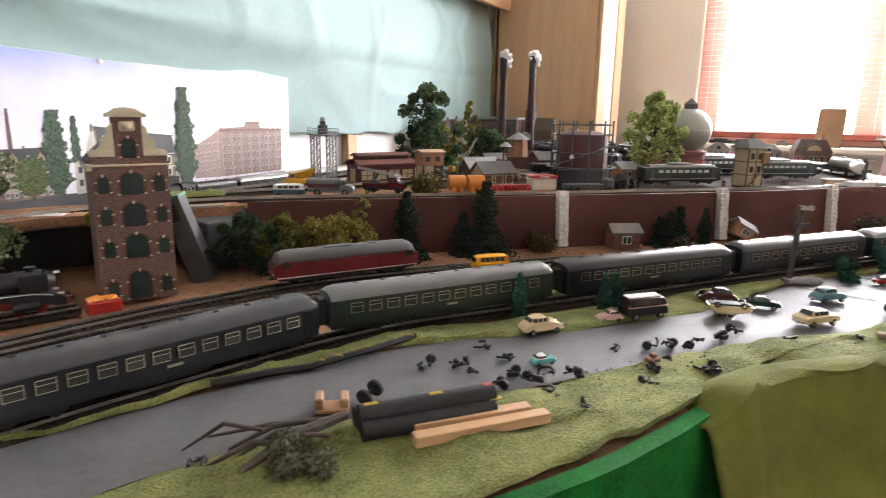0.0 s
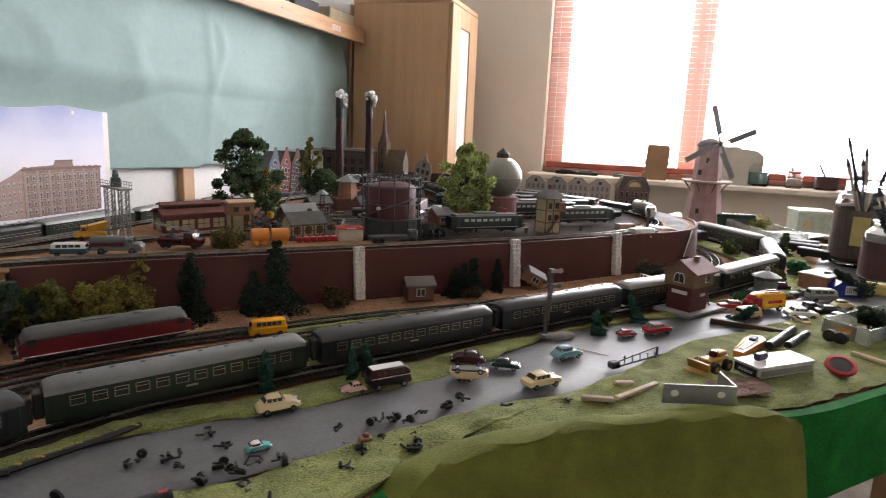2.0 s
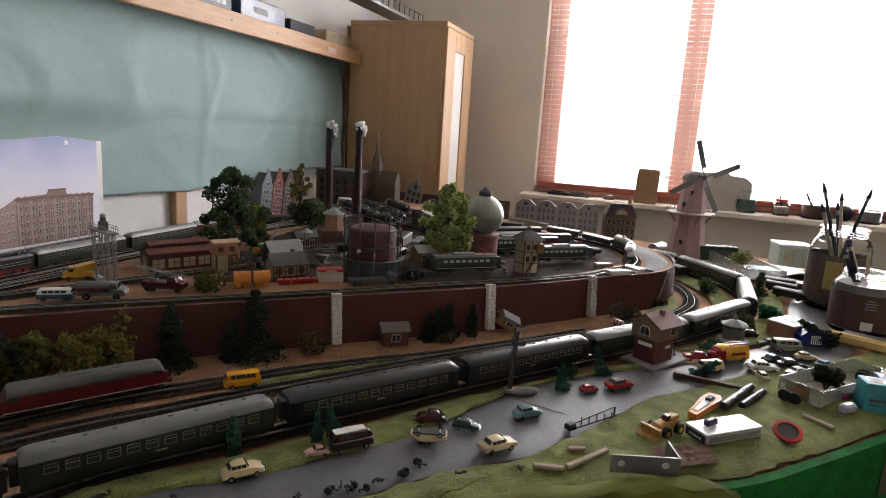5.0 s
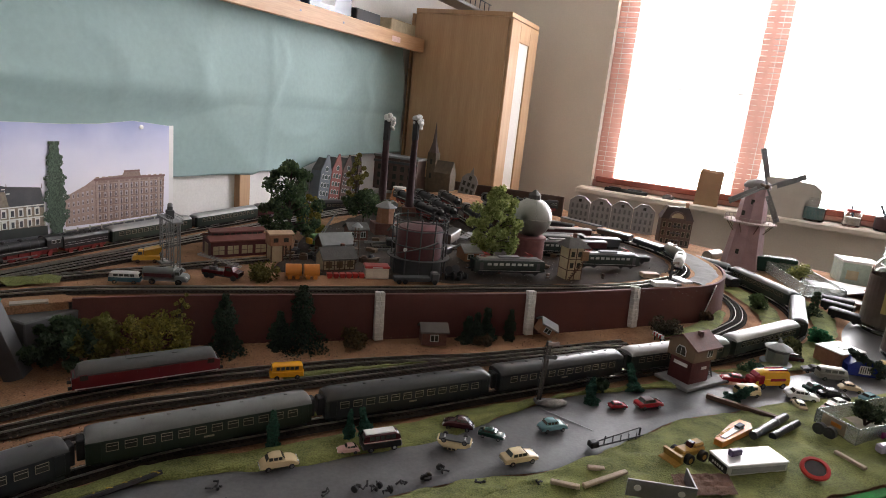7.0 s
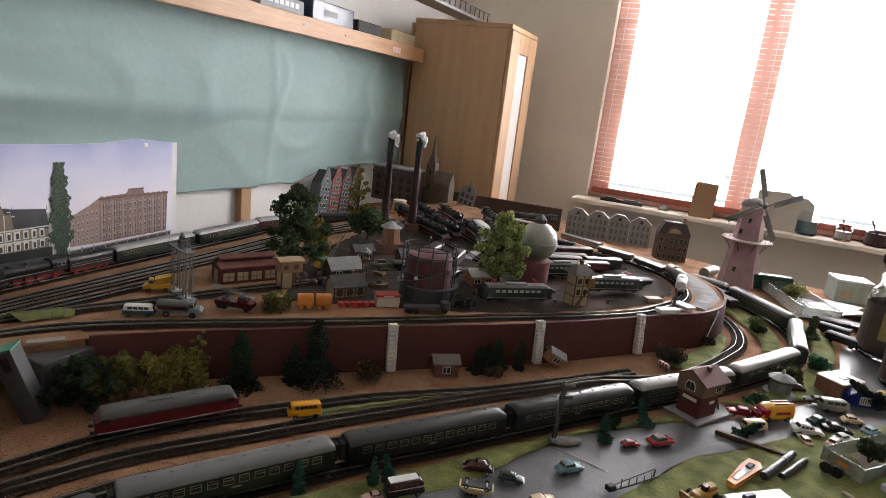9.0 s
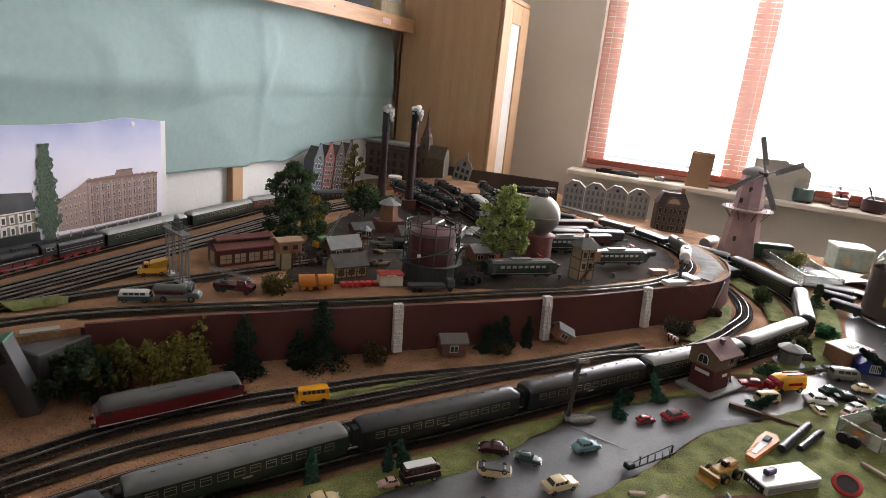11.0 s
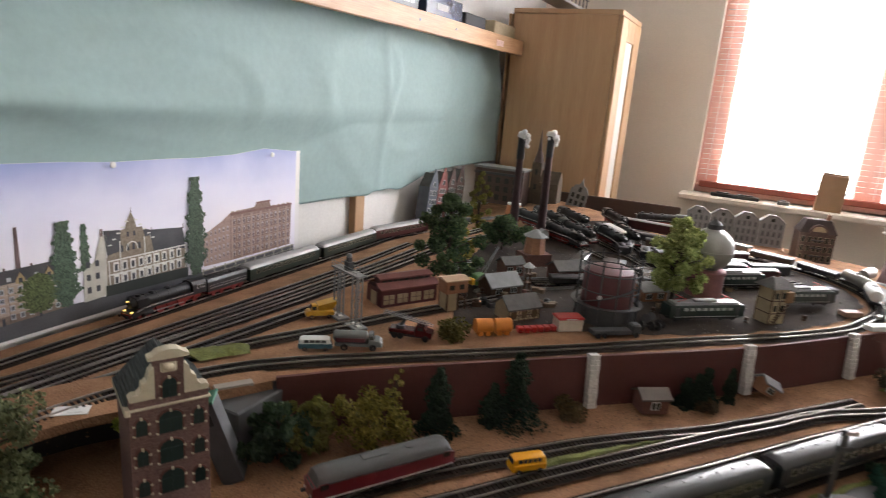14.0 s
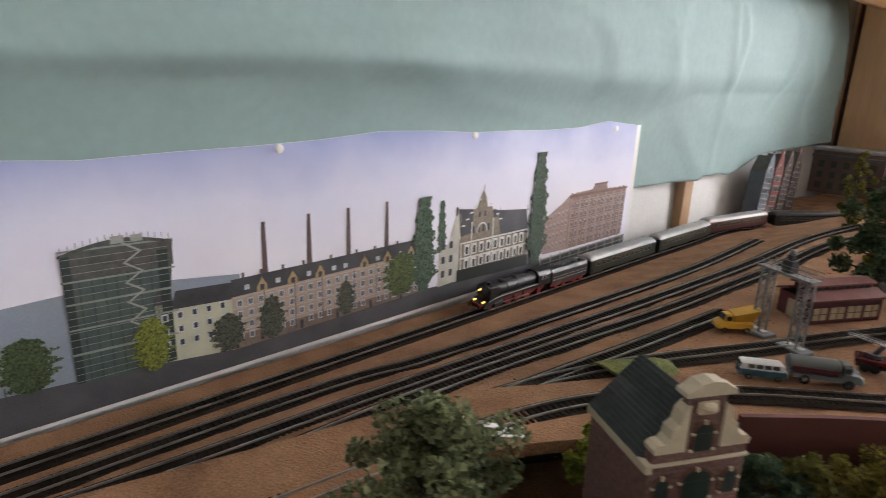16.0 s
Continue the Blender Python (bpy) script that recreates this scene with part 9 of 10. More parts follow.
for dy, rz, l in ((0, 22, 0.098), (0.013, 20, 0.086)):
    solo("wood_strip", Geo().box(-l / 2, l / 2, -0.0048, 0.0048, 0, 0.0075, 0.0005), wood_mat("pale_pine", (0.46, 0.27, 0.14), (0.60, 0.38, 0.21), 0), pose(0.029 - dy * 0.5, 0.372 + dy, 0.007, 0, 0, rz), "pale pine wood strip on the grass", "wood strip", "pine strips")
# twigs and moss
rr = random.Random(77)
BARKT = mat("grey_brown_twig", (0.085, 0.065, 0.055), 0.85, scale=120, var=0.4, bump=0.4)
for i, (x0, y0, x1, y1, r) in enumerate(((-0.150, 0.362, -0.075, 0.378, 0.0018), (-0.132, 0.347, -0.080, 0.372, 0.002), (-0.118, 0.318, -0.062, 0.372, 0.0042), (-0.14, 0.325, -0.085, 0.345, 0.0022), (-0.125, 0.335, -0.07, 0.352, 0.0018), (-0.16, 0.345, -0.11, 0.35, 0.0016))):
    mid = ((x0 + x1) / 2 + rr.uniform(-0.004, 0.004), (y0 + y1) / 2 + rr.uniform(-0.004, 0.004), 0.012 + 0.006 * i / 3)
    solo("twig", Geo().tube([(x0, y0, 0.006), mid, (x1, y1, 0.010 + 0.004 * (i % 3))], [r * 0.5, r, r * 0.8], 7), BARKT, I4, "dry grey-brown twig lying on the grass", "twig", "dry twigs")
bush("heap of grey-green moss on the grass", -0.085, 0.330, 0.004, 0.042, 0.013, (0.06, 0.06, 0.035), (0.20, 0.20, 0.13), 63, leaves=2600, size=0.0016)
# long strips along the verge
solo("dark_strip", Geo().tube([(-0.178, 0.441, 0.006), (-0.14, 0.462, 0.006), (-0.105, 0.478, 0.006)], 0.0032, 6), BLACKM, I4, "dark thin strip along the verge", "strip")
ys = thing("yellow_strip", I4, "dark strip with yellow flecks along the verge", "strip")
part("strip", Geo().tube([(-0.105, 0.478, 0.007), (-0.065, 0.51, 0.008), (-0.025, 0.548, 0.008)], 0.003, 6), BLACKM, ys)
for i in range(7):
    t = i / 6
    part("fleck", Geo().ball((-0.10 + 0.07 * t, 0.482 + 0.062 * t, 0.0098), 0.0035 + 0.002 * math.sin(i * 2.3), 0.0016, 0.0012, n=8, m=5), mat("ochre_tape", (0.36, 0.25, 0.03)), ys)
rails = thing("broken_gate", pose(0.545, 0.684, 0.004, 0, 0, 20), "black broken barrier lying on the road", "barrier")
part("bar", Geo().cyl((-0.045, -0.006, 0.005), (0.045, 0.002, 0.012), 0.0008, n=6).cyl((-0.040, -0.014, 0.004), (0.045, -0.006, 0.004), 0.0011, n=6), BLACKM, rails)
part("post", Geo().box(-0.052, -0.038, -0.014, -0.002, 0, 0.009, 0.002), BLACKM, rails)
part("post", Geo().cyl((0.043, 0, 0.001), (0.043, 0, 0.013), 0.0014, n=6), BLACKM, rails)
for i in range(5):
    part("bent_wire", Geo().tube([(-0.030 + i * 0.014, -0.012, 0.004), (-0.024 + i * 0.014, -0.006, 0.012 - 0.001 * i), (-0.018 + i * 0.014, 0.001, 0.006)], 0.0009, 5), BLACKM, rails)
solo("road_joint", Geo().box(-0.042, 0.042, -0.0011, 0.0011, 0, 0.0006), GREYP, pose(0.488, 0.735, 0.003, 0, 0, -42), "thin white strip across the road joint", "strip")
mat("loader_ochre", (0.40, 0.21, 0.025), 0.5, scale=60, var=0.3)
ld = thing("toy_loader", pose(0.632, 0.645, 0.004, 0, 0, 205) @ Matrix.Scale(0.88, 4), "yellow toy wheel loader with raised bucket", "toy loader")
part("chassis", Geo().box(-0.026, 0.022, -0.010, 0.010, 0.010, 0.021, 0.002).box(-0.024, -0.002, -0.008, 0.008, 0.021, 0.028, 0.002), MATS["loader_ochre"], ld)
part("bucket", Geo().prism_y([(0.030, 0.002), (0.048, 0.003), (0.044, 0.006), (0.034, 0.008), (0.038, 0.020), (0.032, 0.020)], -0.017, 0.017), mat("worn_ochre", (0.36, 0.19, 0.03), 0.5, scale=60, var=0.35), ld)
part("arm", Geo().box(0.010, 0.036, -0.0095, -0.0075, 0.013, 0.017).box(0.010, 0.036, 0.0075, 0.0095, 0.013, 0.017), MATS["loader_ochre"], ld)
part("seat", Geo().box(-0.006, 0.004, -0.005, 0.005, 0.021, 0.030, 0.001), DKBROWN, ld)
for wx in (-0.017, 0.014):
    for s in (-1, 1):
        w = part("wheel", Geo().cyl((wx, s * 0.010, 0.009), (wx, s * 0.017, 0.009), 0.009, n=18), RUBBER, ld, smooth=True)
        part("rim", Geo().cyl((wx, s * 0.0165, 0.009), (wx, s * 0.0174, 0.009), 0.0042, n=12), MATS["loader_ochre"], w)
kn = thing("utility_knife", pose(0.732, 0.710, 0.006, 0, 0, 38) @ Matrix.Scale(0.8, 4), "yellow and white utility knife tool on the grass", "knife")
part("handle", Geo().prism([(-0.062, -0.008), (-0.01, -0.012), (0.045, -0.016), (0.062, -0.006), (0.058, 0.014), (0.02, 0.016), (-0.060, 0.008)], 0, 0.011), ORANGE, kn)
part("inlay", Geo().prism([(-0.045, -0.004), (0.03, -0.007), (0.035, 0.006), (-0.045, 0.004)], 0.011, 0.0125), WHITEPL, kn)
part("slider", Geo().box(0.012, 0.036, -0.006, 0.006, 0.0125, 0.0165, 0.002), BLACKM, kn)
for i in range(8):
    part("grip_rib", Geo().box(-0.050 + i * 0.007, -0.047 + i * 0.007, 0.006, 0.010, 0.009, 0.0122), YELLOW, kn)
for x, y, rz, l, r, lb in ((0.806, 0.738, 36, 0.115, 0.0062, "thick dark blue-grey marker pen lying on the grass"), (0.826, 0.730, 34, 0.085, 0.0055, "shorter dark grey pen lying on the grass")):
    ob = thing("marker_pen", pose(x, y, 0.006, 0, 0, rz), lb, "pen", "marker pens")
    part("barrel", Geo().cyl((-l / 2, 0, r), (l * 0.18, 0, r), r, n=16), mat("slate_blue_plastic", (0.028, 0.033, 0.042), 0.3), ob, smooth=True)
    part("cap", Geo().cyl((l * 0.18, 0, r), (l / 2, 0, r), r * 1.08, r * 0.95, 16), BLACK, ob, smooth=True)
    part("band", Geo().cyl((l * 0.16, 0, r), (l * 0.19, 0, r), r * 1.1, n=16), GREYP, ob)
pb = thing("white_display_box", pose(0.708, 0.629, 0.008, 0, 0, 12) @ Matrix.Diagonal((0.88, 0.88, 0.74, 1)), "white lidded model box with black end label", "box")
part("lid", Geo().box(-0.056, 0.056, -0.022, 0.022, 0.018, 0.021, 0.001), mat("glossy_white", (0.82, 0.82, 0.82), 0.15, bump=0, var=0.02), pb)
part("case", Geo().box(-0.055, 0.055, -0.021, 0.021, 0, 0.018, 0.001), mat("grey_white_case", (0.45, 0.45, 0.45), 0.3, var=0.05), pb)
part("end_label", Geo().box(-0.0558, -0.0548, -0.019, 0.019, 0.002, 0.016), BLACKM, pb, "black end label")
for i in range(5):
    part("label_bar", Geo().box(-0.0563, -0.0557, -0.012 + i * 0.005, -0.009 + i * 0.005, 0.006, 0.0105), WHITEPL, pb)
part("side_label", Geo().box(-0.048, 0.050, -0.0218, -0.0208, 0.004, 0.014), GREYP, pb)
solo("purple_stick", Geo().box(-0.011, 0.011, -0.005, 0.005, 0, 0.010, 0.002), mat("violet_black", (0.035, 0.02, 0.07), 0.3), pose(0.686, 0.627, 0.0239, 0, 0, 20) @ Matrix.Scale(0.9, 4), "small violet-black memory stick on the box", "stick")
rl = thing("round_bottle_top", pose(0.795, 0.617, 0.016, 20, -14, 0) @ Matrix.Scale(0.62, 4), "round red plastic lid with grey disc, tilted", "lid")
part("ring", Geo().lathe([(0.027, -0.004), (0.030, 0.0), (0.029, 0.005), (0.022, 0.006), (0.020, 0.002), (0.020, -0.002)], 32, cap=False), REDP, rl, smooth=True)
part("disc", Geo().lathe([(0.0215, 0.0), (0.0215, 0.003), (0.002, 0.0035)], 24), DKGREY, rl, smooth=True)
part("spout", Geo().cyl((0, 0, -0.002), (0, 0, -0.016), 0.016, 0.012, 20), REDP, rl, smooth=True)
br = thing("metal_bracket", pose(0.553, 0.544, 0.008, 0, 0, -10) @ Matrix.Diagonal((0.95, 0.9, 0.85, 1)), "grey metal angle bracket with two holes", "bracket")
part("long_leg", Geo().box(-0.045, 0.040, -0.001, 0.001, 0, 0.026), STEEL, br)
part("short_leg", Geo().box(0.038, 0.040, 0.001, 0.048, 0, 0.026), STEEL, br)
for x in (-0.032, 0.022):
    part("hole", Geo().cyl((x, -0.0016, 0.014), (x, 0.0016, 0.014), 0.0045, n=16), WHITEPL, br)
for x0, y0, rz, l in ((0.495, 0.578, 28, 0.075), (0.44, 0.562, -15, 0.035), (0.875, 0.655, -70, 0.045), (0.490, 0.600, -5, 0.022)):
    solo("wood_splinter", Geo().box(-l / 2, l / 2, -0.0035, 0.0035, 0, 0.005, 0.001), mat("pale_splinter", (0.42, 0.33, 0.24), 0.8, scale=60), pose(x0, y0, 0.008, 0, 0, rz), "pale wood splinter on the felt grass", "splinter", "wood splinters")
solo("brown_plank", Geo().box(-0.055, 0.055, -0.004, 0.004, 0, 0.008, 0.0006), TIMBER, pose(0.80, 0.806, 0.003, 0, 0, -38), "brown wooden plank beside the parked cars", "plank")
solo("brown_stick", Geo().cyl((-0.05, 0, 0.003), (0.05, 0, 0.003), 0.0028, n=8), mat("red_brown_stick", (0.15, 0.06, 0.04), 0.7), pose(-0.005, 0.655, 0.004, 0, 0, 30), "red-brown stick lying between the tracks", "stick")

# clear tray, boxes and paint jars
tr = thing("clear_tray", pose(1.010, 0.772, 0.006, 0, 0, 20) @ Matrix.Diagonal((0.86, 0.74, 0.74, 1)), "clear plastic tray with a bush and wheels", "tray")
CLEAR = glass_mat("clear_plastic", (0.62, 0.65, 0.62), 0.22)
CLEAR.node_tree.nodes["Principled BSDF"].inputs["Transmission Weight"].default_value = 0.75
for a in ((-0.125, 0.125, -0.046, -0.044, 0, 0.036), (-0.125, 0.125, 0.044, 0.046, 0, 0.036), (-0.125, -0.123, -0.044, 0.044, 0, 0.036), (0.123, 0.125, -0.044, 0.044, 0, 0.036)):
    part("side", Geo().box(*a), CLEAR, tr)
part("bottom", Geo().box(-0.123, 0.123, -0.044, 0.044, 0, 0.002), mat("cream_liner", (0.30, 0.255, 0.185), 0.7), tr)
part("end_label", Geo().box(-0.1262, -0.1252, -0.022, 0.030, 0.006, 0.034), mat("cream_liner", (0.45, 0.42, 0.34)), tr)
part("label_bar", Geo().box(-0.1268, -0.1260, -0.012, 0.010, 0.018, 0.026), ORANGE, tr)
for x, y in ((0.884, 0.735), (0.892, 0.722), (1.075, 0.792), (1.088, 0.802)):
    solo("toy_roller", Geo().cyl((-0.004, 0, 0.009), (0.004, 0, 0.009), 0.009, n=18).cyl((-0.0045, 0, 0.009), (0.0045, 0, 0.009), 0.004, n=10), RUBBER, pose(x, y, 0.006 if x < 1 else 0.010, 0, 0, 30), "black loose toy wheel", "wheel", "loose toy wheels", smooth=True)
for x, y, m, lb in ((1.005, 0.700, mat("teal_print", (0.03, 0.22, 0.27), 0.4, scale=90, var=0.4), "teal printed paint box with a white oval lid"), (1.045, 0.712, mat("blue_print", (0.03, 0.09, 0.30), 0.4, scale=90, var=0.4), "blue printed paint box with a white oval lid")):
    ob = thing("paint_box", pose(x, y, 0.006, 0, 0, -22), lb, "box", "paint boxes")
    part("carton", Geo().box(-0.018, 0.018, -0.018, 0.018, 0, 0.046, 0.001), m, ob)
    part("oval", Geo().lathe([(0.013, 0.046), (0.013, 0.0468)], 20), WHITEPL, ob)
    part("oval_inner", Geo().lathe([(0.010, 0.0468), (0.010, 0.0473)], 20), GREYP, ob)
    part("print_bar", Geo().box(-0.012, 0.012, -0.0187, -0.0178, 0.018, 0.022).box(-0.012, 0.006, -0.0187, -0.0178, 0.012, 0.014), DKGREY, ob)
for i, (x, y) in enumerate(((1.105, 0.728), (1.092, 0.752))):
    ob = thing("paint_tin", pose(x, y, 0.006), "small dark paint tin with pale lid", "paint tin", "paint tins")
    part("tin", Geo().lathe([(0.016, 0), (0.016, 0.030), (0.017, 0.031), (0.017, 0.034)], 20), paint("tin_maroon", (0.12, 0.03, 0.04)), ob, smooth=True)
    part("lid", Geo().lathe([(0.0145, 0.034), (0.0140, 0.035)], 20), CREAM, ob)
solo("glue_cap", Geo().box(-0.013, 0.013, -0.007, 0.007, 0, 0.014, 0.003), paint("lilac_white", (0.5, 0.45, 0.62)), pose(0.955, 0.690, 0.006, 0, 0, 15), "small lilac and white cap", "cap")
solo("magenta_tube", Geo().cyl((-0.03, 0, 0.008), (0.03, 0, 0.008), 0.008, n=14), paint("magenta_paint", (0.26, 0.03, 0.12)), pose(1.000, 0.742, 0.005, 0, 0, 30), "magenta paint tube behind the boxes", "tube", smooth=True)
yt = thing("yellow_tube", pose(1.270, 0.93, 0.006, 0, 0, -52), "long pale yellow square tube on the table", "tube")
part("tube", Geo().box(-0.11, 0.11, -0.012, 0.012, 0, 0.022, 0.005), mat("pale_yellow_foam", (0.62, 0.45, 0.16), 0.6, scale=60, var=0.12), yt)
bc = thing("blue_crate", pose(1.148, 0.998, 0.003, 0, 0, -12), "dark blue printed carton with white label", "box")
part("carton", Geo().prism_y([(-0.026, 0), (0.026, 0), (0.028, 0.020), (0.014, 0.030), (-0.014, 0.030), (-0.028, 0.020)], -0.018, 0.018), paint("royal_blue", (0.02, 0.035, 0.22)), bc)
part("label", Geo().box(-0.006, 0.016, -0.0188, -0.0178, 0.005, 0.022), WHITEPL, bc)
for i in range(5):
    part("label_bar", Geo().box(-0.004 + i * 0.004, -0.0025 + i * 0.004, -0.0194, -0.0186, 0.007, 0.020), BLACKM, bc)
conifer("tipped dark conifer on the blue carton", 1.180, 0.978, 0.015, 0.085, 0.030, 64, (0.01, 0.02, 0.014), (0.045, 0.065, 0.05), leaves=700, lean=60)


def jar(x, y, R, h, label, liquid, band, z=0.003, name="glass_jar", lid=None, brushes=0, seed=1, level=0.55):
    """A wide glass jar with shoulder and neck, printed band and murky filling."""
    ob = thing(name, pose(x, y, z), label, "jar", "jars")
    part("glass", Geo().lathe([(R * 0.90, 0), (R, 0.006), (R, h * 0.74), (R * 0.93, h * 0.82), (R * 0.74, h * 0.90), (R * 0.74, h * 0.97), (R * 0.78, h), (R * 0.70, h), (R * 0.69, h * 0.9), (R * 0.88, h * 0.80), (R * 0.94, h * 0.72), (R * 0.94, 0.010), (R * 0.8, 0.006)], 36), glass_mat("jar_glass", (0.92, 0.94, 0.93), 0.03), ob, smooth=True)
    part("filling", Geo().lathe([(R * 0.78, 0.007), (R * 0.92, 0.012), (R * 0.92, h * level), (R * 0.1, h * level + 0.001)], 30), liquid, ob, smooth=True)
    if band:
        part("label_band", Geo().lathe([(R + 0.0006, h * 0.10), (R + 0.0006, h * 0.68)], 36, cap=False), band, ob, "printed label round the jar")
    for j in range(3):
        part("neck_thread", Geo().lathe([(R * 0.75, h * (0.905 + 0.03 * j)), (R * 0.775, h * (0.912 + 0.03 * j)), (R * 0.75, h * (0.919 + 0.03 * j))], 28, cap=False), MATS["jar_glass"], ob)
    if lid:
        part("lid", Geo().lathe([(R * 0.80, h * 0.93), (R * 0.80, h + 0.004), (R * 0.74, h + 0.006)], 28), lid, ob)
    r = random.Random(seed)
    for i in range(brushes):
        a = r.uniform(0, 6.28)
        top = Vector((R * 1.1 * math.cos(a), R * 1.1 * math.sin(a) * 0.6, h * r.uniform(1.25, 1.55)))
        b = thing("paint_brush", pose(x, y, z), r.choice(("thin paint brush with dark handle standing in a jar", "paint brush with pale wooden handle standing in a jar")), "paint brush", "brushes in the jars")
        foot = Vector((-R * 0.35 * math.cos(a), -R * 0.35 * math.sin(a), 0.02))
        dark = i % 2 == 0
        part("handle", Geo().tube([tuple(foot), tuple(foot.lerp(top, 0.5)), tuple(foot.lerp(top, 0.88))], [0.003, 0.0052, 0.0036], 8), paint("brush_blue_black", (0.03, 0.035, 0.06)) if dark else mat("brush_wood", (0.42, 0.33, 0.24), 0.5), b)
        part("ferrule", Geo().cyl(tuple(foot.lerp(top, 0.87)), tuple(foot.lerp(top, 0.92)), 0.0044, n=8), STEEL, b)
        part("bristle", Geo().cyl(tuple(foot.lerp(top, 0.92)), tuple(top), 0.0062, 0.0020, 8), paint("brush_blue_black", (0.03, 0.035, 0.06)), b)
    return ob


MURK = mat("murky_brown_water", (0.045, 0.03, 0.025), 0.3, scale=30, var=0.3, bump=0)
JBAND = mat("dark_maroon_label", (0.075, 0.035, 0.035), 0.45, scale=70, var=0.3, bump=0)
j1 = jar(1.445, 1.275, 0.068, 0.205, "large glass jar of murky water with brushes", MURK, mat("dark_paper_label", (0.09, 0.065, 0.055), 0.5, scale=40, var=0.4), brushes=5, seed=4)
part("yellow_label", Geo().loft([[(0.0693 * math.cos(radians(a)), 0.0693 * math.sin(radians(a)), z) for z in (0.055, 0.125)] + [(0.0698 * math.cos(radians(a)), 0.0698 * math.sin(radians(a)), z) for z in (0.125, 0.055)] for a in range(205, 236, 5)]), mat("yellowed_label", (0.42, 0.33, 0.12), 0.6, scale=60, var=0.2), j1)
j2 = jar(1.345, 1.085, 0.062, 0.135, "glass jar with dark maroon label and brushes", mat("milky_grey_water", (0.30, 0.28, 0.27), 0.3), JBAND, brushes=4, seed=9, level=0.8)
part("label_disc", Geo().loft([[(0.0632 * math.cos(radians(a)), 0.0632 * math.sin(radians(a)), 0.05 + s * 0.022 * math.sqrt(max(0.0, 1 - ((a - 290) / 19) ** 2))) for s in (-1, 1)] + [(0.0636 * math.cos(radians(a)), 0.0636 * math.sin(radians(a)), 0.05 + s * 0.022 * math.sqrt(max(0.0, 1 - ((a - 290) / 19) ** 2))) for s in (1, -1)] for a in range(272, 309, 4)]), CREAM, j2, "cream round mark on the label")
part("barcode_patch", Geo().loft([[(0.0632 * math.cos(radians(a)), 0.0632 * math.sin(radians(a)), z) for z in (0.016, 0.034)] + [(0.0636 * math.cos(radians(a)), 0.0636 * math.sin(radians(a)), z) for z in (0.034, 0.016)] for a in range(228, 252, 4)]), WHITEPL, j2)
for k, (zz, w) in enumerate(((0.080, 16), (0.074, 22), (0.068, 18), (0.062, 20))):
    part("print_bar", Geo().loft([[(0.0632 * math.cos(radians(a)), 0.0632 * math.sin(radians(a)), z) for z in (zz, zz + 0.0022)] + [(0.0635 * math.cos(radians(a)), 0.0635 * math.sin(radians(a)), z) for z in (zz + 0.0022, zz)] for a in range(240 - w // 2, 241 + w // 2, 2)]), GREYP, j2)
for k, R, h, lq, bn, lb, ld_, nb in ((1.02, 0.048, 0.105, mat("teal_milk", (0.13, 0.26, 0.25), 0.35), None, "squat jar of teal paint water on the sill", None, 0), (1.17, 0.035, 0.070, mat("pale_peach", (0.5, 0.38, 0.32), 0.4), None, "small pale jar on the sill", REDP, 1), (1.30, 0.048, 0.085, MURK, JBAND, "coffee-style jar with maroon label on the sill", None, 1), (1.52, 0.045, 0.090, mat("milky_grey_water", (0.30, 0.28, 0.27)), None, "pale glass jar on the sill", None, 0)):
    p = winpt(k, -0.055, 0.0958)
    jar(p.x, p.y, R, h, lb, lq, bn, z=p.z, lid=ld_, brushes=nb, seed=int(k * 100), level=0.6)
p = winpt(1.42, -0.055, 0.0958)
solo("black_ball", Geo().ball((0, 0, 0.036), 0.038, 0.038, 0.036, n=24, m=14), BLACKM, pose(p.x, p.y, p.z), "dark round ball on the sill", "ball", smooth=True)

# tray, papers and boxes behind the curve
ct2 = thing("clear_tray", pose(1.492, 1.690, 0.0, 0, 0, 79) @ Matrix.Diagonal((1.25, 0.95, 0.8, 1)), "clear plastic tray with green odds and ends", "tray")
for a in ((-0.12, 0.12, -0.06, -0.058, 0, 0.045), (-0.12, 0.12, 0.058, 0.06, 0, 0.045), (-0.12, -0.118, -0.058, 0.058, 0, 0.045), (0.118, 0.12, -0.058, 0.058, 0, 0.045)):
    part("side", Geo().box(*a), CLEAR, ct2)
part("bottom", Geo().box(-0.118, 0.118, -0.058, 0.058, 0, 0.002), CLEAR, ct2)
bush("yellow-green moss in the clear tray", 1.525, 1.745, 0.004, 0.085, 0.055, (0.10, 0.11, 0.03), (0.27, 0.27, 0.09), 71)
solo("dark_green_box", Geo().box(-0.07, 0.07, -0.02, 0.02, 0, 0.05, 0.003), paint("bottle_green", (0.03, 0.07, 0.05)), pose(1.50, 1.86, 0.0, 0, 0, -10), "dark green long box by the tray", "box")
for x, y, z, rz, a, b, lb in ((1.60, 1.63, 0.0, -20, 0.10, 0.06, "grey paper pad"), (1.58, 1.60, 0.012, 10, 0.09, 0.05, "white sheet of paper"), (1.66, 1.70, 0.0, 30, 0.06, 0.05, "white folded card"), (1.52, 1.52, 0.0, -35, 0.11, 0.045, "grey board strip")):
    solo("paper_sheet", Geo().grid(lambda u, v: (a * (2 * u - 1), b * (2 * v - 1), 0.006 + 0.010 * math.sin(u * 3 + v)), 14, 8), WHITEPL if "white" in lb else GREYP, pose(x, y, z, 0, 0, rz), lb + " lying on the table", "paper", "loose papers")
gb = thing("pale_green_box", pose(1.745, 1.80, 0.0, 0, 0, -18), "pale green box with a white lid", "box")
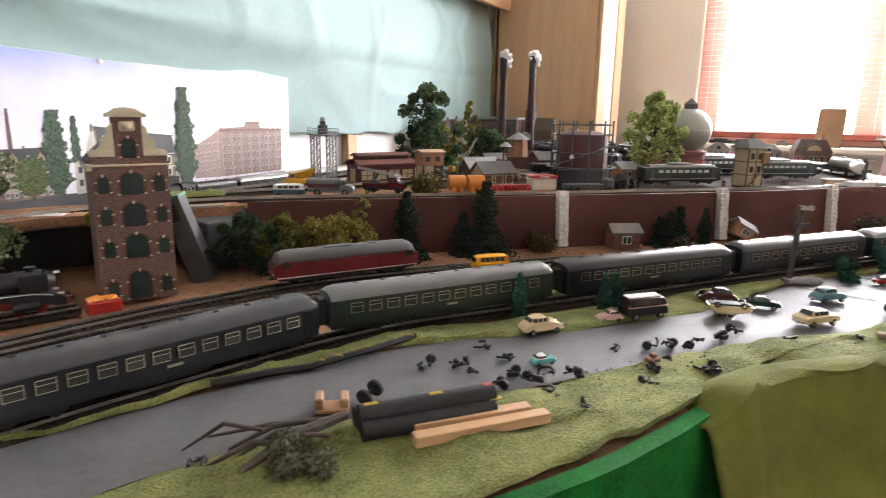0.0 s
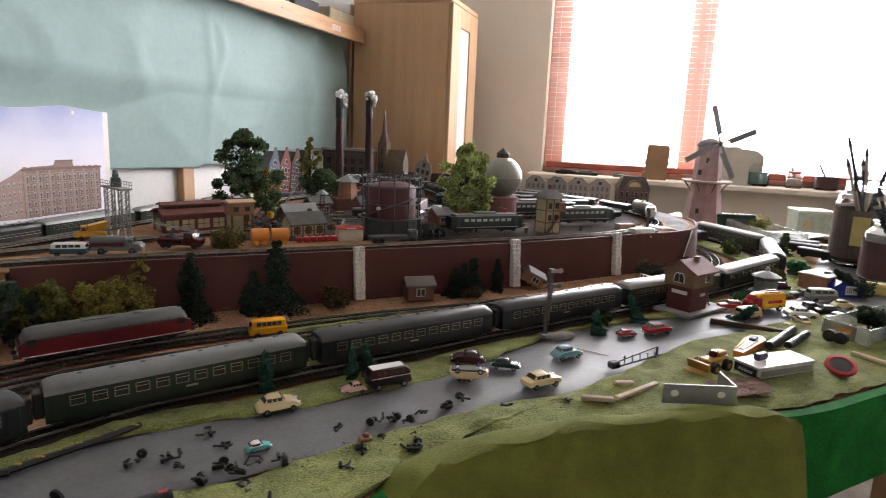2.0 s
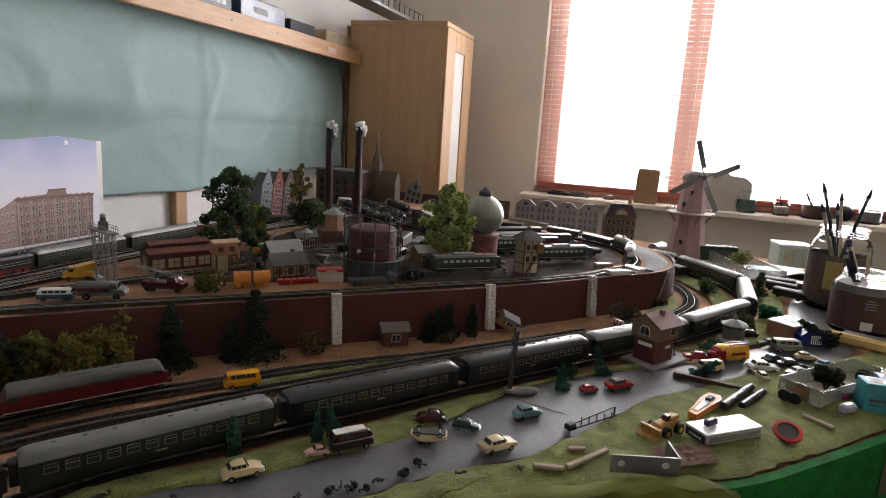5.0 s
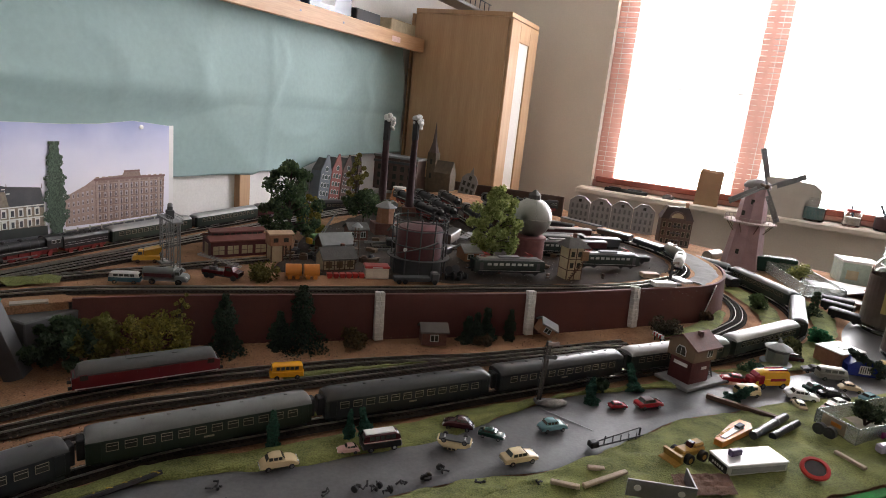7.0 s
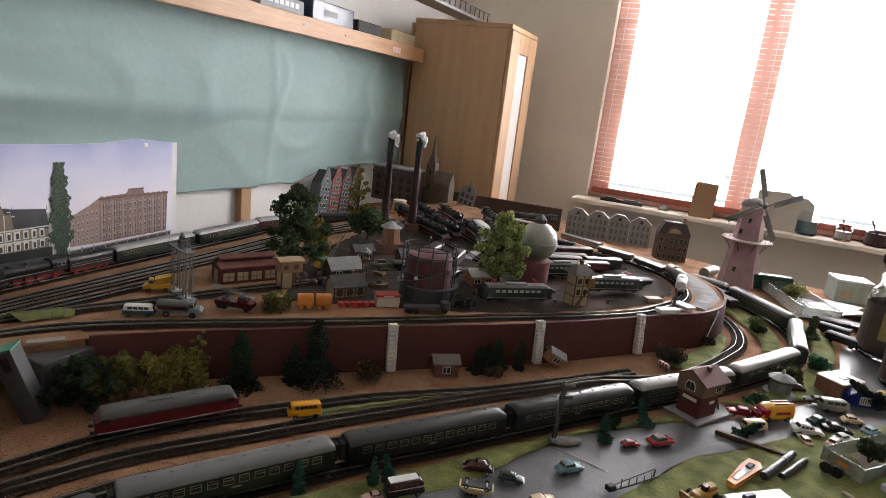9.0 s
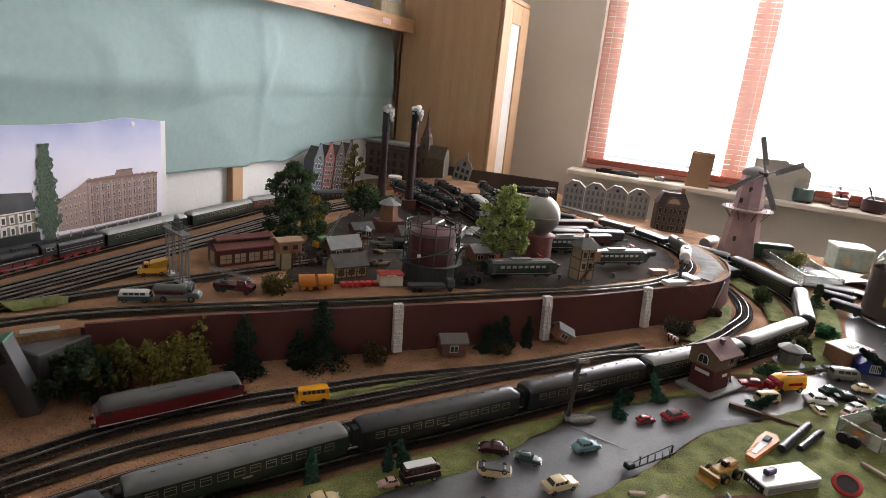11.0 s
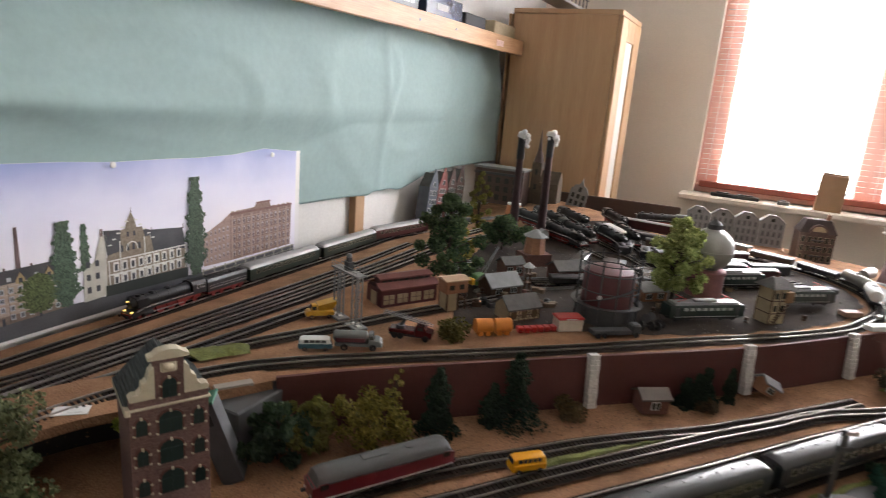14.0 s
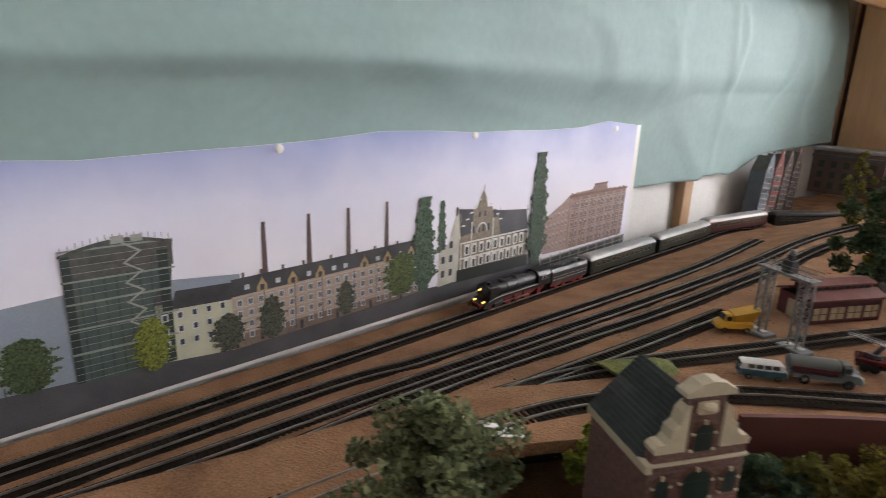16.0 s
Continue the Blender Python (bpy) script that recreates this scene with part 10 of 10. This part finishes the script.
part("carton", Geo().box(-0.055, 0.055, -0.045, 0.045, 0, 0.070, 0.002), mat("pale_green_card", (0.33, 0.40, 0.34), 0.6), gb)
part("lid", Geo().box(-0.057, 0.057, -0.047, 0.047, 0.070, 0.078, 0.002), WHITEPL, gb)
part("label", Geo().box(-0.040, -0.005, -0.0462, -0.0448, 0.015, 0.045), CREAM, gb)
for x, y, rz in ((1.372, 1.335, -60), (1.405, 1.41, -50), (1.44, 1.46, -35)):
    box_wagon(x, y, rz, BLACKM, "black wagon standing loose on the table", z=0.0, roof=BLACKM, L=0.075, h=0.014)
for x, y, rz in ((1.205, 1.700, 105), (1.19, 1.62, 100)):
    box_wagon(x, y, rz, BLACKM, "black long wagon on the inner curve", z=0.0, roof=DKGREY, L=0.12, h=0.018)
for x, y, rz, L in ((1.30, 0.99, -50, 0.12), (1.46, 1.02, -40, 0.2)):
    solo("grey_bar", Geo().box(-L / 2, L / 2, -0.014, 0.014, 0, 0.016, 0.002), GREYP, pose(x, y, 0.003, 0, 0, rz), "grey metal bar on the table", "bar", "grey bars")

# things on the wall shelf
for s, l, h, d, m, lb, nm in ((1.42, 0.20, 0.05, 0.05, paint("dark_wagon", (0.05, 0.06, 0.065)), "dark model coach on the wall shelf", "model_coach"), (1.68, 0.22, 0.055, 0.05, GREYP, "grey model coach on the wall shelf", "model_coach"), (1.95, 0.26, 0.075, 0.07, paint("navy_box", (0.02, 0.03, 0.07), 0.2), "glossy navy model box on the shelf", "model_box"), (2.22, 0.18, 0.055, 0.05, BLACKM, "black model locomotive on the shelf", "model_loco"), (2.50, 0.22, 0.06, 0.06, CREAM, "cream carton on the shelf", "carton"), (1.10, 0.22, 0.05, 0.05, paint("dark_wagon", (0.05, 0.06, 0.065)), "dark model coach on the wall shelf", "model_coach")):
    ob = thing(nm, frame_at(wallpt(s, 0.06, 0.7035), A), lb, "shelf model", "models on the shelf")
    part("body", Geo().box(-l / 2, l / 2, -d / 2, d / 2, 0.008, h, 0.004), m, ob)
    part("base", Geo().box(-l / 2 + 0.01, l / 2 - 0.01, -d / 2 + 0.004, d / 2 - 0.004, 0, 0.008), BLACKM, ob)
    if "coach" in nm:
        for i in range(7):
            part("window", Geo().box(-l / 2 + 0.015 + i * 0.026, -l / 2 + 0.033 + i * 0.026, -d / 2 - 0.0008, -d / 2 + 0.0004, h * 0.5, h * 0.78), LINEW, ob)
    elif nm == "model_box":
        part("label_bar", Geo().box(-0.06, 0.02, -d / 2 - 0.0008, -d / 2 + 0.0004, 0.03, 0.05), GREYP, ob)
hr = thing("upper_track_shelf", frame_at(wallpt(2.60, 0.22, 0.88), A), "raised shelf with dark track and thin railing over the cupboard", "shelf")
part("board", Geo().box(-0.5, 0.45, -0.05, 0.05, 0, 0.012), STEEL, hr)
for i in range(16):
    part("railing_post", Geo().box(-0.48 + i * 0.06, -0.475 + i * 0.06, -0.050, -0.046, 0.012, 0.050), DKGREY, hr)
part("handrail", Geo().box(-0.5, 0.45, -0.050, -0.046, 0.050, 0.054), DKGREY, hr)
for x in (-0.45, 0.4):
    part("bracket", Geo().box(x - 0.01, x + 0.01, -0.04, 0.21, -0.015, 0.0), STEEL, hr)


# ---- clutter of the engine yard ----
ry_ = random.Random(404)
BARREL, CRATE, PIPE = mat("rusty_barrel", (0.09, 0.05, 0.035), 0.6, scale=90, var=0.4, bump=0.2), mat("weathered_crate", (0.17, 0.115, 0.07), 0.8, scale=80, var=0.35, bump=0.2), mat("dull_pipe", (0.17, 0.17, 0.16), 0.5, scale=80, var=0.3)


def yard_spot(x0, x1, y0, y1):
    x, y = ry_.uniform(x0, x1), ry_.uniform(y0, y1)
    return x, y, deck_z(x, y) + 0.0012


for i in range(16):
    x, y, z = yard_spot(0.36, 0.88, 1.235, 1.33) if i < 8 else yard_spot(-0.04, 0.22, 1.20, 1.36)
    ob = thing("small_barrel", pose(x, y, z, 0, 0, ry_.uniform(0, 360)), "small rusty dark barrel on the yard ground", "barrel", "yard barrels")
    part("drum", Geo().lathe([(0.0040, 0), (0.0044, 0.004), (0.0044, 0.007), (0.0040, 0.011), (0.001, 0.0112)], 12), BARREL, ob, smooth=True)
    part("hoop", Geo().lathe([(0.0044, 0.0035), (0.0047, 0.0038), (0.0047, 0.0044), (0.0044, 0.0047)], 12, cap=False), PIPE, ob)
for i in range(18):
    x, y, z = yard_spot(0.30, 0.90, 1.27, 1.60) if i < 9 else yard_spot(-0.06, 0.26, 1.19, 1.50)
    a, b, c = ry_.uniform(0.005, 0.012), ry_.uniform(0.004, 0.008), ry_.uniform(0.005, 0.010)
    ob = thing("small_crate", pose(x, y, z, 0, 0, ry_.uniform(0, 360)), "small weathered wooden crate on the yard ground", "crate", "yard crates")
    part("case", Geo().box(-a, a, -b, b, 0, c, 0.0005), CRATE, ob)
    part("lid", Geo().box(-a - 0.0006, a + 0.0006, -b - 0.0006, b + 0.0006, c, c + 0.0012, 0.0003), CRATE, ob)
for i in range(12):
    x, y, z = yard_spot(0.40, 0.86, 1.42, 1.80) if i < 7 else yard_spot(0.00, 0.30, 1.30, 1.55)
    l = ry_.uniform(0.025, 0.06)
    ob = thing("pipe_stack", pose(x, y, z, 0, 0, ry_.uniform(-30, 60)), "stack of dull grey pipes on the yard ground", "pipes", "yard pipes")
    for dy, zz in ((-0.0032, 0.0016), (0, 0.0016), (0.0032, 0.0016), (-0.0016, 0.0044), (0.0016, 0.0044)):
        part("pipe", Geo().cyl((-l, dy, zz), (l + 0.004 * dy * 300, dy, zz), 0.0016, n=8), PIPE, ob, smooth=True)
for i in range(9):
    x, y, z = yard_spot(0.28, 0.60, 1.50, 1.85)
    l = ry_.uniform(0.05, 0.09)
    ob = thing("stored_tender", pose(x, y, z, 0, 0, ry_.uniform(55, 85)), "black stored tender wagon in the engine yard", "tender", "stored tenders")
    part("body", Geo().box(-l / 2, l / 2, -0.014, 0.014, 0.008, 0.027, 0.0015), BLACK, ob)
    part("coal", Geo().ball((0, 0, 0.026), l * 0.36, 0.010, 0.006, n=12, m=7), BLACKM, ob)
    part("frame", Geo().box(-l / 2, l / 2, -0.010, 0.010, 0.002, 0.0085), BLACKM, ob)
    part("rail_edge", Geo().box(-l / 2, l / 2, -0.0142, -0.0136, 0.0255, 0.0262), PIPE, ob)


# ---- loose litter on the ground ----
def litter(name, label, count, place, c1, c2, s0, s1, seed):
    q = random.Random(seed)
    g = Geo()
    for i in range(count):
        c, s = Vector(place(q)), q.uniform(s0, s1)
        a = q.uniform(0, 6.3)
        e = [c + Vector((s * math.cos(a + k * 2.09) * q.uniform(0.5, 1.2), s * math.sin(a + k * 2.09) * q.uniform(0.5, 1.2), 0)) for k in range(3)]
        t = c + Vector((q.uniform(-0.3, 0.3) * s, q.uniform(-0.3, 0.3) * s, s * q.uniform(0.4, 0.9)))
        g.add(e + [t], [(0, 1, 3), (1, 2, 3), (2, 0, 3), (2, 1, 0)])
    ob = solo(name, g, island_mat(name + "_tones", c1, c2, 0.9), I4, label, "litter", kind="stuff")


def bank_place(q):
    t, u = q.random(), q.random()
    return (-0.32 + 1.12 * t - 0.12 * u, 0.47 + 0.52 * t + 0.30 * u, 0.0008)


def yard_place(q):
    x, y = q.uniform(-0.1, 0.92), q.uniform(1.14, 1.75)
    return (x, y, deck_z(x, y) + 0.001)


def sand_place(q):
    t, u = q.random(), q.random()
    x, y = -0.72 + 0.55 * t + 0.22 * u, 0.80 + 0.75 * t - 0.2 * u
    return (x, y, deck_z(x, y) - 0.001)


def verge_place(q):
    t, u = q.random(), q.random()
    return (0.05 + 0.85 * t + 0.04 * u, 0.43 + 0.27 * t + 0.05 * u, 0.0055)


litter("bank_litter", "brown and dark chips scattered over the sandy bank", 6500, bank_place, (0.05, 0.03, 0.018), (0.32, 0.20, 0.12), 0.0007, 0.0022, 11)
litter("yard_litter", "dark and grey grit scattered over the engine yard", 1500, yard_place, (0.03, 0.025, 0.02), (0.30, 0.28, 0.26), 0.0008, 0.0026, 12)
litter("deck_litter", "brown crumbs scattered between the yard tracks", 700, sand_place, (0.05, 0.03, 0.018), (0.28, 0.17, 0.09), 0.0007, 0.0022, 13)
litter("verge_litter", "dark crumbs scattered over the grass verge", 140, verge_place, (0.025, 0.02, 0.012), (0.22, 0.17, 0.09), 0.0008, 0.0022, 14)
